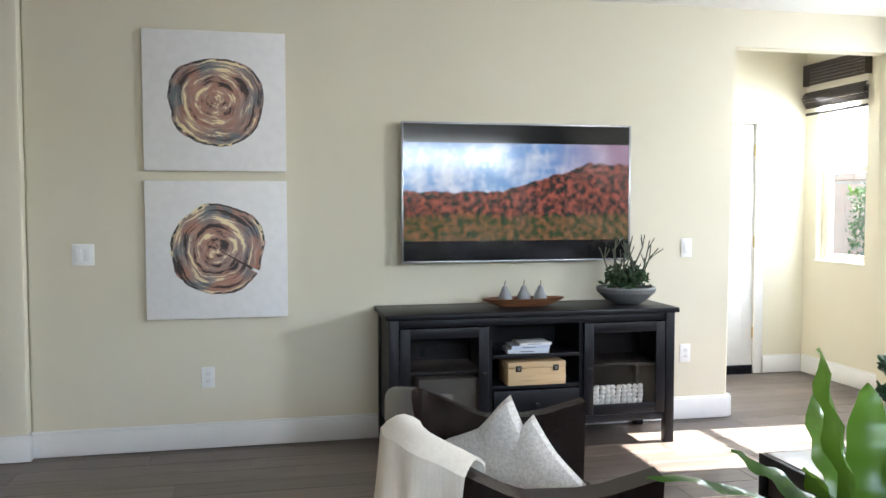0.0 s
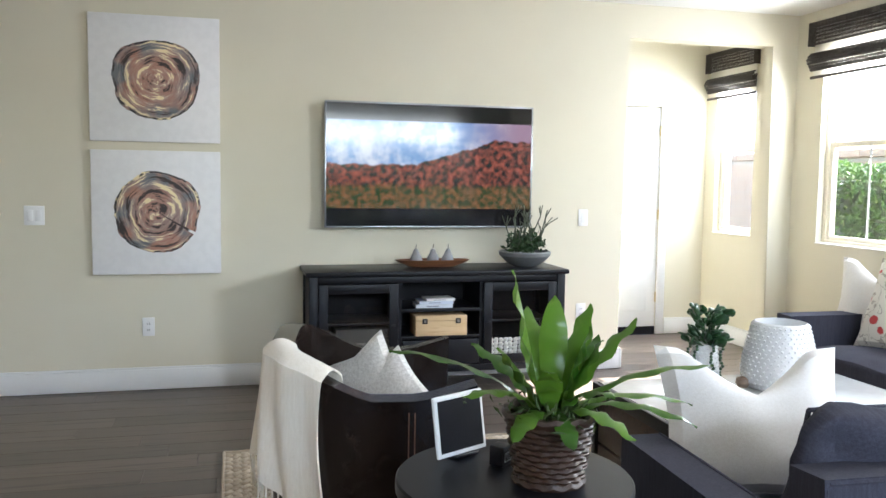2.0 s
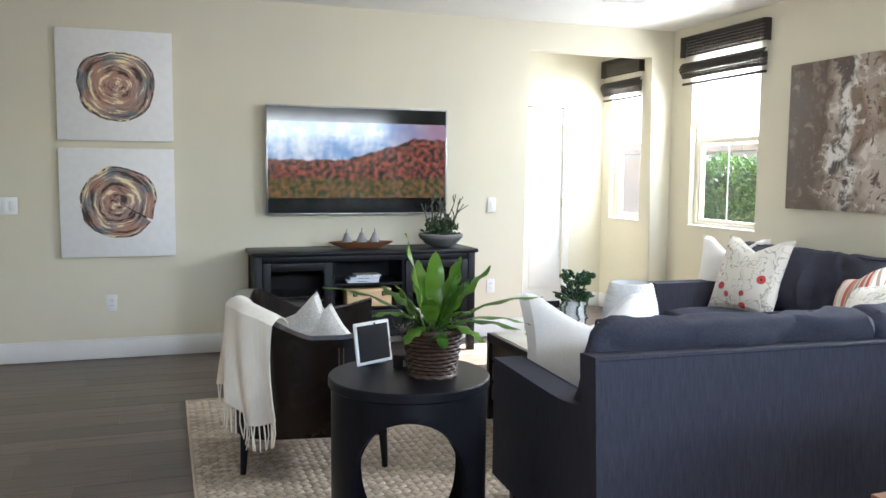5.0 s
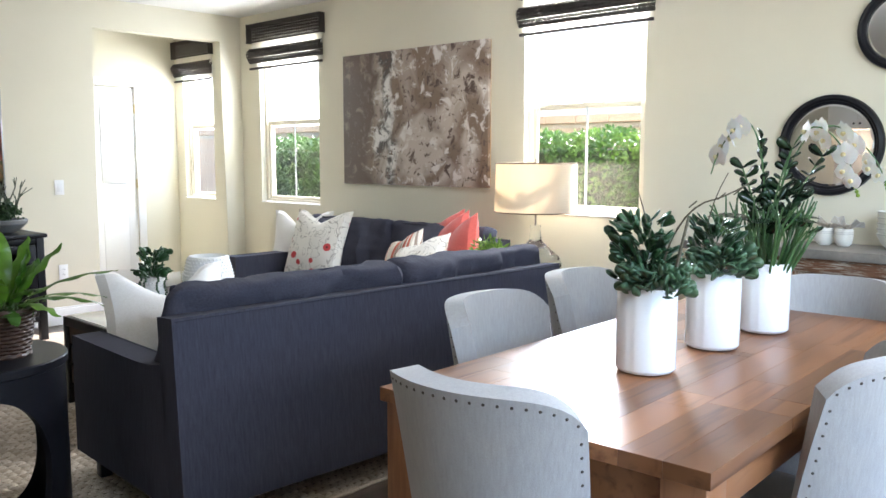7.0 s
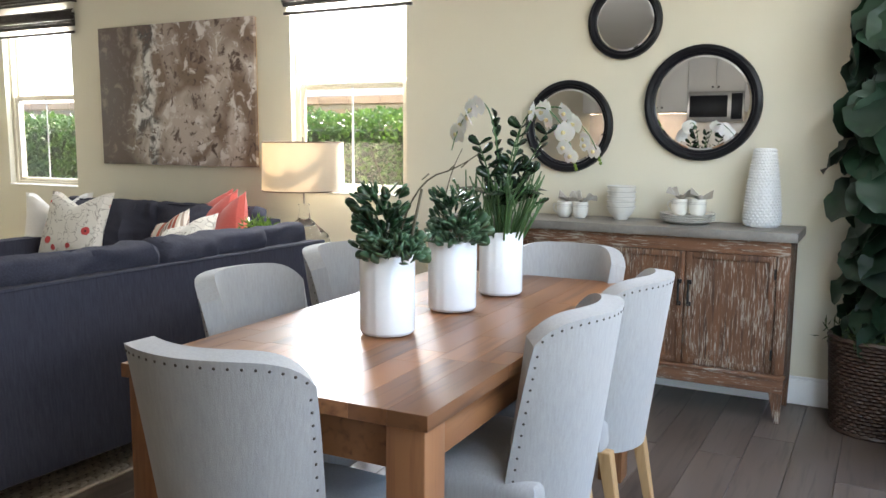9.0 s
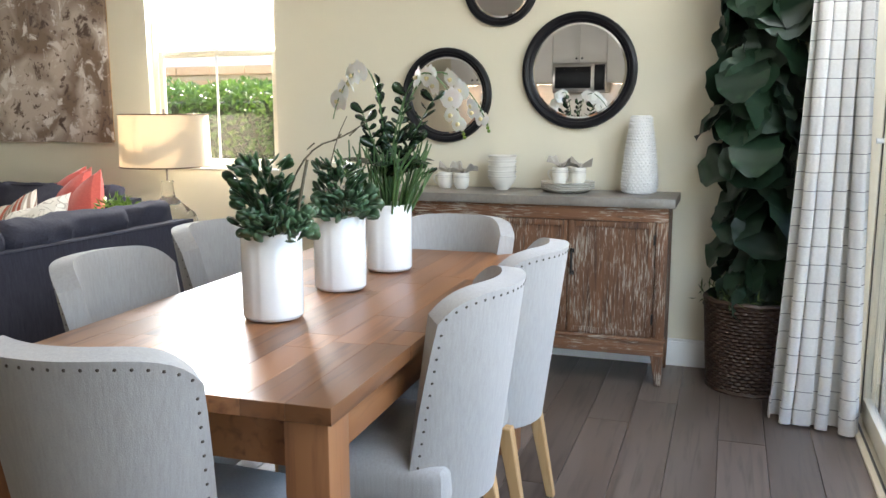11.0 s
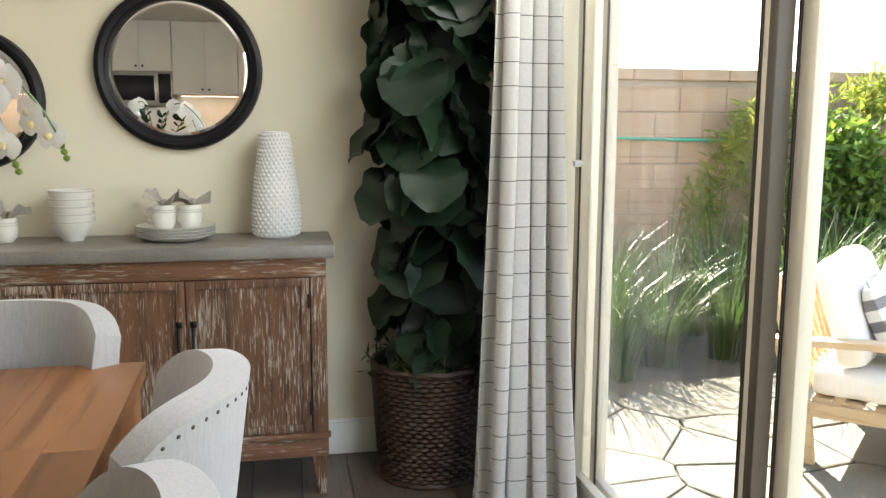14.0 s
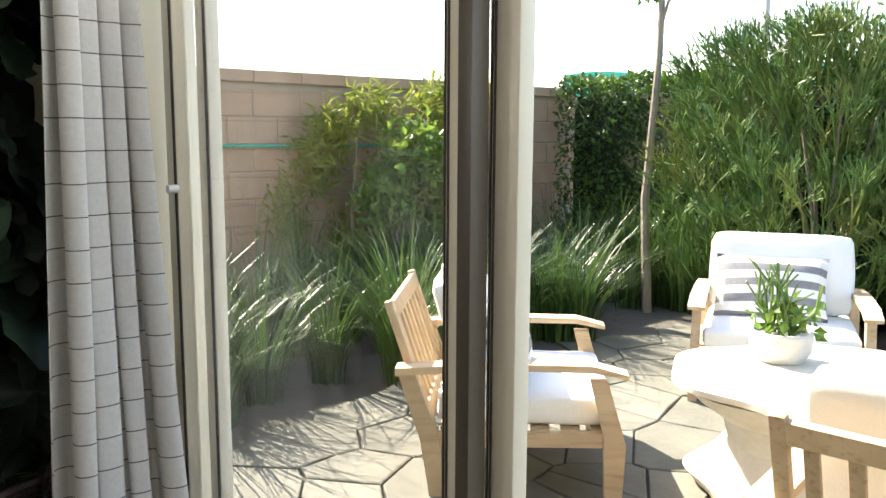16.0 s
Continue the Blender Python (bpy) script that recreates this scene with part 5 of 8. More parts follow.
def leafy_shrub(name, label, cx, cy, spots, size, slim, material, rng, trunk=None):
    t = thing(name, label, "tree" if name == "tree" else "shrub", pose(cx, cy, -0.055))
    tr = bmesh.new()
    for pts, r in trunk or ():
        tube(pts, r, 7, tr, 0.5)
    if trunk:
        part("trunk", tr, BARK, t)
    ob = new("crown", leaves_mesh("crown", spots, size, slim, material, rng))
    ob.parent = t
    return t


def blob_spots(n, c, r, rng, shell=0.55):
    out = []
    for _ in range(n):
        d = Vector((rng.gauss(0, 1), rng.gauss(0, 1), rng.gauss(0, 1))).normalized()
        k = shell + (1 - shell) * rng.random()
        k *= 0.8 + 0.35 * noise.noise(d * 2.3 + Vector(c))
        out.append((c[0] + d.x * r[0] * k, c[1] + d.y * r[1] * k, max(0.02, c[2] + d.z * r[2] * k)))
    return out


def hedge(x0, y0, x1, y1, h, n, rng, label):
    t = thing("hedge", label, "hedge")
    # solid box behind the leaves; its dark colour stands in for inner shade
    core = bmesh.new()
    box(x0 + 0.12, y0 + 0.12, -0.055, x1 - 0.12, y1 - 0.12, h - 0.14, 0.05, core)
    part("shade_core", core, DARKCORE, t)
    spots = []
    for _ in range(n):
        f = rng.random()
        x, y, z = rng.uniform(x0, x1), rng.uniform(y0, y1), rng.uniform(0.0, h)
        if f < 0.3:
            z = h - rng.random() ** 2 * 0.14 + 0.10 * noise.noise(Vector((x * 3, y * 3, 0)))
        elif x1 - x0 < y1 - y0:
            x = x0 + rng.random() ** 2 * 0.12 + 0.07 * noise.noise(Vector((0, y * 3, z * 3)))
        else:
            y = y1 - rng.random() ** 2 * 0.12 + 0.07 * noise.noise(Vector((x * 3, 0, z * 3)))
        spots.append((x, y, z))
    ob = new("foliage", leaves_mesh("foliage", spots, 0.05, 0.28, HEDGE, rng))
    ob.parent = t
    ob["kind"] = "stuff"
    return t


def block_wall():
    t = thing("garden_wall", "tan concrete block garden wall with a capped top", "garden wall", pose(0, 0, -0.08), kind="structure")
    x0, x1 = 7.90, 8.08
    part("core", box(x0 + 0.008, -9.75, -0.06, x1 - 0.008, 12.0, 1.80), MORTAR, t)
    me = mesh_of("block", box(-0.09, -0.197, -0.097, 0.09, 0.197, 0.097, 0.006, None, 1), BLOCK)
    rest = bmesh.new()
    for r in range(9):
        y = -9.7 + (0.2 if r % 2 else 0.0)
        while y < 11.8:
            z = 0.10 + r * 0.2 - 0.055
            if y < -3.6:
                ob = new("block", me)
                ob.parent = t
                ob.location = ((x0 + x1) / 2, y + 0.2, z)
            else:
                box(x0, y + 0.003, z - 0.097, x1, y + 0.397, z + 0.097, 0.0, rest)
            y += 0.4
    o = part("far_blocks", rest, BLOCK, t, "", None, 0)
    o["kind"] = "stuff"
    cap = mesh_of("cap_block", box(-0.12, -0.198, -0.045, 0.12, 0.198, 0.045, 0.008, None, 1), BLOCK)
    y = -9.7
    while y < 11.8:
        ob = new("cap_block", cap)
        ob.parent = t
        ob.location = ((x0 + x1) / 2, y + 0.2, 1.835)
        y += 0.4
    hs = [(x0 - 0.02, y, 1.40 + 0.025 * math.sin(y * 1.3) + 0.02 * y) for y in [-9 + i * 0.3 for i in range(15)]]
    return t, hs


def patio_chair(name, m, w, label, pillow=True):
    """Local: faces +y, origin on the ground."""
    t = thing(name, label, "patio chair", m @ Matrix.Diagonal((1, 0.91, 0.84, 1)))
    hw = w / 2

    def bar(nm, prof, x, th):
        """A flat wooden piece: an outline in y, z with thickness th across x."""
        bm = bmesh.new()
        a = [bm.verts.new((x - th / 2, y, z)) for y, z in prof]
        b = [bm.verts.new((x + th / 2, y, z)) for y, z in prof]
        n = len(prof)
        for i in range(n):
            bm.faces.new((a[i], a[(i + 1) % n], b[(i + 1) % n], b[i]))
        bm.faces.new(a[::-1])
        bm.faces.new(b)
        bmesh.ops.bevel(bm, geom=[e for e in bm.edges if e.calc_face_angle(0) > 0.6], offset=0.004, segments=1, affect='EDGES')
        return part(nm, bm, TEAK, t, "", None, 25)
    for x in (-hw + 0.025, hw - 0.025):
        bar("front_leg", [(0.36, 0.0), (0.43, 0.0), (0.44, 0.27), (0.36, 0.56), (0.29, 0.56), (0.35, 0.30)], x, 0.045)
        bar("back_leg", [(-0.36, 0.0), (-0.29, 0.0), (-0.32, 0.27), (-0.43, 0.60), (-0.50, 0.60), (-0.40, 0.27)], x, 0.045)
        bar("arm", [(-0.50, 0.565), (-0.1, 0.603), (0.30, 0.603), (0.44, 0.575), (0.44, 0.595), (0.30, 0.633), (-0.1, 0.633), (-0.50, 0.60)], x, 0.085)
        bar("side_rail", [(-0.37, 0.235), (0.38, 0.255), (0.38, 0.32), (-0.37, 0.30)], x * 0.995, 0.03)
    part("front_rail", box(-hw + 0.05, 0.385, 0.25, hw - 0.05, 0.41, 0.33, 0.004), TEAK, t)
    for i in range(6):
        y = -0.32 + i * 0.125
        part("seat_slat", box(-hw + 0.04, y, 0.302, hw - 0.04, y + 0.08, 0.32, 0.003), TEAK, t)
    ax = pose(0, -0.36, 0.30, 17, 0, 0)
    for z in (0.02, 0.52):
        part("back_rail", box(-hw + 0.05, -0.015, z, hw - 0.05, 0.015, z + 0.075, 0.006), TEAK, t, "", ax)
    for x in (-hw + 0.05, hw - 0.085):
        part("back_stile", box(x, -0.017, 0.0, x + 0.04, 0.017, 0.61, 0.006), TEAK, t, "", ax)
    n = int(w / 0.11)
    for i in range(n):
        x = -hw + 0.14 + (w - 0.28) * i / (n - 1)
        part("back_slat", box(x - 0.018, -0.008, 0.09, x + 0.018, 0.008, 0.525, 0.003), TEAK, t, "", ax)
    part("seat_cushion", seat_block(w - 0.12, 0.74, 0.14, 0.04, 0.02, 1), PATIOCUSH, t, "", pose(0, 0.03, 0.321))
    part("back_cushion", seat_block(w - 0.14, 0.52, 0.13, 0.045, 0.04, 2), PATIOCUSH, t, "", pose(0, -0.275, 0.71, 107 - 180, 0, 0) @ pose(0, 0, -0.03))
    return t


def striped_mat():
    m, t, b = nodes_of("grey_stripe_cloth")
    tc = t.nodes.new("ShaderNodeTexCoord")
    sp = t.nodes.new("ShaderNodeSeparateXYZ")
    t.links.new(tc.outputs["Object"], sp.inputs[0])
    md = t.nodes.new("ShaderNodeMath")
    md.operation = 'PINGPONG'
    md.inputs[1].default_value = 0.045
    t.links.new(sp.outputs[1], md.inputs[0])
    nz = add(t, "ShaderNodeTexNoise", Scale=300.0, Detail=2.0)
    t.links.new(tc.outputs["Object"], nz.inputs[0])
    c = mixc(t, ramp(t, md.outputs[0], 0.021, 0.023), (0.14, 0.14, 0.15), (0.80, 0.79, 0.77))
    c = mixc(t, ramp(t, nz.outputs[0], 0.3, 1.4), c, (0.5, 0.5, 0.5))
    t.links.new(c, b.inputs["Base Color"])
    b.inputs["Roughness"].default_value = 0.9
    return m


def garden():
    rng = random.Random(21)
    patio()
    _, hose_pts = block_wall()
    solid("garden_hose", tube(hose_pts, 0.013, 8), plain("green_hose", (0.02, 0.30, 0.20), (0.03, 0.38, 0.26), 0.4), "green garden hose strung along the block wall", "hose")
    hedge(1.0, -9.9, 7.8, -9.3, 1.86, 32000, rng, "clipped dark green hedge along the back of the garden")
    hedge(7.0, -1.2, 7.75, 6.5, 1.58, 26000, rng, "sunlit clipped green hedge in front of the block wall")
    twig_bush(5.0, -9.0, 2.3, 0.95, rng)
    vs, fs = [], []
    for i in range(44):
        grass_clump(rng.uniform(6.25, 7.7), rng.uniform(-9.0, -4.3), 95, rng.uniform(0.6, 0.95), rng, vs, fs)
    for i in range(16):
        grass_clump(rng.uniform(5.9, 6.35), rng.uniform(-7.6, -4.5), 110, rng.uniform(0.75, 1.0), rng, vs, fs, 0.25)
    for i in range(34):
        grass_clump(rng.uniform(3.6, 7.3), rng.uniform(-9.2, -8.6), 80, rng.uniform(0.6, 1.0), rng, vs, fs)
    ob = new("tall_grass", quick("tall_grass", vs, fs, GRASSM))
    tagged(ob, "clumps of long arching dark green grass in the beds", "grass", "", "stuff")
    sp = []
    for c, r, n in (((0, 0.5, 1.2), (0.25, 0.3, 0.4), 420), ((0, 0.75, 0.8), (0.2, 0.25, 0.4), 260), ((0, -0.5, 1.0), (0.28, 0.4, 0.5), 520), ((0, -1.0, 1.1), (0.25, 0.3, 0.5), 420), ((0, 0, 1.55), (0.3, 0.35, 0.3), 500), ((-0.1, -0.6, 1.62), (0.3, 0.38, 0.32), 560), ((0, 0.35, 1.45), (0.25, 0.25, 0.25), 300), ((0.0, -0.2, 1.05), (0.3, 0.4, 0.35), 360), ((0, -1.1, 1.7), (0.25, 0.3, 0.3), 320), ((0.05, 0.2, 0.6), (0.2, 0.3, 0.3), 160)):
        sp += blob_spots(n, c, r, rng, 0.3)
    leafy_shrub("shrub", "feathery yellow-green shrub growing against the block wall", 7.6, -6.95, sp, 0.10, 0.10, YELLOWLEAF, rng, [([(0, 0, 0), (0.02, -0.1, 0.8), (0, -0.3, 1.6)], 0.02), ([(0, 0.1, 0), (0, 0.2, 0.8), (0.02, 0.1, 1.5)], 0.016), ([(0, -0.9, 0), (0, -1.0, 1.0), (0, -1.1, 1.7)], 0.02)])
    sp = []
    for c, r, n in (((0, 0, 1.25), (0.35, 0.38, 0.35), 900), ((0.05, 0.25, 0.95), (0.3, 0.3, 0.3), 500), ((0, -0.25, 0.85), (0.3, 0.3, 0.35), 500)):
        sp += blob_spots(n, c, r, rng, 0.4)
    leafy_shrub("shrub", "bright green leafy shrub behind the patio chairs", 7.2, -7.05, sp, 0.075, 0.3, HEDGE2, rng, [([(0, 0, 0), (0.02, 0.02, 0.6), (0, 0, 1.2)], 0.022), ([(0, 0, 0.2), (0.05, 0.15, 0.7), (0.05, 0.25, 1.0)], 0.014)])
    sp = []
    for c, r, n in (((-0.2, 0, 2.9), (0.35, 0.35, 0.25), 130), ((0.3, 0.1, 3.2), (0.4, 0.35, 0.3), 150), ((0.1, 0, 2.5), (0.3, 0.3, 0.2), 60), ((-0.1, 0, 3.6), (0.4, 0.4, 0.4), 170)):
        sp += blob_spots(n, c, r, rng, 0.1)
    leafy_shrub("tree", "slender young tree with sparse green leaves by the hedge", 6.15, -8.55, sp, 0.09, 0.25, HEDGE2, rng, [([(0, 0, 0), (0.06, 0, 0.9), (-0.02, 0, 2.0), (-0.03, 0, 3.7)], 0.04), ([(-0.02, 0, 2.2), (-0.15, 0, 2.6), (-0.3, 0, 2.95)], 0.014), ([(-0.02, 0, 2.4), (0.2, 0, 2.8), (0.4, 0.1, 3.3)], 0.014)])
    sp = []
    for c, r, n in (((0, 0, 2.3), (0.5, 0.4, 0.35), 420), ((0.6, 0, 1.9), (0.5, 0.4, 0.5), 420), ((-0.5, 0.1, 2.5), (0.35, 0.3, 0.25), 200), ((0.3, 0.1, 1.1), (0.6, 0.35, 0.6), 500)):
        sp += blob_spots(n, c, r, rng, 0.3)
    leafy_shrub("shrub", "loose leafy shrub with pale flowers behind the patio seat", 4.1, -9.0, sp, 0.075, 0.25, HEDGE, rng, [([(0, 0, 0), (0, 0, 1.2), (0.2, 0, 2.2)], 0.025), ([(0, 0, 0.3), (-0.3, 0, 1.4), (-0.5, 0.1, 2.4)], 0.018)])
    solid("wooden_stake", box(-0.045, -0.045, 0, 0.045, 0.045, 3.0, 0.004), plain("pink_post", (0.42, 0.24, 0.17), (0.5, 0.3, 0.22), 0.8, 8, 60, 0.3), "reddish square wooden post in the planting bed", "post", pose(7.45, -8.15, -0.055))
    # beyond the garden
    NET = plain("green_netting", (0.03, 0.42, 0.30), (0.05, 0.50, 0.37), 0.7, 3, 30, 0.2)
    solid("netting_fence", sheet(lambda u, v: (10.5 + u * 7, -22 + u * 1.2, v * 2.95 + 0.1 * math.sin(9 * u)), 30, 8, 0.03), NET, "green construction netting fence beyond the garden", "fence", pose(0, 0, -0.055))
    POLE = plain("grey_pole", (0.35, 0.34, 0.33), (0.42, 0.41, 0.40), 0.7)
    for px, py, ph in ((14.5, -26, 9.0), (7.5, -26, 11.0)):
        solid("utility_pole", tube([(0, 0, 0), (0, 0, ph)], 0.10, 8, None, 0.7), POLE, "slim grey utility pole beyond the garden", "pole", pose(px, py, -0.055))
    for k in range(3):
        solid("power_line", tube([(7.5, -26, 9.2 - k * 0.8), (2.5, -25.5, 8.6 - k * 0.8), (-3, -25, 9.0 - k * 0.8)], 0.02, 5), POLE, "dark overhead power line sagging from the pole", "cable", None, "power lines")
    hw = thing("neighbour_house", "pale stucco neighbour house beyond the block wall", "house")
    part("wall", box(13.5, -5.0, -0.055, 14.0, 9.0, 5.2), plain("stucco", (0.62, 0.58, 0.5), (0.7, 0.66, 0.58), 0.9, 3, 60, 0.3), hw)
    part("roof", sheet(lambda u, v: (12.9 + v * 4, -5.5 + u * 15, 5.2 + v * 1.6), 4, 3, 0.12), plain("tile_roof", (0.3, 0.18, 0.12), (0.4, 0.25, 0.18), 0.8, 5, 40, 0.4), hw)
    # patio furniture
    ch = patio_chair("patio_chair", pose(4.75, -5.59, -0.012, 0, 0, 134), 0.84, "teak patio armchair with white cushions on the flagstones")
    patio_chair("patio_chair", pose(4.50, -7.36, -0.012, 0, 0, 28), 0.86, "wide teak patio armchair with white cushions by the hedge")
    patio_chair("patio_chair", pose(3.03, -5.42, -0.012, 0, 0, 186), 0.76, "teak patio armchair seen from its slatted back")
    SM = striped_mat()
    for m in (pose(4.75, -5.59, -0.012, 0, 0, 134) @ pose(0.02, -0.06, 0.58, -64, 0, 0), pose(4.50, -7.36, -0.012, 0, 0, 28) @ pose(0.05, -0.03, 0.55, -60, 0, 0)):
        solid("throw_pillow", cushion(0.56, 0.36, 0.17, 14, 0.45, 0, 2, 0.5), SM, "grey and white striped pillow on the patio chair", "pillow", m, "striped pillows")
    # carved root table
    rt = thing("root_table", "bleached driftwood root coffee table on the patio", "coffee table", pose(3.72, -6.15, -0.012))
    RW = plain("bleached_root", (0.60, 0.54, 0.44), (0.74, 0.69, 0.60), 0.75, 7, 40, 0.6, dist=0.006)

    def knob(a, z):
        return 1 + 0.16 * noise.noise(Vector((math.cos(a) * 2.2, math.sin(a) * 2.2, z * 5))) + 0.05 * math.sin(5 * a + 7 * z)
    part("stump", lathe([(0, 0), (0.42, 0.0), (0.44, 0.06), (0.36, 0.14), (0.33, 0.24), (0.37, 0.34), (0.46, 0.41), (0.48, 0.44), (0, 0.44)], 56, None, knob), RW, rt)
    part("top", lathe([(0, 0.441), (0.50, 0.441), (0.53, 0.455), (0.53, 0.475), (0.51, 0.485), (0, 0.485)], 56, None, lambda a, z: 1 + 0.06 * math.sin(3 * a) + 0.04 * math.sin(7 * a + 1)), RW, rt)
    pl = thing("potted_plant", "grey bowl planter of jade and pencil twigs on the root table", "plant", pose(3.94, -6.24, 0.474))
    part("pot", lathe([(0, 0), (0.09, 0), (0.115, 0.04), (0.12, 0.11), (0.115, 0.12), (0.105, 0.12), (0.105, 0.10), (0, 0.10)], 36), plain("pale_concrete", (0.48, 0.47, 0.44), (0.58, 0.57, 0.54), 0.8, 8, 60, 0.2), pl)
    tw = bmesh.new()
    for i in range(14):
        a = rng.uniform(0, 6.28)
        p0 = Vector((0.05 * math.cos(a), 0.05 * math.sin(a), 0.1))
        p1 = p0 + Vector((rng.gauss(0, 0.04), rng.gauss(0, 0.04), rng.uniform(0.1, 0.2)))
        tube([p0, p1], 0.005, 5, tw)
        for _ in range(2):
            tube([p1, p1 + Vector((rng.gauss(0, 0.05), rng.gauss(0, 0.05), rng.uniform(0.06, 0.13)))], 0.004, 5, tw)
    part("twig_spray", tw, TWIG, pl)
    o = new("foliage", leaves_mesh("foliage", [(rng.gauss(0, 0.06), rng.gauss(0, 0.06), rng.uniform(0.1, 0.22)) for _ in range(120)], 0.05, 0.32, HEDGE2, rng))
    o.parent = pl


garden()


# ---- hall, blinds, fittings
hd = thing("door_1", "white panelled interior door standing closed in the hall", "door", kind="structure")
part("door_leaf", box(3.8205, YH + 0.004, 0.012, 4.6395, YH + 0.06, 2.05, 0.003), TRIM, hd)
for z0, z1 in ((0.22, 0.95), (1.10, 1.90)):
    for x0 in (3.94, 4.28):
        bm = box(x0, YH - 0.004, z0, x0 + 0.26, YH + 0.0035, z1, 0.006)
        part("door_panel", bm, TRIM, hd)
for x0, x1, z0, z1 in ((3.74, 3.82, 0, 2.14), (4.64, 4.72, 0, 2.14), (3.82, 4.64, 2.06, 2.14)):
    part("casing", box(x0, YH - 0.018, z0 + 0.004, x1, YH - 0.001, z1, 0.004), TRIM, hd)
part("door_sweep", box(3.825, YH - 0.012, 0.002, 4.635, YH + 0.0035, 0.075, 0.003), BLACKP, hd, "black door sweep")
for z in (0.3, 1.05, 1.8):
    part("hinge", tube([(4.637, YH - 0.003, z), (4.637, YH - 0.003, z + 0.09)], 0.007, 8), plain("brass", (0.5, 0.38, 0.16), (0.6, 0.45, 0.2), 0.3, 6, 60, 0, metal=1.0), hd)

REED = plain("woven_reed", (0.022, 0.017, 0.014), (0.055, 0.043, 0.036), 0.7, 30, 150, 0.4, stretch=(1, 1, 1))


def blind(y0, y1, ztop):
    t = thing("roman_shade", "dark brown woven roman shade half raised over the window", "window shade", None, "woven roman shades")

    def reeds(nm, xf, z0, z1, amp=0.0, lab=""):
        bm = bmesh.new()
        z, i = z0, 0
        while z < z1:
            r = 0.0042 + 0.0016 * math.sin(i * 2.3)
            q = (z - z0) / (z1 - z0)
            x = xf - amp * math.sin(math.pi * q)
            tube([(x, y0 + random.uniform(0, 0.006), z), (x + random.uniform(-0.002, 0.002), (y0 + y1) / 2, z), (x, y1 - random.uniform(0, 0.006), z)], r, 5, bm)
            z += 0.0095
            i += 1
        y = y0 + 0.03
        while y < y1 - 0.02:
            pts = [(xf - amp * math.sin(math.pi * q) - 0.004, y, z0 + (z1 - z0) * q) for q in (0, 0.25, 0.5, 0.75, 1)]
            tube(pts, 0.0022, 4, bm)
            y += 0.034
        part(nm, bm, REED, t, lab)
    part("head_rail", box(XE - 0.045, y0 + 0.01, ztop - 0.03, XE - 0.002, y1 - 0.01, ztop + 0.004, 0.003), REED, t)
    reeds("valance", XE - 0.062, ztop - 0.165, ztop + 0.005)
    part("valance_return", box(XE - 0.06, y0, ztop - 0.165, XE - 0.003, y0 + 0.008, ztop), REED, t)
    part("valance_return", box(XE - 0.06, y1 - 0.008, ztop - 0.165, XE - 0.003, y1, ztop), REED, t)
    reeds("shade_panel", XE - 0.028, ztop - 0.34, ztop - 0.24)
    reeds("lower_fold", XE - 0.034, ztop - 0.325, ztop - 0.215, 0.035)
    reeds("lower_fold", XE - 0.030, ztop - 0.345, ztop - 0.265, 0.022)
    part("bottom_bar", box(XE - 0.04, y0 + 0.008, ztop - 0.405, XE - 0.022, y1 - 0.008, ztop - 0.385, 0.003), REED, t)
    m = bpy.data.materials.get("sheer_liner")
    if not m:
        m, tt, b = nodes_of("sheer_liner")
        tr = tt.nodes.new("ShaderNodeBsdfTranslucent")
        tr.inputs[0].default_value = (0.75, 0.72, 0.66, 1)
        mx = tt.nodes.new("ShaderNodeMixShader")
        mx.inputs[0].default_value = 0.6
        b.inputs["Base Color"].default_value = (0.7, 0.68, 0.62, 1)
        tt.links.new(b.outputs[0], mx.inputs[1])
        tt.links.new(tr.outputs[0], mx.inputs[2])
        tt.links.new(mx.outputs[0], tt.nodes["Material Output"].inputs[0])
    part("liner", box(XE - 0.016, y0 + 0.02, ztop - 0.385, XE - 0.013, y1 - 0.02, ztop - 0.03), m, t, "pale translucent liner")


blind(2.14, 3.21, 2.565)
blind(-0.935, 0.07, 2.565)
blind(3.86, 4.58, 2.53)


def plate(name, label, m, kind, gangs=1):
    t = thing(name, label, name.replace("_", " "), m)
    w = 0.075 if gangs == 1 else 0.118
    part("cover", box(-w / 2, -0.006, -0.06, w / 2, 0, 0.06, 0.003), TRIM, t)
    for g in range(gangs):
        x = (g - (gangs - 1) / 2) * 0.047
        if kind == "switch":
            part("rocker", box(x - 0.017, -0.010, -0.034, x + 0.017, -0.006, 0.034, 0.002), CERAMIC, t)
        else:
            for z in (-0.02, 0.02):
                f = part("socket_face", lathe([(0, 0), (0.0165, 0), (0.0165, 0.002), (0, 0.002)], 20), CERAMIC, t, "", pose(x, -0.0062, z, 90, 0, 0))
                for sx in (-0.006, 0.006):
                    part("slot", box(sx - 0.001, -0.005, 0.0021, sx + 0.001, 0.005, 0.0026), BLACKP, f)


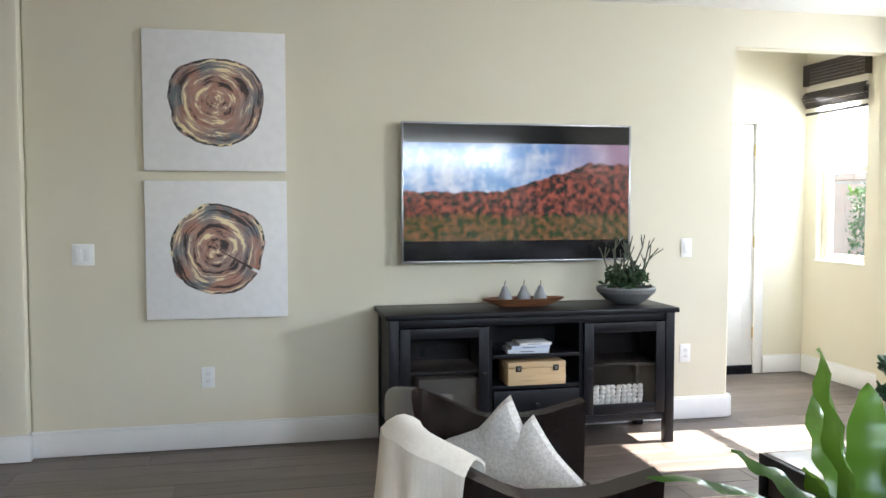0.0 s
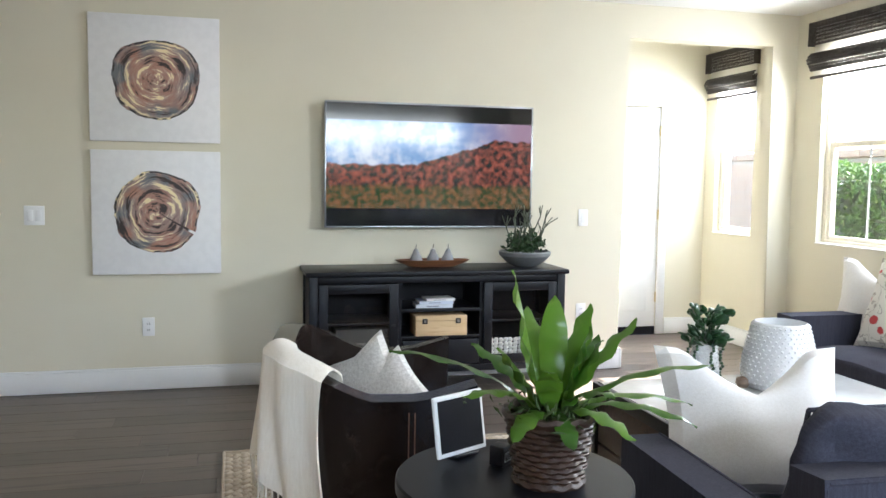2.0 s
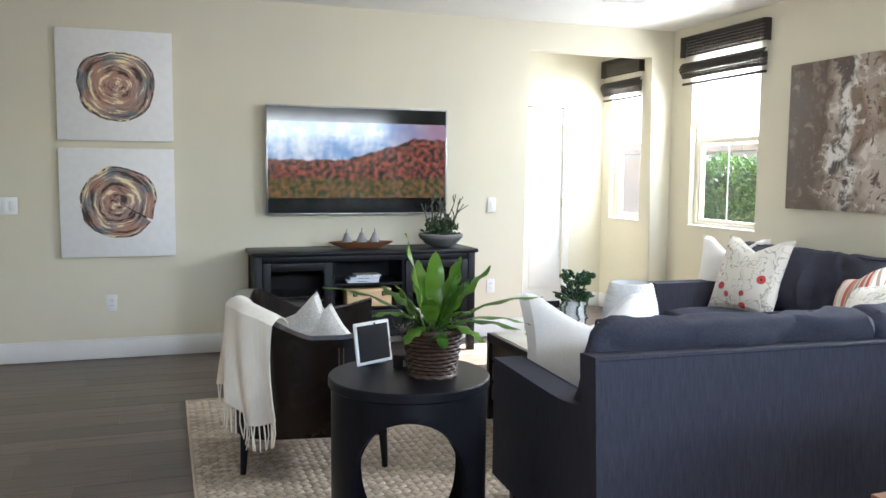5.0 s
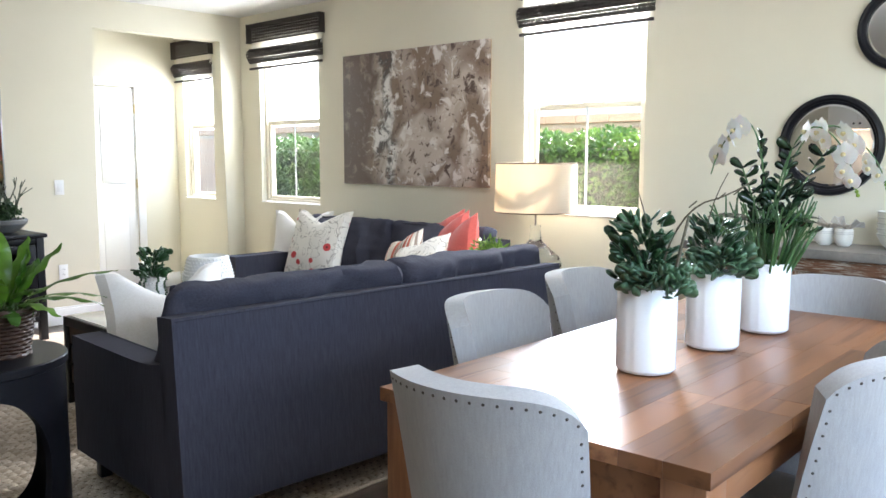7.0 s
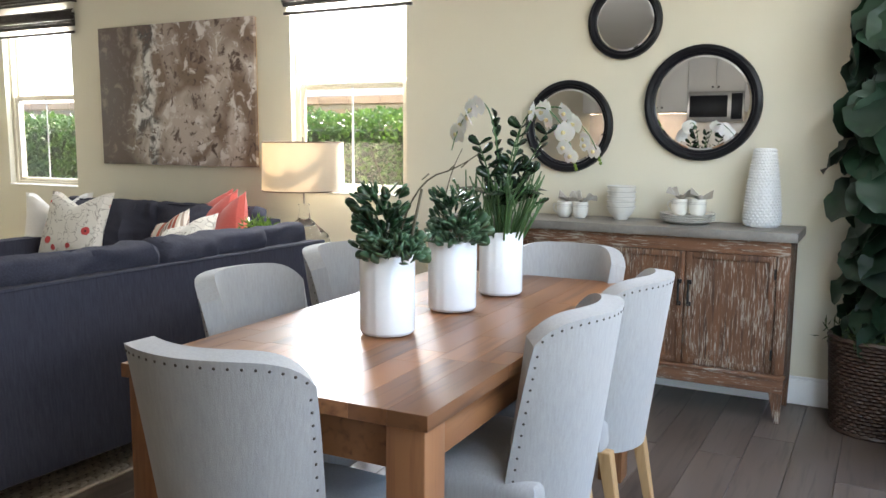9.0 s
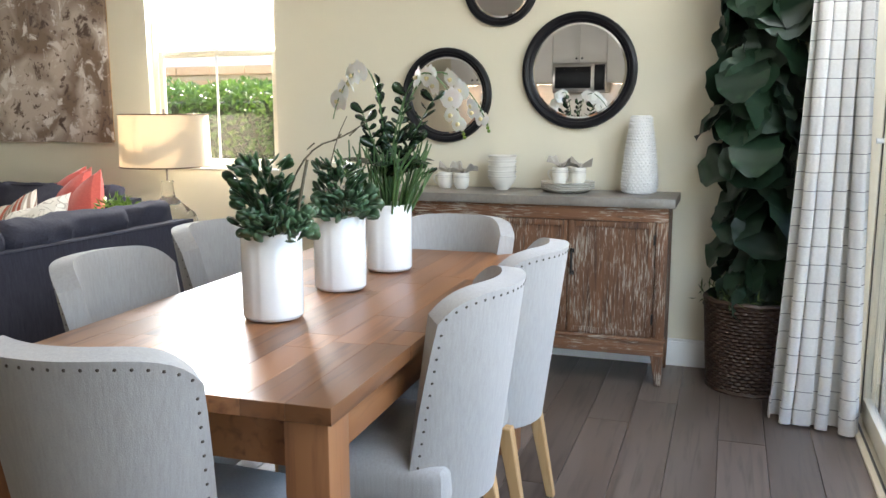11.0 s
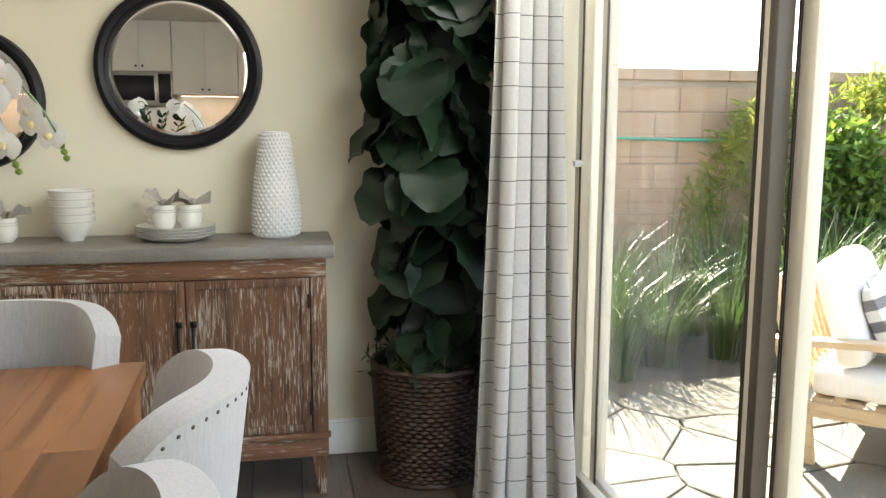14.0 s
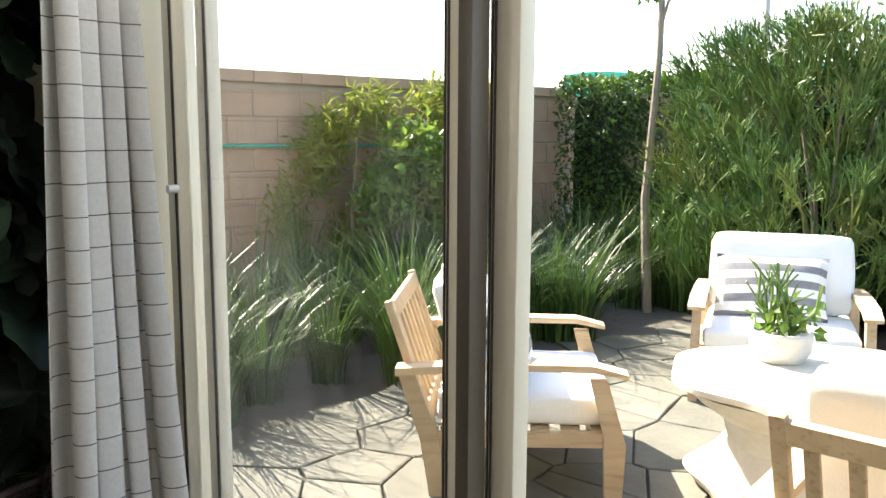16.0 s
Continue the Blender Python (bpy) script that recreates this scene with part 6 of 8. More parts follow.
plate("light_switch", "white double rocker light switch on the wall", pose(-0.28, YN - 0.001, 1.125), "switch", 2)
plate("light_switch", "white single rocker light switch by the hall opening", pose(3.365, YN - 0.001, 1.12), "switch", 1)
plate("wall_outlet", "white double socket low on the television wall", pose(0.376, YN - 0.001, 0.412), "outlet")
plate("wall_outlet", "white double socket low beside the console", pose(3.365, YN - 0.001, 0.435), "outlet")
plate("wall_outlet", "white double socket behind the fig tree", pose(XE - 0.001, -3.51, 0.486, 0, 0, -90), "outlet")
plate("wall_outlet", "white double socket on the partition wall", pose(-0.599, 2.06, 0.43, 0, 0, 90), "outlet")
tm = thing("thermostat", "white thermostat in a clear plastic guard on the wall", "thermostat", pose(-0.599, 2.10, 1.545, 0, 0, 90))
part("body", box(-0.05, -0.02, -0.05, 0.05, 0, 0.05, 0.006), TRIM, tm)
part("display", box(-0.02, -0.0225, 0.0, 0.02, -0.0202, 0.03), plain("lcd", (0.12, 0.14, 0.12), (0.16, 0.18, 0.15), 0.2), tm)
part("clear_guard", box(-0.085, -0.05, -0.08, 0.085, -0.047, 0.08, 0.001), GLASS, tm, "clear plastic guard")
for sx in (-0.085, 0.082):
    part("guard_side", box(sx, -0.0469, -0.08, sx + 0.003, -0.001, 0.08), GLASS, tm)

vt = thing("ceiling_vent", "white slotted air vent in the ceiling", "vent", pose(4.0, 2.38, H - 0.001))
bm = bmesh.new()
for q in ((-0.16, -0.08, -0.14, 0.08), (0.14, -0.08, 0.16, 0.08), (-0.14, -0.08, 0.14, -0.06), (-0.14, 0.06, 0.14, 0.08)):
    box(q[0], q[1], -0.01, q[2], q[3], 0, 0.002, bm)
part("frame", bm, TRIM, vt)
part("backing", box(-0.14, -0.06, -0.003, 0.14, 0.06, -0.001), FRAMEDARK, vt)
for i in range(7):
    part("slat", box(-0.14, -0.054 + i * 0.016, -0.008, 0.14, -0.046 + i * 0.016, -0.0035), TRIM, vt)


# ---- kitchen behind the camera, seen in the mirrors
def kitchen():
    CAB = plain("cabinet_paint", (0.72, 0.70, 0.66), (0.77, 0.75, 0.71), 0.4, 3, 60, 0.03)
    STEEL = plain("steel", (0.45, 0.44, 0.42), (0.55, 0.54, 0.52), 0.3, 4, 90, 0.03, metal=1.0, stretch=(1, 0.1, 1))
    y = -4.05
    i = 0
    mw0, mw1 = -1.72, -0.94
    units = [(-4.05, -3.30), (-3.30, -2.52), (-2.52, -1.72), (-0.94, -0.16), (-0.16, 0.62)]
    for a, b in units + [(mw0, mw1)]:
        z0 = 2.04 if (a, b) == (mw0, mw1) else 1.76
        t = thing("wall_cabinet", "white painted kitchen wall cabinet with two doors", "cabinet", None, "kitchen wall cabinets")
        part("body", box(XW + 0.002, a + 0.002, z0, XW + 0.36, b - 0.002, H - 0.004), CAB, t)
        mid = (a + b) / 2
        for c, d, kx in ((a + 0.004, mid - 0.002, mid - 0.04), (mid + 0.002, b - 0.004, mid + 0.04)):
            dr = part("door", box(XW + 0.361, c, z0 + 0.004, XW + 0.38, d, H - 0.008, 0.003), CAB, t)
            k = lathe([(0, 0), (0.006, 0), (0.006, 0.012), (0.015, 0.02), (0, 0.028)], 12)
            part("knob", k, BLACKM, dr, "", pose(XW + 0.38, kx, z0 + 0.06, 0, 90, 0))
        if (a, b) != (mw0, mw1):
            u = thing("base_cabinet", "white painted kitchen base cabinet", "cabinet", None, "kitchen base cabinets")
            part("body", box(XW + 0.002, a + 0.002, 0.1, XW + 0.6, b - 0.002, 0.879), CAB, u)
            part("door", box(XW + 0.601, a + 0.006, 0.11, XW + 0.62, b - 0.006, 0.87, 0.003), CAB, u)
            part("plinth", box(XW + 0.002, a + 0.002, 0.001, XW + 0.54, b - 0.002, 0.099), CAB, u)
    st = thing("range_cooker", "stainless steel kitchen range under the microwave", "cooker")
    part("body", box(XW + 0.002, mw0 + 0.004, 0.001, XW + 0.63, mw1 - 0.004, 0.93, 0.004), STEEL, st)
    part("oven_window", box(XW + 0.631, mw0 + 0.1, 0.35, XW + 0.638, mw1 - 0.1, 0.65, 0.002), BLACKP, st)
    solid("worktop", box(XW + 0.002, -4.05, 0.88, XW + 0.64, mw0 + 0.002, 0.92, 0.004), plain("grey_quartz", (0.42, 0.41, 0.40), (0.5, 0.49, 0.48), 0.25), "grey quartz kitchen worktop", "worktop")
    solid("worktop", box(XW + 0.002, mw1 - 0.002, 0.88, XW + 0.64, 0.62, 0.92, 0.004), plain("grey_quartz_b", (0.42, 0.41, 0.40), (0.5, 0.49, 0.48), 0.25), "grey quartz kitchen worktop beside the range", "worktop")
    solid("backsplash", box(XW + 0.001, -4.05, 0.935, XW + 0.012, 0.62, 1.755), plain("pale_tile", (0.6, 0.57, 0.52), (0.68, 0.65, 0.6), 0.25, 6, 30, 0.1), "pale tiled kitchen backsplash", "backsplash", kind="structure")
    m = thing("microwave", "stainless steel over-range microwave with a dark door", "microwave")
    part("body", box(XW + 0.002, mw0 + 0.004, 1.62, XW + 0.39, mw1 - 0.004, 2.035, 0.005), STEEL, m)
    part("door_glass", box(XW + 0.391, mw0 + 0.22, 1.68, XW + 0.399, mw1 - 0.04, 1.985, 0.003), BLACKP, m)
    part("control_panel", box(XW + 0.391, mw0 + 0.02, 1.65, XW + 0.397, mw0 + 0.17, 2.01, 0.002), BLACKP, m)
    part("handle", tube([(XW + 0.42, mw0 + 0.195, 1.67), (XW + 0.42, mw0 + 0.195, 1.99)], 0.009, 8), STEEL, m)
    for a, b in ((-4.0, -1.8), (-0.9, 0.55)):
        lt = bpy.data.lights.new("under_cabinet_light", 'AREA')
        lt.shape, lt.size, lt.size_y, lt.energy, lt.color = 'RECTANGLE', 0.05, b - a, 1.2, (1.0, 0.72, 0.5)
        new("under_cabinet_light", lt).matrix_world = pose(XW + 0.25, (a + b) / 2, 1.74)
    JAR = plain("dark_jar", (0.1, 0.09, 0.08), (0.16, 0.14, 0.12), 0.3)
    for k, (jy, r, h) in enumerate(((-2.2, 0.06, 0.16), (-2.02, 0.05, 0.11), (-0.7, 0.07, 0.26), (-2.75, 0.06, 0.2))):
        j = thing("canister", "dark lidded kitchen canister on the worktop", "canister", pose(XW + 0.25, jy, 0.921), "kitchen canisters")
        part("jar", lathe([(0, 0), (r, 0), (r, h), (r * 0.9, h + 0.01), (0, h + 0.01)], 20), JAR, j)
        part("lid", lathe([(0, h + 0.0105), (r * 0.92, h + 0.0105), (r * 0.92, h + 0.025), (0.012, h + 0.03), (0.014, h + 0.05), (0, h + 0.052)], 20), JAR, j)


kitchen()


# ---- small things, living room
def leaf_strip(bm, base, d0, length, width, droop, wavy=0.0, n=9, fold=0.25, side=None, tip=0.75, seed=0.0):
    """One strap leaf: rises along d0 and droops, folded along its midrib, its edge waved."""
    d0 = Vector(d0).normalized()
    h = Vector((d0.x, d0.y, 0))
    h = h.normalized() if h.length > 1e-4 else Vector((1, 0, 0))
    s = side or Vector((-h.y, h.x, 0))
    p = Vector(base)
    d = d0.copy()
    rows = []
    for i in range(n + 1):
        q = i / n
        w = width * (math.sin(math.pi * min(1, (q * 0.92 + 0.06)) ** tip) ** 0.8 if q < 1 else 0.02)
        up = s.cross(d).normalized()
        wv = wavy * width * math.sin(q * 26 + seed)
        wv2 = wavy * width * math.sin(q * 23 + 2 + seed)
        rows.append([bm.verts.new(p + s * w + up * (w * fold + wv)), bm.verts.new(p), bm.verts.new(p - s * w + up * (w * fold + wv2))])
        p = p + d * (length / n)
        d = (d + Vector((0, 0, -droop / n)) + h * (0.25 * droop / n)).normalized()
    for a, b in zip(rows, rows[1:]):
        for k in (0, 1):
            bm.faces.new((a[k], a[k + 1], b[k + 1], b[k]))


def big_leaf_mat(name, c1, c2, vein, rough=0.35, glow=0.2):
    m, t, b = nodes_of(name)
    info = t.nodes.new("ShaderNodeObjectInfo")
    nz = add(t, "ShaderNodeTexNoise", Scale=14.0, Detail=4.0)
    t.links.new(coords(t), nz.inputs[0])
    c = mixc(t, info.outputs["Random"], c1, c2)
    c = mixc(t, ramp(t, nz.outputs[0], 0.55, 0.8), c, vein)
    t.links.new(c, b.inputs["Base Color"])
    b.inputs["Roughness"].default_value = rough
    bp = add(t, "ShaderNodeBump", Strength=0.3, Distance=0.003)
    t.links.new(nz.outputs[0], bp.inputs["Height"])
    t.links.new(bp.outputs[0], b.inputs["Normal"])
    tr = t.nodes.new("ShaderNodeBsdfTranslucent")
    t.links.new(c, tr.inputs[0])
    mx = t.nodes.new("ShaderNodeMixShader")
    mx.inputs[0].default_value = glow
    t.links.new(b.outputs[0], mx.inputs[1])
    t.links.new(tr.outputs[0], mx.inputs[2])
    t.links.new(mx.outputs[0], t.nodes["Material Output"].inputs[0])
    return m


WICKER = plain("dark_wicker", (0.026, 0.012, 0.007), (0.060, 0.030, 0.018), 0.45, 20, 120, 0.4)
SOILM = plain("potting_soil", (0.02, 0.016, 0.012), (0.04, 0.03, 0.022), 0.95, 30, 120, 0.6)
MOSS = leaf_mat("moss", (0.03, 0.06, 0.015), (0.06, 0.09, 0.02), (0.08, 0.09, 0.03), 0.8, 0.1)


def wicker(parent, r0, r1, h, rows, stakes, name="basket"):
    """A woven basket wall: strands pass in and out of upright stakes, row over row."""
    bm = bmesh.new()
    seg = stakes * 4
    th = h / rows
    for k in range(rows):
        z = th * (k + 0.5)
        r = r0 + (r1 - r0) * z / h
        pts = []
        for i in range(seg + 1):
            a = 2 * math.pi * i / seg
            rr = r + 0.0042 * math.sin(a * stakes / 1.0 + (math.pi if k % 2 else 0)) * (1.0 if r0 < 0.15 else 1.6)
            pts.append((rr * math.cos(a), rr * math.sin(a), z + 0.0015 * math.sin(3 * a + k)))
        tube(pts, th * 0.56, 5, bm)
    part(name, bm, WICKER, parent, "", None, 60)
    for zz, rr in ((h, r1), (th * 0.4, r0)):
        rim = [((rr + 0.004) * math.cos(2 * math.pi * i / 48), (rr + 0.004) * math.sin(2 * math.pi * i / 48), zz + 0.003 * math.sin(i * 1.7)) for i in range(49)]
        part("rim", tube(rim, th * 0.8, 6), WICKER, parent)
    part("liner", lathe([(0, 0.004), (r0 - 0.008, 0.004), (r1 - 0.012, h - 0.025), (0, h - 0.02)], 32), SOILM, parent)


def fern():
    rng = random.Random(5)
    t = thing("potted_plant", "bird's nest fern in a dark wicker basket on the side table", "plant", pose(1.612, -0.405, 0.6875))
    wicker(t, 0.072, 0.098, 0.158, 12, 14)
    FERN = big_leaf_mat("fern_green", (0.045, 0.125, 0.014), (0.125, 0.25, 0.026), (0.20, 0.32, 0.05), 0.28, 0.3)
    spec = [(165, 0.16, 0.34, 0.036, 0.25), (60, 0.10, 0.27, 0.034, 0.3), (20, 0.30, 0.27, 0.034, 0.4), (-40, 0.22, 0.22, 0.034, 0.4), (-5, 0.50, 0.29, 0.032, 0.6),
            (-12, 0.95, 0.40, 0.020, 0.75), (8, 1.15, 0.36, 0.020, 0.9), (-30, 1.05, 0.32, 0.024, 1.1), (172, 0.80, 0.40, 0.022, 0.75), (200, 0.75, 0.26, 0.026, 1.1),
            (30, 0.60, 0.26, 0.030, 0.8), (100, 0.35, 0.26, 0.034, 0.5), (130, 0.6, 0.25, 0.03, 0.9), (250, 0.45, 0.20, 0.030, 0.9), (290, 0.60, 0.21, 0.030, 1.2),
            (225, 0.95, 0.20, 0.026, 1.5), (310, 0.95, 0.22, 0.026, 1.5), (270, 1.05, 0.17, 0.024, 1.6), (60, 0.9, 0.24, 0.028, 1.2), (340, 0.35, 0.20, 0.032, 0.5), (180, 0.40, 0.20, 0.032, 0.6)]
    for k, (a, tilt, L, w, dr) in enumerate(spec):
        a = math.radians(a + rng.uniform(-8, 8))
        d = (math.cos(a) * math.sin(tilt), math.sin(a) * math.sin(tilt), math.cos(tilt))
        bm = bmesh.new()
        leaf_strip(bm, (0.02 * math.cos(a), 0.02 * math.sin(a), 0.155), d, L, w, dr, 0.2, 18, 0.3, None, 1.35, k)
        part("leaf", bm, FERN, t, "", None, 60)
    o = new("moss", leaves_mesh("moss", [(rng.gauss(0, 0.05), rng.gauss(0, 0.05), 0.158 + rng.uniform(0, 0.02)) for _ in range(260)], 0.03, 0.12, MOSS, rng))
    o.parent = t
    o["kind"] = "stuff"


fern()

tb = thing("tablet", "white framed tablet leaning on a stand on the side table", "tablet", pose(1.462, -0.200, 0.692, -9, 0, 28))
part("frame", box(-0.084, -0.005, 0, 0.084, 0.005, 0.152, 0.005, None, 3), TRIM, tb)
part("screen", box(-0.072, -0.0065, 0.012, 0.072, -0.0045, 0.140), BLACKP, tb, "dark glossy screen")
part("stand", tube([(0, 0.005, 0.10), (0, 0.05, -0.013)], 0.005, 6), BLACKP, tb)
part("base", box(-0.04, -0.02, -0.004, 0.04, 0.06, 0.001, 0.002), BLACKP, tb)
tag = thing("security_box", "small black box with a barcode label on the side table", "box", pose(1.535, -0.285, 0.688, 0, 0, 40))
part("body", box(-0.022, -0.02, 0, 0.022, 0.02, 0.05, 0.004), BLACKP, tag)
part("label", box(-0.014, -0.0208, 0.012, 0.014, -0.0202, 0.034), TRIM, tag)
for i in range(7):
    part("bar", box(-0.012 + i * 0.0036, -0.0214, 0.014, -0.0102 + i * 0.0036, -0.0209, 0.032), BLACKP, tag)
solid("speaker", lathe([(0, 0), (0.035, 0), (0.036, 0.01), (0.033, 0.09), (0.022, 0.105), (0, 0.108)], 28), TRIM, "small rounded white speaker on the side table", "speaker", pose(1.715, -0.27, 0.6875))

# on the console
tr = lathe([(0, 0.004), (0.6, 0.004), (0.9, 0.035), (1.0, 0.05), (0.97, 0.052), (0.85, 0.038), (0.55, 0.014), (0, 0.014)], 40)
bmesh.ops.scale(tr, vec=(0.255, 0.085, 1.0), verts=tr.verts)
solid("wooden_tray", tr, wood("tray_wood", (0.17, 0.07, 0.03), (0.24, 0.1, 0.045), (0.1, 0.04, 0.02), 0, 0.45, 0), "long oval brown wooden tray on the console", "tray", pose(2.19, 3.16, 0.800))
PEAR = plain("grey_concrete", (0.24, 0.24, 0.25), (0.32, 0.32, 0.33), 0.8, 14, 120, 0.3)
for px, py, a in ((2.08, 3.16, 0), (2.195, 3.17, 40), (2.29, 3.155, 90)):
    p = thing("pear_ornament", "grey concrete pear ornament standing in the tray", "ornament", pose(px, py, 0.813, 2, -3, a), "concrete pears")
    part("body", lathe([(0, 0), (0.022, 0.001), (0.038, 0.014), (0.042, 0.032), (0.037, 0.055), (0.024, 0.078), (0.017, 0.098), (0.012, 0.108), (0, 0.112)], 28), PEAR, p)
    part("stem", tube([(0, 0, 0.108), (0.002, 0, 0.125), (0.006, 0, 0.14)], 0.0025, 6), BLACKP, p)
st = bmesh.new()
for i in range(26):
    k = bmesh.new()
    bmesh.ops.create_icosphere(k, subdivisions=1, radius=random.uniform(0.006, 0.01))
    join(st, k, pose(2.185 + random.uniform(-0.13, 0.14), 3.16 + random.uniform(-0.04, 0.03), 0.82))
tagged(solid("white_pebbles", st, CERAMIC, "small white pebbles scattered in the wooden tray", "pebbles"), kind="stuff")


def bowl_plant():
    rng = random.Random(3)
    t = thing("potted_plant", "succulents and bare twigs in a grey bowl on the console", "plant", pose(2.83, 3.14, 0.8005))
    part("bowl", lathe([(0, 0), (0.07, 0), (0.12, 0.025), (0.172, 0.075), (0.178, 0.098), (0.17, 0.106), (0.155, 0.105), (0.15, 0.085), (0, 0.08)], 44), plain("grey_stoneware", (0.13, 0.135, 0.14), (0.2, 0.205, 0.21), 0.55, 6, 60, 0.15), t)
    o = new("foliage", leaves_mesh("foliage", blob_spots(900, (0, 0, 0.15), (0.16, 0.14, 0.10), rng, 0.2), 0.032, 0.3, leaf_mat("dark_succulent", (0.02, 0.05, 0.018), (0.05, 0.095, 0.035), (0.08, 0.13, 0.05), 0.4, 0.1), rng, 0.6))
    o.parent = t
    o["kind"] = "stuff"
    tw = bmesh.new()
    for i in range(15):
        a = rng.uniform(0, 6.28)
        p = Vector((0.09 * math.cos(a), 0.07 * math.sin(a), 0.14))
        q = p + Vector((rng.gauss(0.02, 0.04), rng.gauss(0, 0.03), rng.uniform(0.1, 0.2)))
        tube([p, q], 0.0045, 5, tw)
        for _ in range(3):
            tube([q, q + Vector((rng.gauss(0, 0.035), rng.gauss(0, 0.03), rng.uniform(0.03, 0.09)))], 0.0032, 5, tw)
    part("twig_spray", tw, plain("green_grey_twig", (0.05, 0.065, 0.04), (0.09, 0.1, 0.06), 0.6), t)


bowl_plant()
for k, (w, d, h, z, c, dx) in enumerate(((0.24, 0.17, 0.022, 0.5555, (0.62, 0.66, 0.72), 0.0), (0.225, 0.16, 0.02, 0.5780, (0.55, 0.6, 0.7), 0.012), (0.19, 0.15, 0.014, 0.5985, (0.78, 0.78, 0.77), 0.04))):
    b = thing("book", "pale covered book lying on the console shelf", "book", pose(2.165 + dx, 3.05, z, 0, 0, -4 + 3 * k), "books in the console")
    part("cover", box(-w / 2, -d / 2, 0, w / 2, d / 2, 0.002, 0.0006), plain("cover_cloth", c, tuple(x * 1.08 for x in c), 0.6), b)
    part("cover", box(-w / 2, -d / 2, h - 0.002, w / 2, d / 2, h, 0.0006), plain("cover_cloth", c, tuple(x * 1.08 for x in c), 0.6), b)
    part("spine", box(-w / 2, -d / 2 - 0.001, 0.0021, w / 2, -d / 2 + 0.001, h - 0.0021), plain("spine_cloth", c, tuple(x * 1.08 for x in c), 0.6), b)
    part("pages", box(-w / 2 + 0.004, -d / 2 + 0.0015, 0.0022, w / 2 - 0.004, d / 2 - 0.004, h - 0.0022), WHITECLOTH, b)
    part("title_bar", box(-0.05, -d / 2 - 0.0016, h * 0.35, 0.03, -d / 2 - 0.0011, h * 0.65), plain("title_ink", (0.2, 0.22, 0.28), (0.25, 0.27, 0.33), 0.6), b)
wb = thing("wooden_box", "pale pine box with dark metal latches on the console shelf", "box", pose(2.20, 3.03, 0.3805))
part("body", box(-0.17, -0.1, 0, 0.17, 0.1, 0.095, 0.002), wood("pine_box", (0.55, 0.38, 0.2), (0.64, 0.47, 0.27), (0.42, 0.27, 0.13), 0, 0.6, 0), wb)
part("lid", box(-0.17, -0.1, 0.0965, 0.17, 0.1, 0.13, 0.002), wood("pine_lid", (0.52, 0.36, 0.19), (0.62, 0.45, 0.26), (0.42, 0.27, 0.13), 0, 0.6, 0), wb)
for lx in (-0.11, 0.11):
    part("latch", box(lx - 0.017, -0.105, 0.078, lx + 0.017, -0.1005, 0.112, 0.002), BLACKM, wb, "dark metal latch")
    part("latch_hook", box(lx - 0.008, -0.108, 0.086, lx + 0.008, -0.1052, 0.104, 0.001), ZINC, wb)
kn = bmesh.new()
for i in range(11):
    for j in range(6):
        k = bmesh.new()
        bmesh.ops.create_uvsphere(k, u_segments=8, v_segments=5, radius=0.02)
        bmesh.ops.scale(k, vec=(1, 0.8, 0.8), verts=k.verts)
        join(kn, k, pose(-0.17 + i * 0.034, 0.0 + 0.006 * math.sin(i * 2 + j), 0.016 + j * 0.026, 0, 40 if i % 2 else -40, 0))
solid("knitted_basket", kn, WHITECLOTH, "cream chunky knitted basket behind the console glass", "basket", pose(2.70, 3.02, 0.1765))
mb = thing("metal_box", "dark grille box with steel corner plates behind the console glass", "box", pose(1.70, 3.08, 0.1765))
part("body", box(-0.17, -0.1, 0, 0.17, 0.1, 0.25, 0.004), plain("dark_rattan", (0.03, 0.028, 0.027), (0.06, 0.055, 0.05), 0.7, 60, 200, 0.6), mb)
for z in (0.03, 0.11):
    part("plate", box(-0.06, -0.105, z, 0.02, -0.1005, z + 0.055, 0.002), ZINC, mb, "steel latch plate")
    part("stud", lathe([(0, 0), (0.012, 0), (0.009, 0.006), (0, 0.008)], 12), BLACKM, mb, "", pose(-0.02, -0.105, z + 0.027, 90, 0, 0))


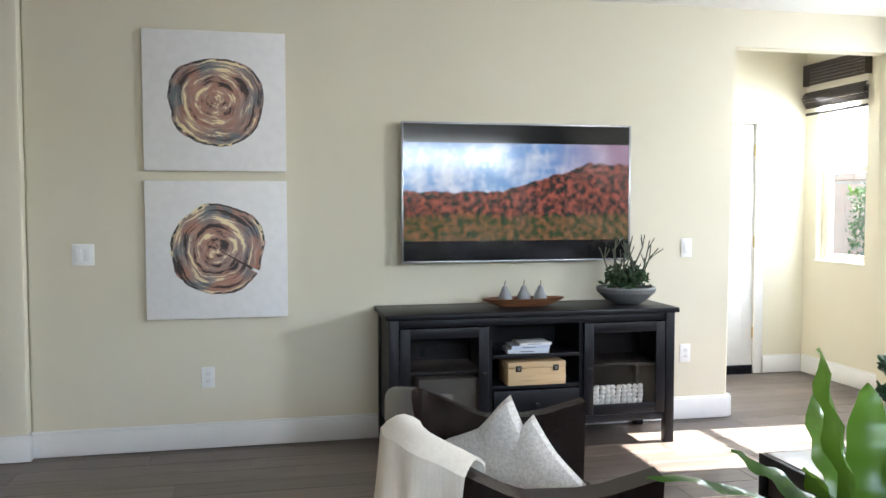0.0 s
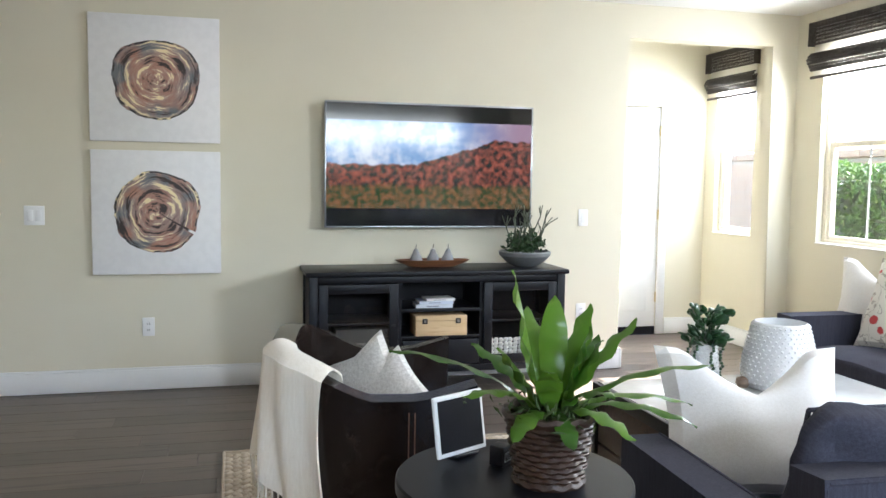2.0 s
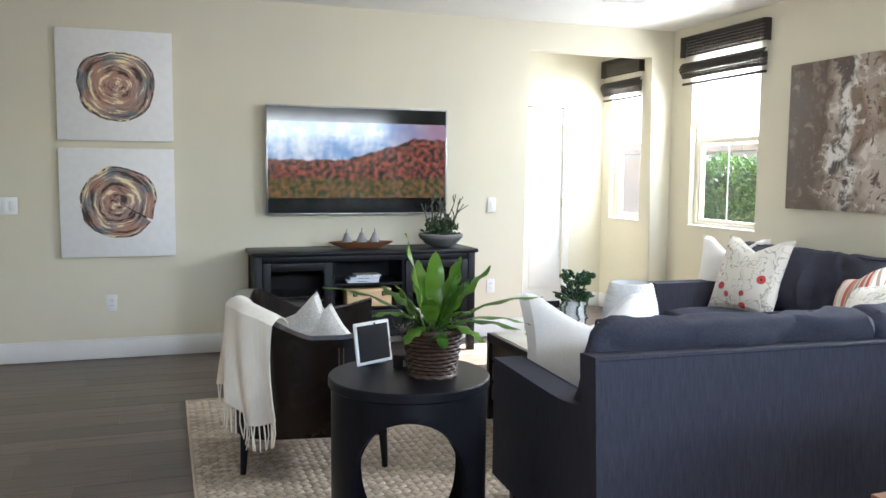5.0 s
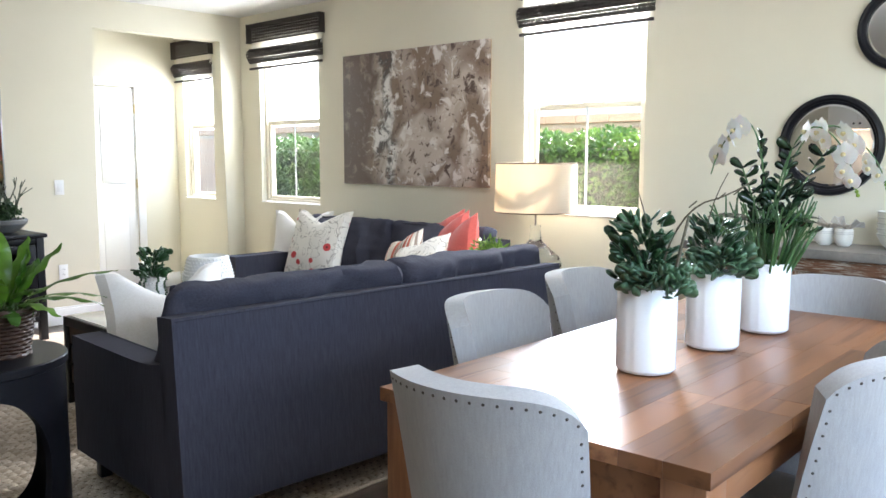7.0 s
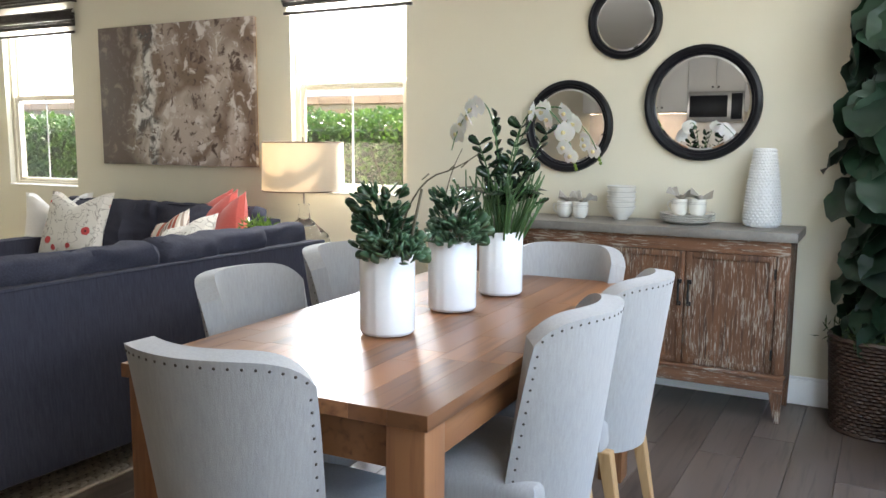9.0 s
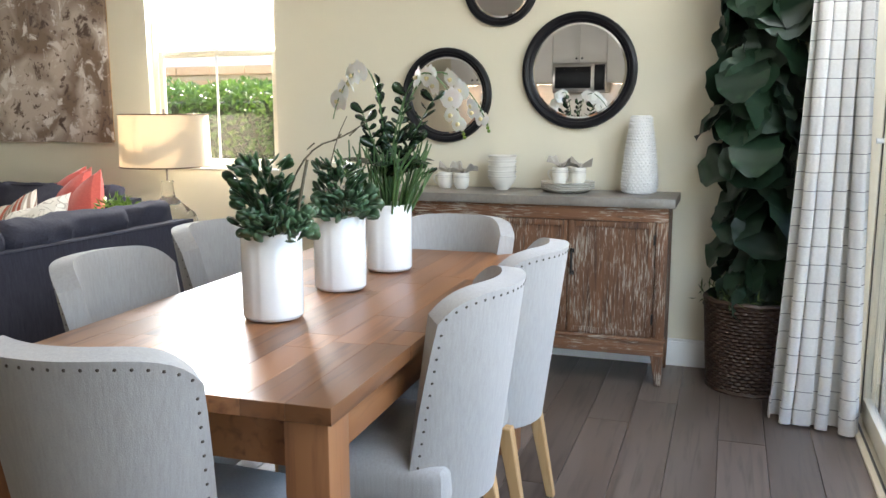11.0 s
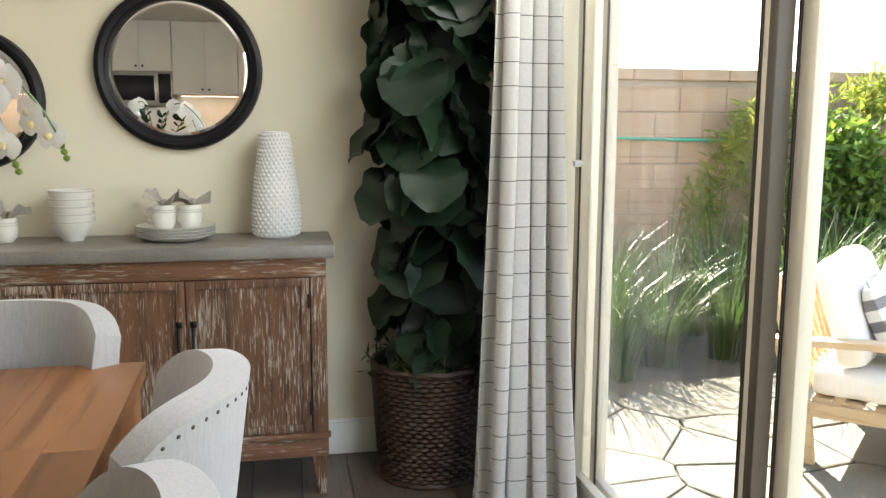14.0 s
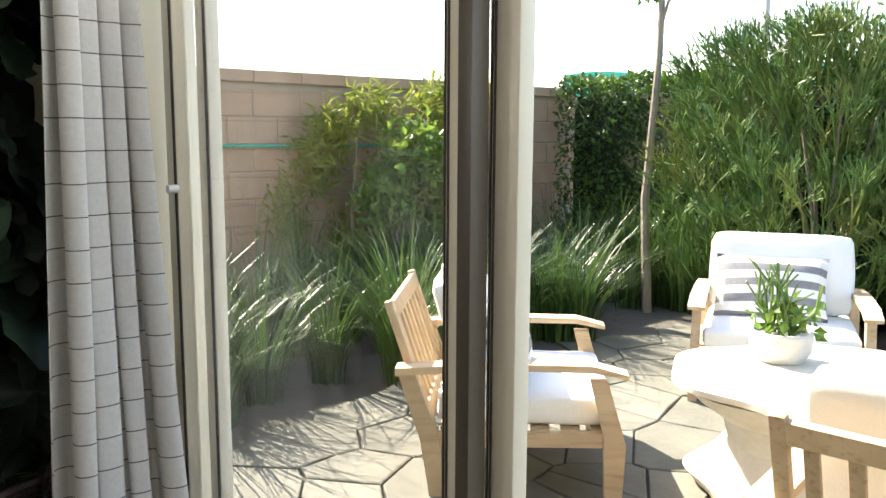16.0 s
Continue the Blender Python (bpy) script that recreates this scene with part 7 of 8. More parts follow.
# cushions
def floral_mat():
    m, t, b = nodes_of("floral_print")
    v = coords(t)
    vo = add(t, "ShaderNodeTexVoronoi", Scale=6.5)
    t.links.new(v, vo.inputs[0])
    nz = add(t, "ShaderNodeTexNoise", Scale=30.0, Detail=3.0)
    t.links.new(v, nz.inputs[0])
    br = add(t, "ShaderNodeTexNoise", Scale=9.0, Detail=2.0, Distortion=1.5)
    t.links.new(v, br.inputs[0])
    s = t.nodes.new("ShaderNodeMath")
    s.operation = 'MULTIPLY_ADD'
    t.links.new(nz.outputs[0], s.inputs[0])
    s.inputs[1].default_value = 0.12
    t.links.new(vo.outputs["Distance"], s.inputs[2])
    ab = t.nodes.new("ShaderNodeMath")
    ab.operation = 'SUBTRACT'
    t.links.new(br.outputs[0], ab.inputs[0])
    ab.inputs[1].default_value = 0.5
    ab2 = t.nodes.new("ShaderNodeMath")
    ab2.operation = 'ABSOLUTE'
    t.links.new(ab.outputs[0], ab2.inputs[0])
    c = mixc(t, ramp(t, ab2.outputs[0], 0.012, 0.022), (0.42, 0.38, 0.32), (0.74, 0.70, 0.62))
    c = mixc(t, ramp(t, s.outputs[0], 0.27, 0.25), c, (0.52, 0.06, 0.06))
    c = mixc(t, ramp(t, s.outputs[0], 0.125, 0.11), c, (0.08, 0.02, 0.02))
    t.links.new(c, b.inputs["Base Color"])
    b.inputs["Roughness"].default_value = 0.9
    return m


def stripe_mat():
    m, t, b = nodes_of("red_tan_stripe")
    tc = t.nodes.new("ShaderNodeTexCoord")
    sp = t.nodes.new("ShaderNodeSeparateXYZ")
    t.links.new(tc.outputs["Object"], sp.inputs[0])
    nz = t.nodes.new("ShaderNodeTexNoise")
    nz.noise_dimensions = '1D'
    nz.inputs["Scale"].default_value, nz.inputs["Detail"].default_value = 24.0, 1.0
    t.links.new(sp.outputs[0], nz.inputs["W"])
    c = mixc(t, ramp(t, nz.outputs[0], 0.45, 0.48), (0.50, 0.12, 0.07), (0.72, 0.66, 0.56))
    c = mixc(t, ramp(t, nz.outputs[0], 0.58, 0.6), c, (0.30, 0.22, 0.16))
    t.links.new(c, b.inputs["Base Color"])
    b.inputs["Roughness"].default_value = 0.9
    return m


RED = weave("red_cloth", (0.50, 0.07, 0.055), (0.62, 0.11, 0.08), 0.002, 0.85, 0.4, 0.3)
FLORAL, STRIPE = floral_mat(), stripe_mat()
HERR = weave("herringbone_cloth", (0.56, 0.53, 0.49), (0.80, 0.78, 0.74), 0.0025, 0.9, 0.5, 0.2, 1.3)


def pillow(label, material, m, w=0.50, h=0.50, d=0.18, seed=0, chop=0.05, group=""):
    bm = cushion(w, h, d, 18, 0.42, 0, seed, 0.9)
    for v in bm.verts:
        u, s = 2 * v.co.x / w, 2 * v.co.y / h
        if s > 0:
            v.co.y -= chop * s * s * max(0, 1 - abs(u) * 1.4)
            v.co.z *= 1 - 0.35 * s * max(0, 1 - abs(u) * 1.8)
    return solid("throw_pillow", bm, material, label, "pillow", m, group)


# sofa along the window wall: pillows lean on its back
E90 = pose(0, 0, 0, 0, 0, -90)
pillow("plain white pillow leaning in the sofa corner", WHITECLOTH, pose(4.72, 2.02, 0.68, 0, 0, -62) @ pose(0, 0, 0, 72, 0, 0), 0.50, 0.50, 0.19, 1, 0.15)
pillow("cream pillow printed with red poppies on the sofa", FLORAL, pose(4.60, 1.655, 0.69, 0, 0, -80) @ pose(0, 0, 0, 68, 0, 0), 0.54, 0.54, 0.18, 2, 0.10)
for k, (x, y, z, a, r) in enumerate(((4.82, 0.555, 0.72, -96, 18), (4.75, 0.42, 0.71, -104, 24), (4.68, 0.276, 0.70, -108, 26))):
    pillow("plain red pillow leaning with others on the sofa", RED, pose(x, y, z, 0, 0, a) @ pose(0, 0, 0, 72, 0, 0) @ pose(0, 0, 0, 0, 0, r), 0.46, 0.46, 0.16, 3 + k, 0.02, "red pillows")
pillow("red and tan striped pillow on the sofa", STRIPE, pose(4.535, 0.656, 0.64, 0, 0, -110) @ pose(0, 0, 0, 66, 0, 0) @ pose(0, 0, 0, 0, 0, 20), 0.40, 0.40, 0.15, 8, 0.02)
pillow("cream pillow printed with red poppies lying on the sofa", FLORAL, pose(4.416, 0.402, 0.63, 0, 0, -100) @ pose(0, 0, 0, 52, 0, 0) @ pose(0, 0, 0, 0, 0, 20), 0.46, 0.46, 0.16, 9, 0.02)
pillow("large cream pillow against the sofa arm", WHITECLOTH, pose(2.42, -0.02, 0.665, 0, 0, -14) @ pose(0, 0, 0, 66, 0, 0), 0.54, 0.44, 0.19, 11, 0.18)
pillow("cream herringbone pillow propped in the armchair", HERR, pose(1.42, 1.04, 0.575, 0, 0, -40) @ pose(0, 0, 0, 74, 0, 0) @ pose(0, 0, 0, 0, 0, 38), 0.29, 0.29, 0.12, 12, 0.02)
pillow("cream herringbone pillow slumped in the armchair", HERR, pose(1.49, 0.95, 0.55, 0, 0, -30) @ pose(0, 0, 0, 66, 0, 0) @ pose(0, 0, 0, 0, 0, 42), 0.26, 0.26, 0.10, 13, 0.02)


# lamp table, lamp and plant
et = thing("end_table", "dark wooden end table between the sofas", "end table")
ew = wood("end_table_wood", (0.06, 0.04, 0.03), (0.09, 0.06, 0.045), (0.04, 0.025, 0.02), 1, 0.4, 0.1)
part("top", box(4.30, -0.70, 0.555, 5.04, -0.02, 0.595, 0.004), ew, et)
part("apron", box(4.33, -0.67, 0.45, 5.01, -0.05, 0.5545), ew, et)
for x in (4.33, 4.95):
    for y in (-0.67, -0.11):
        part("leg", box(x, y, 0, x + 0.06, y + 0.06, 0.4495, 0.003), ew, et)
lm = thing("table_lamp", "table lamp with a cream drum shade and clear glass base", "lamp", pose(4.77, -0.31, 0.5955))
sm, stt, sb = nodes_of("lamp_shade_linen")
sb.inputs["Base Color"].default_value = (0.74, 0.66, 0.53, 1)
sb.inputs["Roughness"].default_value = 0.9
strl = stt.nodes.new("ShaderNodeBsdfTranslucent")
strl.inputs[0].default_value = (0.8, 0.68, 0.52, 1)
smx = stt.nodes.new("ShaderNodeMixShader")
smx.inputs[0].default_value = 0.3
stt.links.new(sb.outputs[0], smx.inputs[1])
stt.links.new(strl.outputs[0], smx.inputs[2])
stt.links.new(smx.outputs[0], stt.nodes["Material Output"].inputs[0])
part("shade", lathe([(0.256, 0.43), (0.258, 0.43), (0.251, 0.73), (0.249, 0.73), (0.256, 0.43)], 64), sm, lm, "cream linen drum shade")
for z, r in ((0.43, 0.258), (0.73, 0.251)):
    part("shade_trim", tube([(r * math.cos(2 * math.pi * i / 64), r * math.sin(2 * math.pi * i / 64), z) for i in range(65)], 0.004, 6), plain("bronze_trim", (0.12, 0.08, 0.05), (0.16, 0.11, 0.07), 0.4, metal=0.6), lm)
gm, gt, gb = nodes_of("clear_blown_glass")
gb.inputs["Transmission Weight"].default_value, gb.inputs["Roughness"].default_value, gb.inputs["IOR"].default_value = 1.0, 0.02, 1.2
gb.inputs["Base Color"].default_value = (0.96, 0.98, 0.97, 1)
part("glass_base", lathe([(0, 0.0), (0.09, 0.0), (0.15, 0.03), (0.168, 0.09), (0.15, 0.15), (0.09, 0.20), (0.04, 0.25), (0.03, 0.32), (0.036, 0.34), (0.03, 0.345), (0, 0.345)], 40), gm, lm, "clear glass gourd base")
part("stem", tube([(0, 0, 0.3455), (0, 0, 0.76)], 0.006, 8), ZINC, lm)
part("socket", lathe([(0, 0.42), (0.02, 0.42), (0.02, 0.48), (0.012, 0.50), (0, 0.5)], 16), ZINC, lm)
part("harp", tube([(0.25 * math.cos(a), 0.25 * math.sin(a), 0.725) for a in (0.0, math.pi)], 0.003, 5), ZINC, lm)
rng = random.Random(17)
ep = thing("potted_plant", "low leafy green plant on the end table", "plant", pose(4.602, -0.08, 0.5955))
part("pot", lathe([(0, 0), (0.055, 0), (0.07, 0.07), (0.062, 0.07), (0, 0.06)], 24), ZINC, ep)
o = new("foliage", leaves_mesh("foliage", blob_spots(520, (0, 0, 0.15), (0.17, 0.15, 0.12), rng, 0.2), 0.05, 0.14, HEDGE2, rng, 0.5))
o.parent = ep

# on the coffee table
CT = 0.504
WHITEV = plain("matt_white_ceramic", (0.66, 0.66, 0.65), (0.74, 0.74, 0.73), 0.6, 5, 80, 0.1)


def bumped_vase(name, label, m, prof, rows, cols, r_b, group=""):
    t = thing(name, label, "vase", m, group)
    part("body", lathe(prof, 48), WHITEV, t)
    bm = bmesh.new()
    z0, z1 = prof[1][1] + 0.012, prof[-4][1] - 0.01
    for k in range(rows):
        z = z0 + (z1 - z0) * k / (rows - 1)
        r = 0.0
        for (ra, za), (rb, zb) in zip(prof[1:-3], prof[2:-3]):
            if za <= z <= zb and zb > za:
                r = ra + (rb - ra) * (z - za) / (zb - za)
        if not r:
            continue
        for i in range(cols):
            a = 2 * math.pi * (i + 0.5 * (k % 2)) / cols
            s = bmesh.new()
            bmesh.ops.create_icosphere(s, subdivisions=1, radius=r_b)
            join(bm, s, pose(r * math.cos(a), r * math.sin(a), z))
    part("raised_dot_relief", bm, WHITEV, t)["kind"] = "stuff"
    return t


bumped_vase("vase", "wide white vase with raised dots on the coffee table", pose(3.19, 0.90, CT), [(0, 0), (0.125, 0.0), (0.15, 0.03), (0.155, 0.08), (0.14, 0.18), (0.115, 0.28), (0.105, 0.285), (0.125, 0.20), (0, 0.05)], 15, 34, 0.0062)
sv = bumped_vase("vase", "small white dotted vase of succulents on the coffee table", pose(2.885, 0.99, CT), [(0, 0), (0.06, 0.0), (0.068, 0.02), (0.06, 0.10), (0.05, 0.18), (0.045, 0.182), (0.045, 0.16), (0, 0.15)], 9, 20, 0.005)
JADE = leaf_mat("jade_leaf", (0.012, 0.045, 0.018), (0.035, 0.095, 0.03), (0.06, 0.13, 0.045), 0.3, 0.08)


def paddle_leaves(name, parent, spots, size, material, rng, wide=0.34):
    """Thick rounded succulent leaves, each pointing out and up from its spot."""
    vs, fs = [], []
    for p, d in spots:
        d = Vector(d).normalized()
        s = d.cross(Vector((rng.gauss(0, 1), rng.gauss(0, 1), rng.gauss(0, 1)))).normalized()
        n = d.cross(s)
        L = size * rng.uniform(0.65, 1.3)
        W = L * wide
        k = len(vs)
        p = Vector(p)
        prof = ((0.0, 0.25), (0.35, 0.75), (0.7, 1.0), (0.92, 0.7), (1.0, 0.12))
        for q, w in prof:
            c = p + d * L * q + n * (L * 0.12 * q * q)
            vs += [c + s * W * w, c + n * W * 0.28 * w, c - s * W * w, c - n * W * 0.28 * w]
        for i in range(len(prof) - 1):
            a = k + 4 * i
            for j in range(4):
                fs.append((a + j, a + (j + 1) % 4, a + 4 + (j + 1) % 4, a + 4 + j))
        fs.append(tuple(k + 16 + j for j in range(4)))
    ob = new(name, quick(name, vs, fs, material, True))
    ob.parent = parent
    ob["kind"] = "stuff"
    return ob


def rosette_spots(rng, n, c, r, zs, out=0.8):
    res = []
    for _ in range(n):
        a = rng.uniform(0, 6.28)
        k = rng.random() ** 0.6
        z = rng.uniform(*zs)
        res.append(((c[0] + r * k * math.cos(a), c[1] + r * k * math.sin(a), z), (math.cos(a) * out, math.sin(a) * out, rng.uniform(0.1, 0.9))))
    return res


paddle_leaves("foliage", sv, rosette_spots(rng, 90, (0, 0), 0.07, (0.18, 0.32)), 0.055, JADE, rng)
for i in range(6):
    a = i * 1.05 + 0.4
    tl = bmesh.new()
    for k in range(14):
        s = bmesh.new()
        bmesh.ops.create_icosphere(s, subdivisions=1, radius=0.008)
        join(tl, s, pose(0.068 * math.cos(a) + 0.006 * math.sin(k), 0.068 * math.sin(a) + 0.006 * math.cos(k * 2), 0.19 - k * 0.0125))
    part("trailing_strand", tl, JADE, sv)
solid("ornament_ball", lathe([(0, 0), (0.02, 0.003), (0.03, 0.02), (0.026, 0.04), (0, 0.05)], 20), plain("brown_stone", (0.2, 0.14, 0.1), (0.3, 0.22, 0.16), 0.6), "small brown stone ball on the coffee table", "ornament", pose(3.03, 0.92, CT))


# ---- small things, dining
def table_pot(x, y, label, a=0):
    t = thing("potted_plant", label, "plant", pose(x, y, TZ + 0.001, 0, 0, a))
    part("feet", lathe([(0, 0), (0.02, 0), (0.02, 0.004), (0, 0.004)], 12), BLACKP, t)
    R = 0.080
    part("pot", lathe([(0, 0.004), (R - 0.006, 0.004), (R, 0.012), (R, 0.226), (R - 0.003, 0.232), (R - 0.008, 0.23), (R - 0.009, 0.19), (0, 0.185)], 60, None, lambda a, z: 1 - 0.035 * math.exp(-((math.cos(a + 2.1) - 1) / 0.004) ** 2) - 0.035 * math.exp(-((math.cos(a - 1.04) - 1) / 0.004) ** 2)), CERAMIC, t, "smooth white ceramic pot with a pressed seam")
    return t


rng = random.Random(31)
DARKJ = leaf_mat("dark_jade", (0.010, 0.038, 0.016), (0.030, 0.080, 0.030), (0.05, 0.11, 0.05), 0.28, 0.06)
GREYJ = leaf_mat("grey_jade", (0.03, 0.075, 0.035), (0.07, 0.14, 0.07), (0.12, 0.18, 0.10), 0.4, 0.08)
STICK = leaf_mat("pencil_stick", (0.035, 0.09, 0.025), (0.07, 0.15, 0.045), (0.10, 0.18, 0.06), 0.45, 0.05)
p1 = table_pot(2.59, -2.305, "white ceramic pot of dark jade succulents on the dining table", -62)
paddle_leaves("jade_foliage", p1, rosette_spots(rng, 150, (-0.01, 0.01), 0.066, (0.24, 0.41), 0.6), 0.045, DARKJ, rng, 0.27)
paddle_leaves("rosette_growth", p1, rosette_spots(rng, 150, (0.02, -0.03), 0.085, (0.215, 0.28)), 0.036, GREYJ, rng, 0.42)
p2 = table_pot(2.98, -2.312, "white ceramic pot of mixed succulents on the dining table", -62)
paddle_leaves("jade_foliage", p2, rosette_spots(rng, 120, (0.0, 0.01), 0.058, (0.24, 0.38), 0.6), 0.042, DARKJ, rng, 0.25)
paddle_leaves("rosette_growth", p2, rosette_spots(rng, 130, (0.02, -0.03), 0.08, (0.215, 0.30)), 0.036, GREYJ, rng, 0.42)
p3 = table_pot(3.32, -2.333, "white orchid and pencil plants in a white pot on table", -58)
TWIGD = plain("brown_twig", (0.06, 0.05, 0.03), (0.1, 0.085, 0.05), 0.7)
tw = bmesh.new()
tube(bez((0.03, 0, 0.25), (0.06, 0.0, 0.42), (0.14, -0.01, 0.46), 7) + bez((0.14, -0.01, 0.46), (0.20, -0.01, 0.475), (0.26, -0.01, 0.52), 6)[1:], 0.0035, 6, tw, 0.5)
tube(bez((0.03, 0, 0.25), (0.0, 0.02, 0.40), (-0.05, 0.03, 0.54), 7), 0.003, 6, tw, 0.5)
for q in ((0.10, 0.445), (0.17, 0.467), (0.21, 0.48)):
    tube([(q[0], -0.01, q[1]), (q[0] + 0.02, -0.015, q[1] + 0.018)], 0.002, 5, tw)
tube(bez((0.06, -0.03, 0.22), (0.08, -0.04, 0.33), (0.10, -0.02, 0.42), 6), 0.006, 6, tw, 0.7)
part("twig_spray", tw, TWIGD, p1)
tw = bmesh.new()
tube(bez((-0.03, 0.0, 0.25), (-0.04, 0.0, 0.40), (0.03, 0.0, 0.53), 7), 0.003, 6, tw, 0.5)
part("twig_spray", tw, TWIGD, p2)


def orchid(t, rng):
    vs, fs = [], []
    st = bmesh.new()
    for i in range(74):
        a, k = rng.uniform(0, 6.28), rng.random() ** 0.5
        p = Vector((0.08 * k * math.cos(a), 0.08 * k * math.sin(a), 0.20))
        d = Vector((math.cos(a) * k * 0.55, math.sin(a) * k * 0.55, 1)).normalized()
        q = p + d * rng.uniform(0.08, 0.17)
        tube([p, q], 0.004, 5, st)
        for _ in range(rng.choice((1, 2))):
            tube([q, q + (d + Vector((rng.gauss(0, 0.35), rng.gauss(0, 0.35), 0.2))).normalized() * rng.uniform(0.05, 0.11)], 0.0034, 5, st, 0.8)
    part("pencil_growth", st, STICK, t)["kind"] = "stuff"
    DK = big_leaf_mat("orchid_leaf", (0.008, 0.022, 0.010), (0.018, 0.045, 0.018), (0.03, 0.06, 0.025), 0.25, 0.03)
    for a, L in ((20, 0.19), (160, 0.20), (80, 0.15), (250, 0.16), (320, 0.17), (120, 0.15)):
        a = math.radians(a)
        bm = bmesh.new()
        leaf_strip(bm, (0.01 * math.cos(a), 0.01 * math.sin(a), 0.36), (math.cos(a), math.sin(a), 0.55), L, 0.045, 1.0, 0.0, 8, 0.3, None, 0.9)
        part("broad_leaf", bm, DK, t, "", None, 60)
    zz = bmesh.new()
    leafspots = []
    for a, tx, ty, h in ((0.2, 0.07, 0.03, 0.60), (1.4, -0.02, 0.07, 0.64), (2.6, -0.08, 0.03, 0.54), (5.4, 0.15, -0.04, 0.58)):
        pts = bez((0.01, 0, 0.24), (tx * 0.3, ty * 0.3, h * 0.7), (tx, ty, h), 12)
        tube(pts, 0.005, 6, zz, 0.5)
        for i, p in enumerate(pts[3:]):
            for s in (-1, 1):
                leafspots.append((tuple(p), (s * math.cos(a), s * math.sin(a), 0.75)))
    part("leafy_stem_spray", zz, STICK, t)
    paddle_leaves("stem_foliage", t, leafspots + rosette_spots(rng, 34, (0.03, 0), 0.09, (0.32, 0.48)), 0.050, DK, rng, 0.30)
    sp = bmesh.new()
    arcs = [bez((0, 0, 0.3), (-0.02, 0.02, 0.76), (-0.10, 0.03, 0.68), 12) + bez((-0.10, 0.03, 0.68), (-0.16, 0.03, 0.62), (-0.18, 0.03, 0.52), 6)[1:], bez((0, 0, 0.3), (0.05, -0.02, 0.74), (0.16, -0.04, 0.66), 12) + bez((0.16, -0.04, 0.66), (0.23, -0.05, 0.60), (0.25, -0.05, 0.48), 8)[1:], bez((0, 0, 0.3), (0.08, 0.05, 0.73), (0.22, 0.02, 0.67), 12) + bez((0.22, 0.02, 0.67), (0.32, 0.0, 0.60), (0.35, 0.0, 0.50), 8)[1:]]
    for a in arcs:
        tube(a, 0.0035, 6, sp, 0.6)
    part("flower_stem_spray", sp, STICK, t)
    WHITEP, tt, b = nodes_of("orchid_petal")
    b.inputs["Base Color"].default_value = (0.82, 0.81, 0.78, 1)
    b.inputs["Roughness"].default_value = 0.6
    b.inputs["Subsurface Weight"].default_value = 0.15
    LIP = plain("orchid_lip", (0.6, 0.5, 0.25), (0.7, 0.62, 0.4), 0.6)
    for arc, idx in ((arcs[0], (10, 11, 12, 13, 14)), (arcs[1], (8, 10, 12, 14, 16, 17)), (arcs[2], (9, 11, 13, 15, 16, 17))):
        for n, i in enumerate(idx):
            p = arc[i] + Vector((rng.gauss(0, 0.012), rng.gauss(0, 0.012), -0.012))
            s = 0.043 if i < 15 else 0.032
            bm = bmesh.new()
            face = Vector((-1, -0.35 + rng.gauss(0, 0.35), -0.15 + rng.gauss(0, 0.2))).normalized()
            m = Matrix.Translation(p + face * 0.01) @ face.to_track_quat('Z', 'Y').to_matrix().to_4x4()
            for ang, L, W in ((90, 1.0, 0.5), (210, 1.0, 0.48), (330, 1.0, 0.48), (0, 1.12, 0.78), (180, 1.12, 0.78)):
                g = math.radians(ang)
                leaf_strip(bm, (0, 0, 0), (math.cos(g), math.sin(g), 0.25), s * L, s * W * 0.95, 0.5, 0.05, 6, 0.12, Vector((-math.sin(g), math.cos(g), 0)), 0.75)
            fl = part("flower", bm, WHITEP, t, "", m, 60)
            part("lip", lathe([(0, 0), (0.006, 0.003), (0.008, 0.012), (0, 0.018)], 8), LIP, fl)
    bd = bmesh.new()
    for arc in arcs[1:]:
        for k in range(3):
            s = bmesh.new()
            bmesh.ops.create_icosphere(s, subdivisions=1, radius=0.007)
            join(bd, s, Matrix.Translation(arc[-1] + Vector((0.004 * k, 0, -0.012 * k))))
    part("bud_cluster", bd, HEDGE2, t)["kind"] = "stuff"


orchid(p3, rng)

# sideboard tableware
SB = 0.9255
GLAZE = plain("cream_stoneware", (0.66, 0.64, 0.58), (0.76, 0.74, 0.69), 0.35, 10, 60, 0.1)
GLINE = plain("grey_glaze_line", (0.36, 0.34, 0.31), (0.46, 0.44, 0.4), 0.4)


def cup(x, y, a, z=SB):
    c = thing("cup", "cream stoneware mug with grey bands on the sideboard", "cup", pose(x, y, z, 0, 0, a), "cups on the sideboard")
    part("body", lathe([(0, 0), (0.026, 0), (0.038, 0.015), (0.043, 0.045), (0.041, 0.085), (0.038, 0.087), (0.036, 0.083), (0.038, 0.045), (0.03, 0.014), (0, 0.01)], 30), GLAZE, c)
    part("handle", tube(bez((0.040, 0, 0.072), (0.085, 0, 0.070), (0.066, 0, 0.036), 7) + bez((0.066, 0, 0.036), (0.055, 0, 0.018), (0.038, 0, 0.020), 5)[1:], 0.0052, 7), GLAZE, c)
    for z in (0.062, 0.07):
        part("band", tube([(0.0432 * math.cos(2 * math.pi * i / 32), 0.0432 * math.sin(2 * math.pi * i / 32), z) for i in range(33)], 0.0012, 4), GLINE, c)


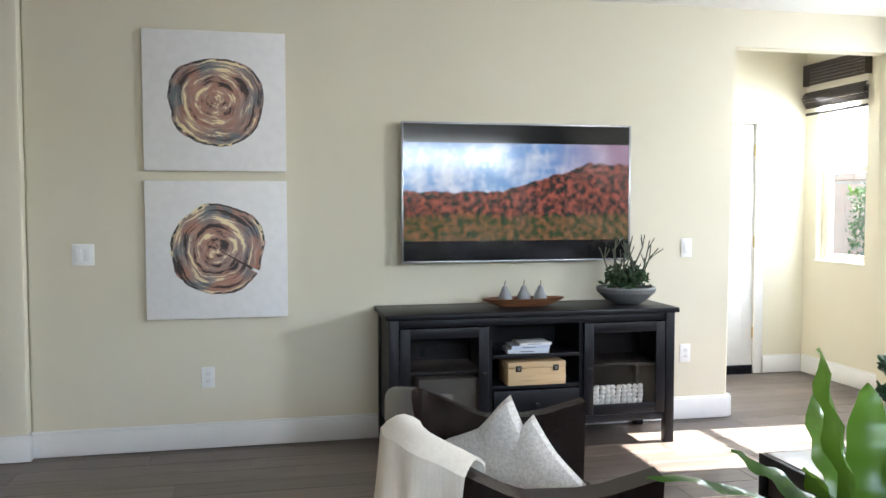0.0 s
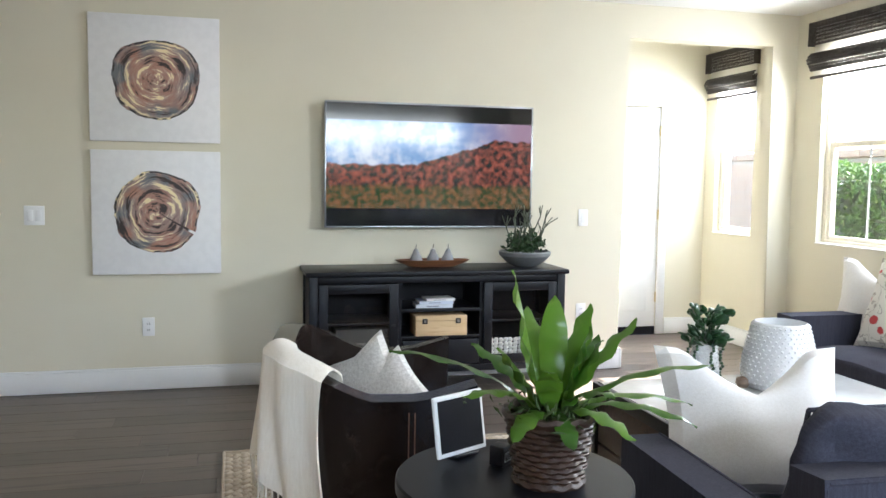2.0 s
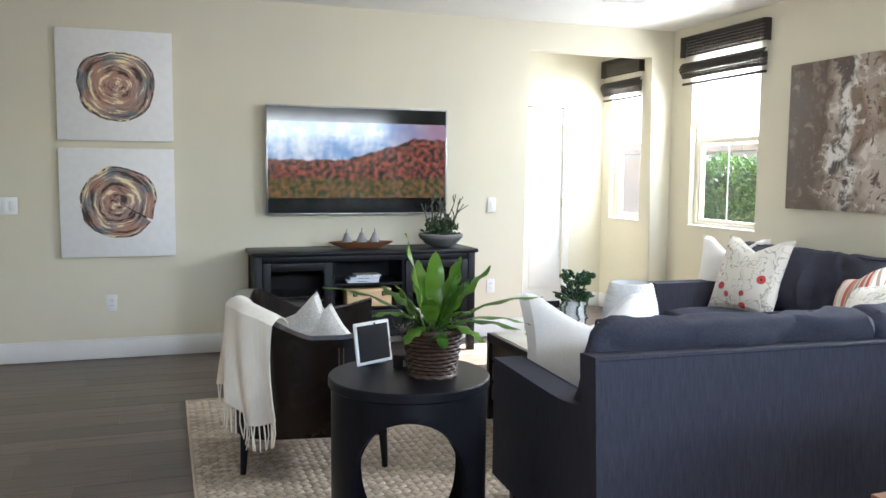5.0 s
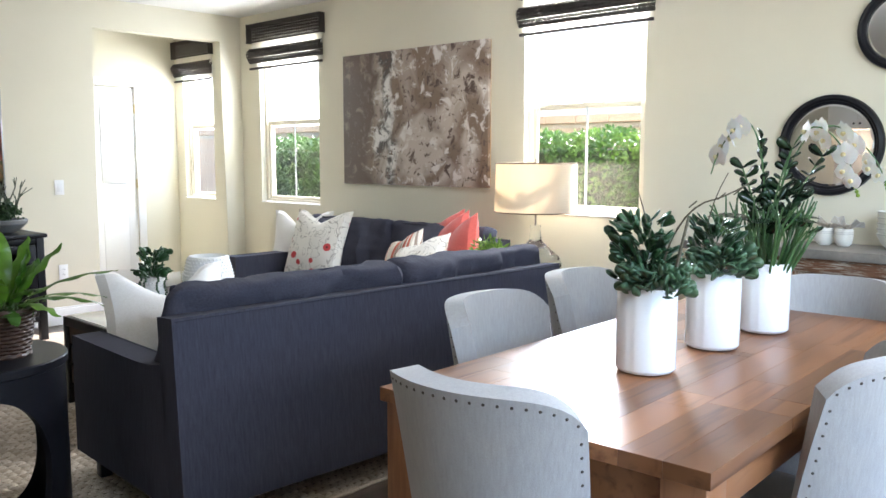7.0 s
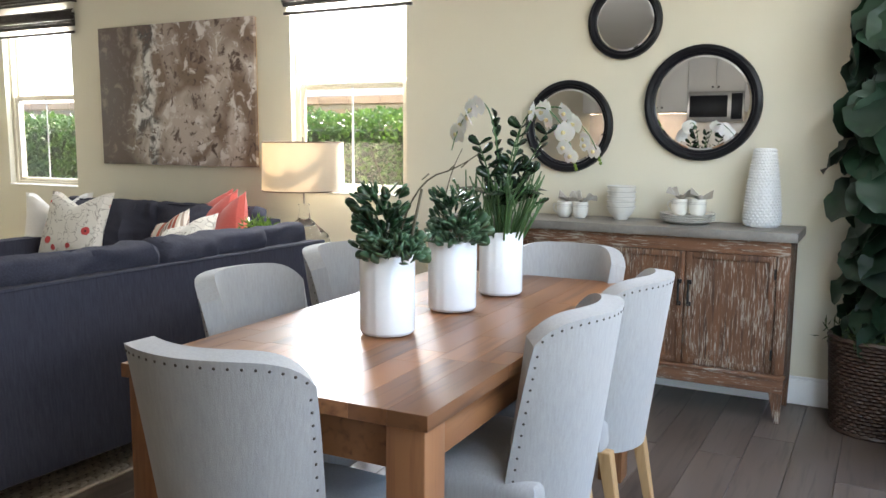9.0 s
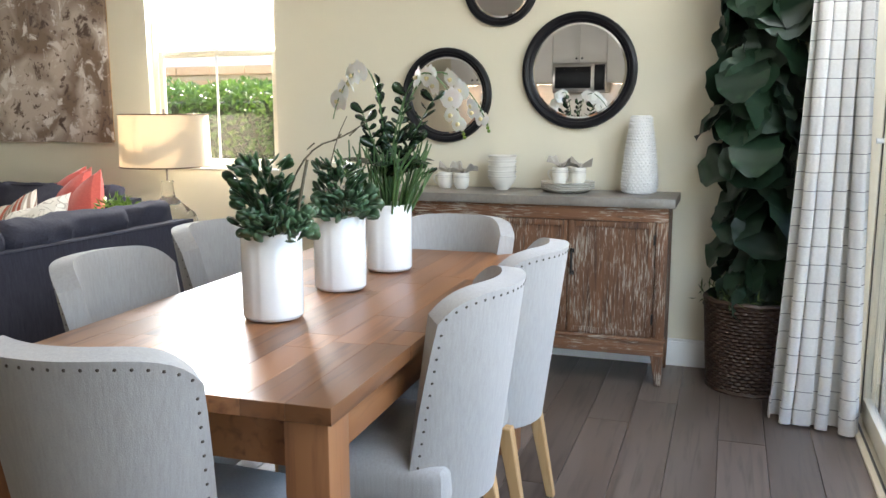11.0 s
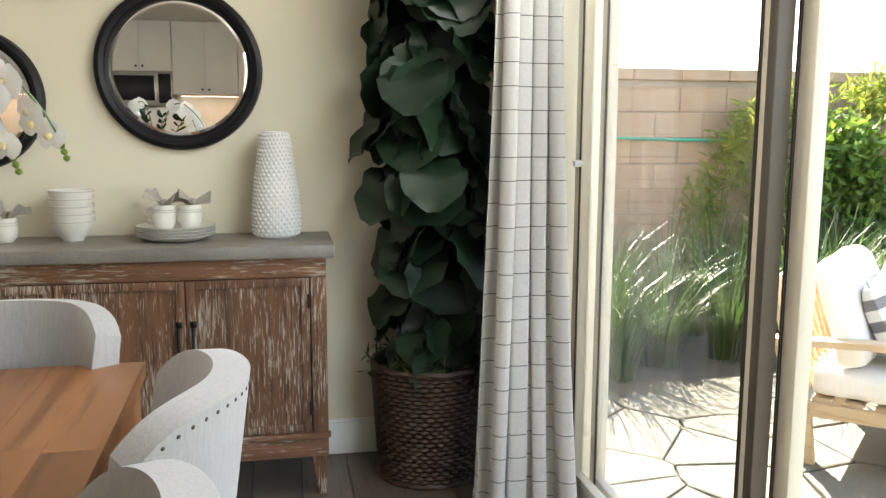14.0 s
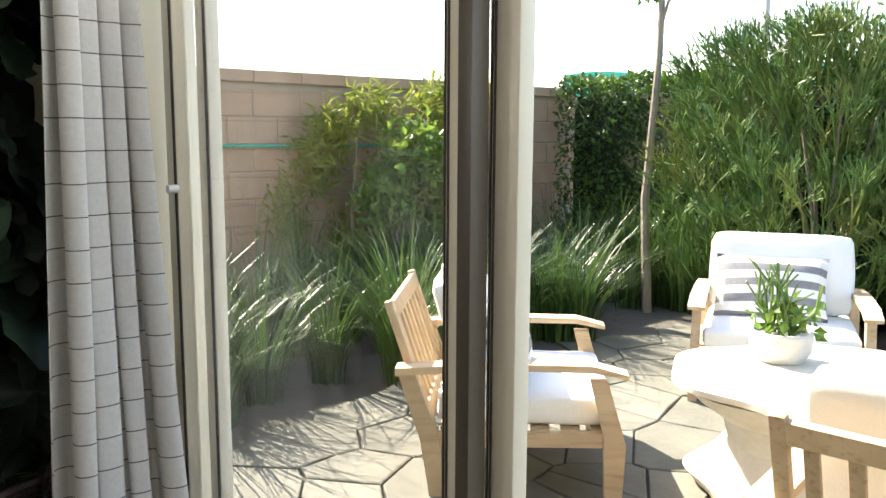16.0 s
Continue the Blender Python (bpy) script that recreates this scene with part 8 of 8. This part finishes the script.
def napkin(x, y, z, a, seed):
    rngn = random.Random(seed)
    def f(u, v):
        k = (u - 0.5) * 2
        r = 0.014 + 0.05 * abs(k) ** 1.3
        ang = (v - 0.5) * 2.6
        return (0.055 * k, r * math.sin(ang) * 0.9, r * math.cos(ang) * 0.75 + 0.008 * math.sin(11 * v + 5 * u) + 0.012 * abs(k))
    n = thing("napkin", "grey linen napkin knotted on the cups", "napkin", pose(x, y, z, 6, -8, a), "linen napkins")
    part("cloth", sheet(f, 16, 14, 0.002), weave("grey_linen", (0.30, 0.27, 0.23), (0.42, 0.39, 0.34), 0.0015), n)
    part("knot", lathe([(0, -0.012), (0.014, -0.006), (0.017, 0.0), (0.014, 0.008), (0, 0.013)], 12), bpy.data.materials["grey_linen"], n, "", pose(0, 0, 0.012, 0, 90, 0))


cup(4.93, -2.08, 75)
cup(4.94, -1.985, 80)
napkin(4.93, -2.09, SB + 0.082, 70, 1)
napkin(4.95, -2.0, SB + 0.082, 110, 2)
for i in range(5):
    b = thing("bowl", "cream stoneware bowl stacked on the sideboard", "bowl", pose(4.95, -2.30, SB + i * 0.0265), "stacked bowls")
    part("body", lathe([(0, 0), (0.034, 0), (0.036, 0.006), (0.058, 0.03), (0.074, 0.062), (0.076, 0.075), (0.073, 0.076), (0.069, 0.062), (0.052, 0.03), (0.03, 0.012), (0, 0.01)], 40), GLAZE, b)
    part("band", tube([(0.0765 * math.cos(2 * math.pi * k / 40), 0.0765 * math.sin(2 * math.pi * k / 40), 0.07) for k in range(41)], 0.0012, 4), GLINE, b)
for i in range(4):
    b = thing("plate", "cream stoneware plate stacked on the sideboard", "plate", pose(4.93, -2.655, SB + i * 0.0105), "stacked plates")
    part("body", lathe([(0, 0), (0.09, 0), (0.10, 0.003), (0.137, 0.018), (0.138, 0.022), (0.134, 0.022), (0.098, 0.008), (0, 0.006)], 48), GLAZE, b)
    part("band", tube([(0.1382 * math.cos(2 * math.pi * k / 48), 0.1382 * math.sin(2 * math.pi * k / 48), 0.0215) for k in range(49)], 0.0012, 4), GLINE, b)
cup(4.93, -2.615, 70, SB + 0.0385)
cup(4.93, -2.705, 85, SB + 0.0385)
napkin(4.93, -2.615, SB + 0.119, 70, 3)
napkin(4.94, -2.715, SB + 0.119, 100, 4)
tv = bumped_vase("vase", "tall white vase with raised scales on the sideboard", pose(4.966, -3.012, SB), [(0, 0), (0.075, 0.0), (0.086, 0.02), (0.088, 0.06), (0.078, 0.18), (0.062, 0.30), (0.05, 0.385), (0.044, 0.388), (0.044, 0.36), (0, 0.3)], 26, 26, 0.0068)


# fig tree in a wicker basket
def fig_tree():
    rng = random.Random(12)
    t = thing("fig_tree", "tall fiddle leaf fig in a dark wicker basket by the curtain", "plant", pose(4.875, -3.575, 0.001))
    wicker(t, 0.185, 0.212, 0.44, 27, 30)
    tk = bmesh.new()
    tube([(0, 0, 0.40), (0.01, 0.02, 0.8), (-0.01, 0.0, 1.4), (0.0, 0.0, 2.1)], 0.018, 8, tk, 0.6)
    tube([(0.03, -0.03, 0.40), (0.06, -0.08, 0.9), (0.03, -0.12, 1.7)], 0.013, 8, tk, 0.6)
    part("trunk", tk, BARK, t)
    FIG = big_leaf_mat("fig_leaf_green", (0.005, 0.017, 0.009), (0.011, 0.036, 0.016), (0.020, 0.055, 0.022), 0.48, 0.05)

    def leaf(L, W, seed):
        bm = bmesh.new()
        nu, nv = 10, 6

        def f(u, v):
            k = 2 * v - 1
            w = W * (0.30 + 0.70 * math.sin(math.pi * min(1, u ** 1.15 * 0.9 + 0.08)) ** 0.7) * (1 - 0.28 * math.exp(-((u - 0.33) / 0.13) ** 2)) * min(1, u * 7 + 0.12) * (1 if u < 0.97 else 0.55)
            rip = 0.012 * math.sin(u * 21 + seed) * abs(k) + 0.008 * math.sin(u * 9 + seed * 2)
            vein = -0.006 * math.cos(u * 42 + abs(k) * 3) * (1 - abs(k)) * min(1, 3 * abs(k))
            return (w * k, u * L, 0.22 * w * abs(k) ** 1.5 + rip + vein - 0.20 * L * u * u)
        return sheet(f, nu, nv, 0.0)
    meshes = [mesh_of("leaf", leaf(rng.uniform(0.24, 0.31), rng.uniform(0.125, 0.155), i * 1.7), FIG, 70) for i in range(6)]
    for i in range(150):
        q = i / 150
        z = 0.52 + 1.72 * q + rng.uniform(-0.03, 0.03)
        a = i * 2.4 + rng.uniform(-0.4, 0.4)
        rad = rng.uniform(0.03, 0.12)
        cx = 0.02 * math.sin(z * 3) - 0.01
        cy = 0.04 * math.sin(z * 4 + 1) - 0.02
        ob = new("leaf", rng.choice(meshes))
        ob.parent = t
        tilt = rng.uniform(-80, -30) if q < 0.9 else rng.uniform(0, 55)
        sc = rng.uniform(0.8, 1.15)
        ob.matrix_basis = pose(cx + rad * math.cos(a), cy + rad * math.sin(a), z, 0, 0, math.degrees(a) - 90) @ pose(0, 0, 0, tilt, rng.uniform(-25, 25), 0) @ Matrix.Scale(sc, 4)
    o = new("moss", leaves_mesh("moss", [(rng.gauss(0, 0.09), rng.gauss(0, 0.09), 0.435 + rng.uniform(0, 0.04)) for _ in range(500)], 0.05, 0.08, MOSS, rng))
    o.parent = t
    o["kind"] = "stuff"


fig_tree()


# braided jute rug
def rug():
    t = thing("rug", "natural chunky braided jute rug under the sofa", "rug")
    JUTE, jt, jb = nodes_of("jute")
    g = jt.nodes.new("ShaderNodeNewGeometry")
    c = mixc(jt, g.outputs["Random Per Island"], (0.42, 0.34, 0.25), (0.66, 0.57, 0.45))
    nz = add(jt, "ShaderNodeTexNoise", Scale=260.0, Detail=3.0)
    jt.links.new(coords(jt, (1, 0.3, 1)), nz.inputs[0])
    c = mixc(jt, ramp(jt, nz.outputs[0], 0.5, 0.75), c, (0.30, 0.23, 0.16))
    jt.links.new(c, jb.inputs["Base Color"])
    jb.inputs["Roughness"].default_value = 0.95
    part("backing", box(RX0 + 0.01, RY0 + 0.01, 0.0005, RX1 - 0.01, RY1 - 0.01, 0.005), plain("jute_backing", (0.22, 0.17, 0.12), (0.3, 0.24, 0.17), 0.95), t)
    vs, fs = [], []
    rng = random.Random(2)
    pr, pl = 0.030, 0.040
    ny, nx = int((RY1 - RY0) / pr), int((RX1 - RX0) / pl)
    for j in range(ny):
        for i in range(nx):
            x, y = RX0 + (i + 0.5) * pl, RY0 + (j + 0.5) * pr
            s = 1 if j % 2 else -1
            L, W = 0.027, 0.0125
            c, sn = math.cos(s * 0.5), math.sin(s * 0.5)
            k = len(vs)
            hz = 0.0125 + rng.uniform(-0.001, 0.002)
            for q, w, z in ((-1, 0.35, 0.004), (-0.45, 1, hz * 0.85), (0.45, 1, hz), (1, 0.35, 0.004)):
                for e, zz in ((-1, 0.35), (0, 1.0), (1, 0.35)):
                    u, v = q * L, e * w * W
                    vs.append((x + u * c - v * sn, y + u * sn + v * c, max(0.004, z * zz + 0.0025)))
            for a in range(3):
                for e in range(2):
                    fs.append((k + a * 3 + e, k + a * 3 + 3 + e, k + a * 3 + 4 + e, k + a * 3 + 1 + e))
    ob = new("braid_surface", quick("braid_surface", vs, fs, JUTE, True))
    ob.parent = t
    ob["kind"] = "stuff"
    for a, b in (((RX0, RY0), (RX1, RY0)), ((RX1, RY0), (RX1, RY1)), ((RX1, RY1), (RX0, RY1)), ((RX0, RY1), (RX0, RY0))):
        n = 60
        part("edge_braid", tube([(a[0] + (b[0] - a[0]) * i / n, a[1] + (b[1] - a[1]) * i / n, 0.0085 + 0.002 * math.sin(i * 2.1)) for i in range(n + 1)], 0.008, 6), JUTE, t)


rug()


# floor boards
random.seed(4)
bw = 0.183
y = YS + 0.002
plank_cache = {}
while y < 5.74:
    w = min(bw, 5.75 - y)
    x = XW - random.uniform(0, 1.2)
    spans = [(XW, XE)] if y < YN + 0.12 else [(XW, -0.86), (3.32, XE)] if y < YH - 0.02 else [(XW, -0.86)]
    while x < XE:
        ln = random.choice((1.2, 1.5, 1.8, 2.1))
        for lim0, lim1 in spans:
            a, b = max(x, lim0), min(x + ln, lim1)
            if b - a < 0.05:
                continue
            key = (round(b - a, 2), round(w, 3))
            if key not in plank_cache:
                plank_cache[key] = mesh_of("plank", box(-(b - a) / 2 + 0.0006, -w / 2 + 0.0008, -0.013, (b - a) / 2 - 0.0006, w / 2 - 0.0008, 0.0, 0.0018, None, 1), FLOORW)
            ob = new("plank", plank_cache[key])
            ob.parent = floor
            ob.location = ((a + b) / 2, y + w / 2, 0)
        x += ln
    y += bw
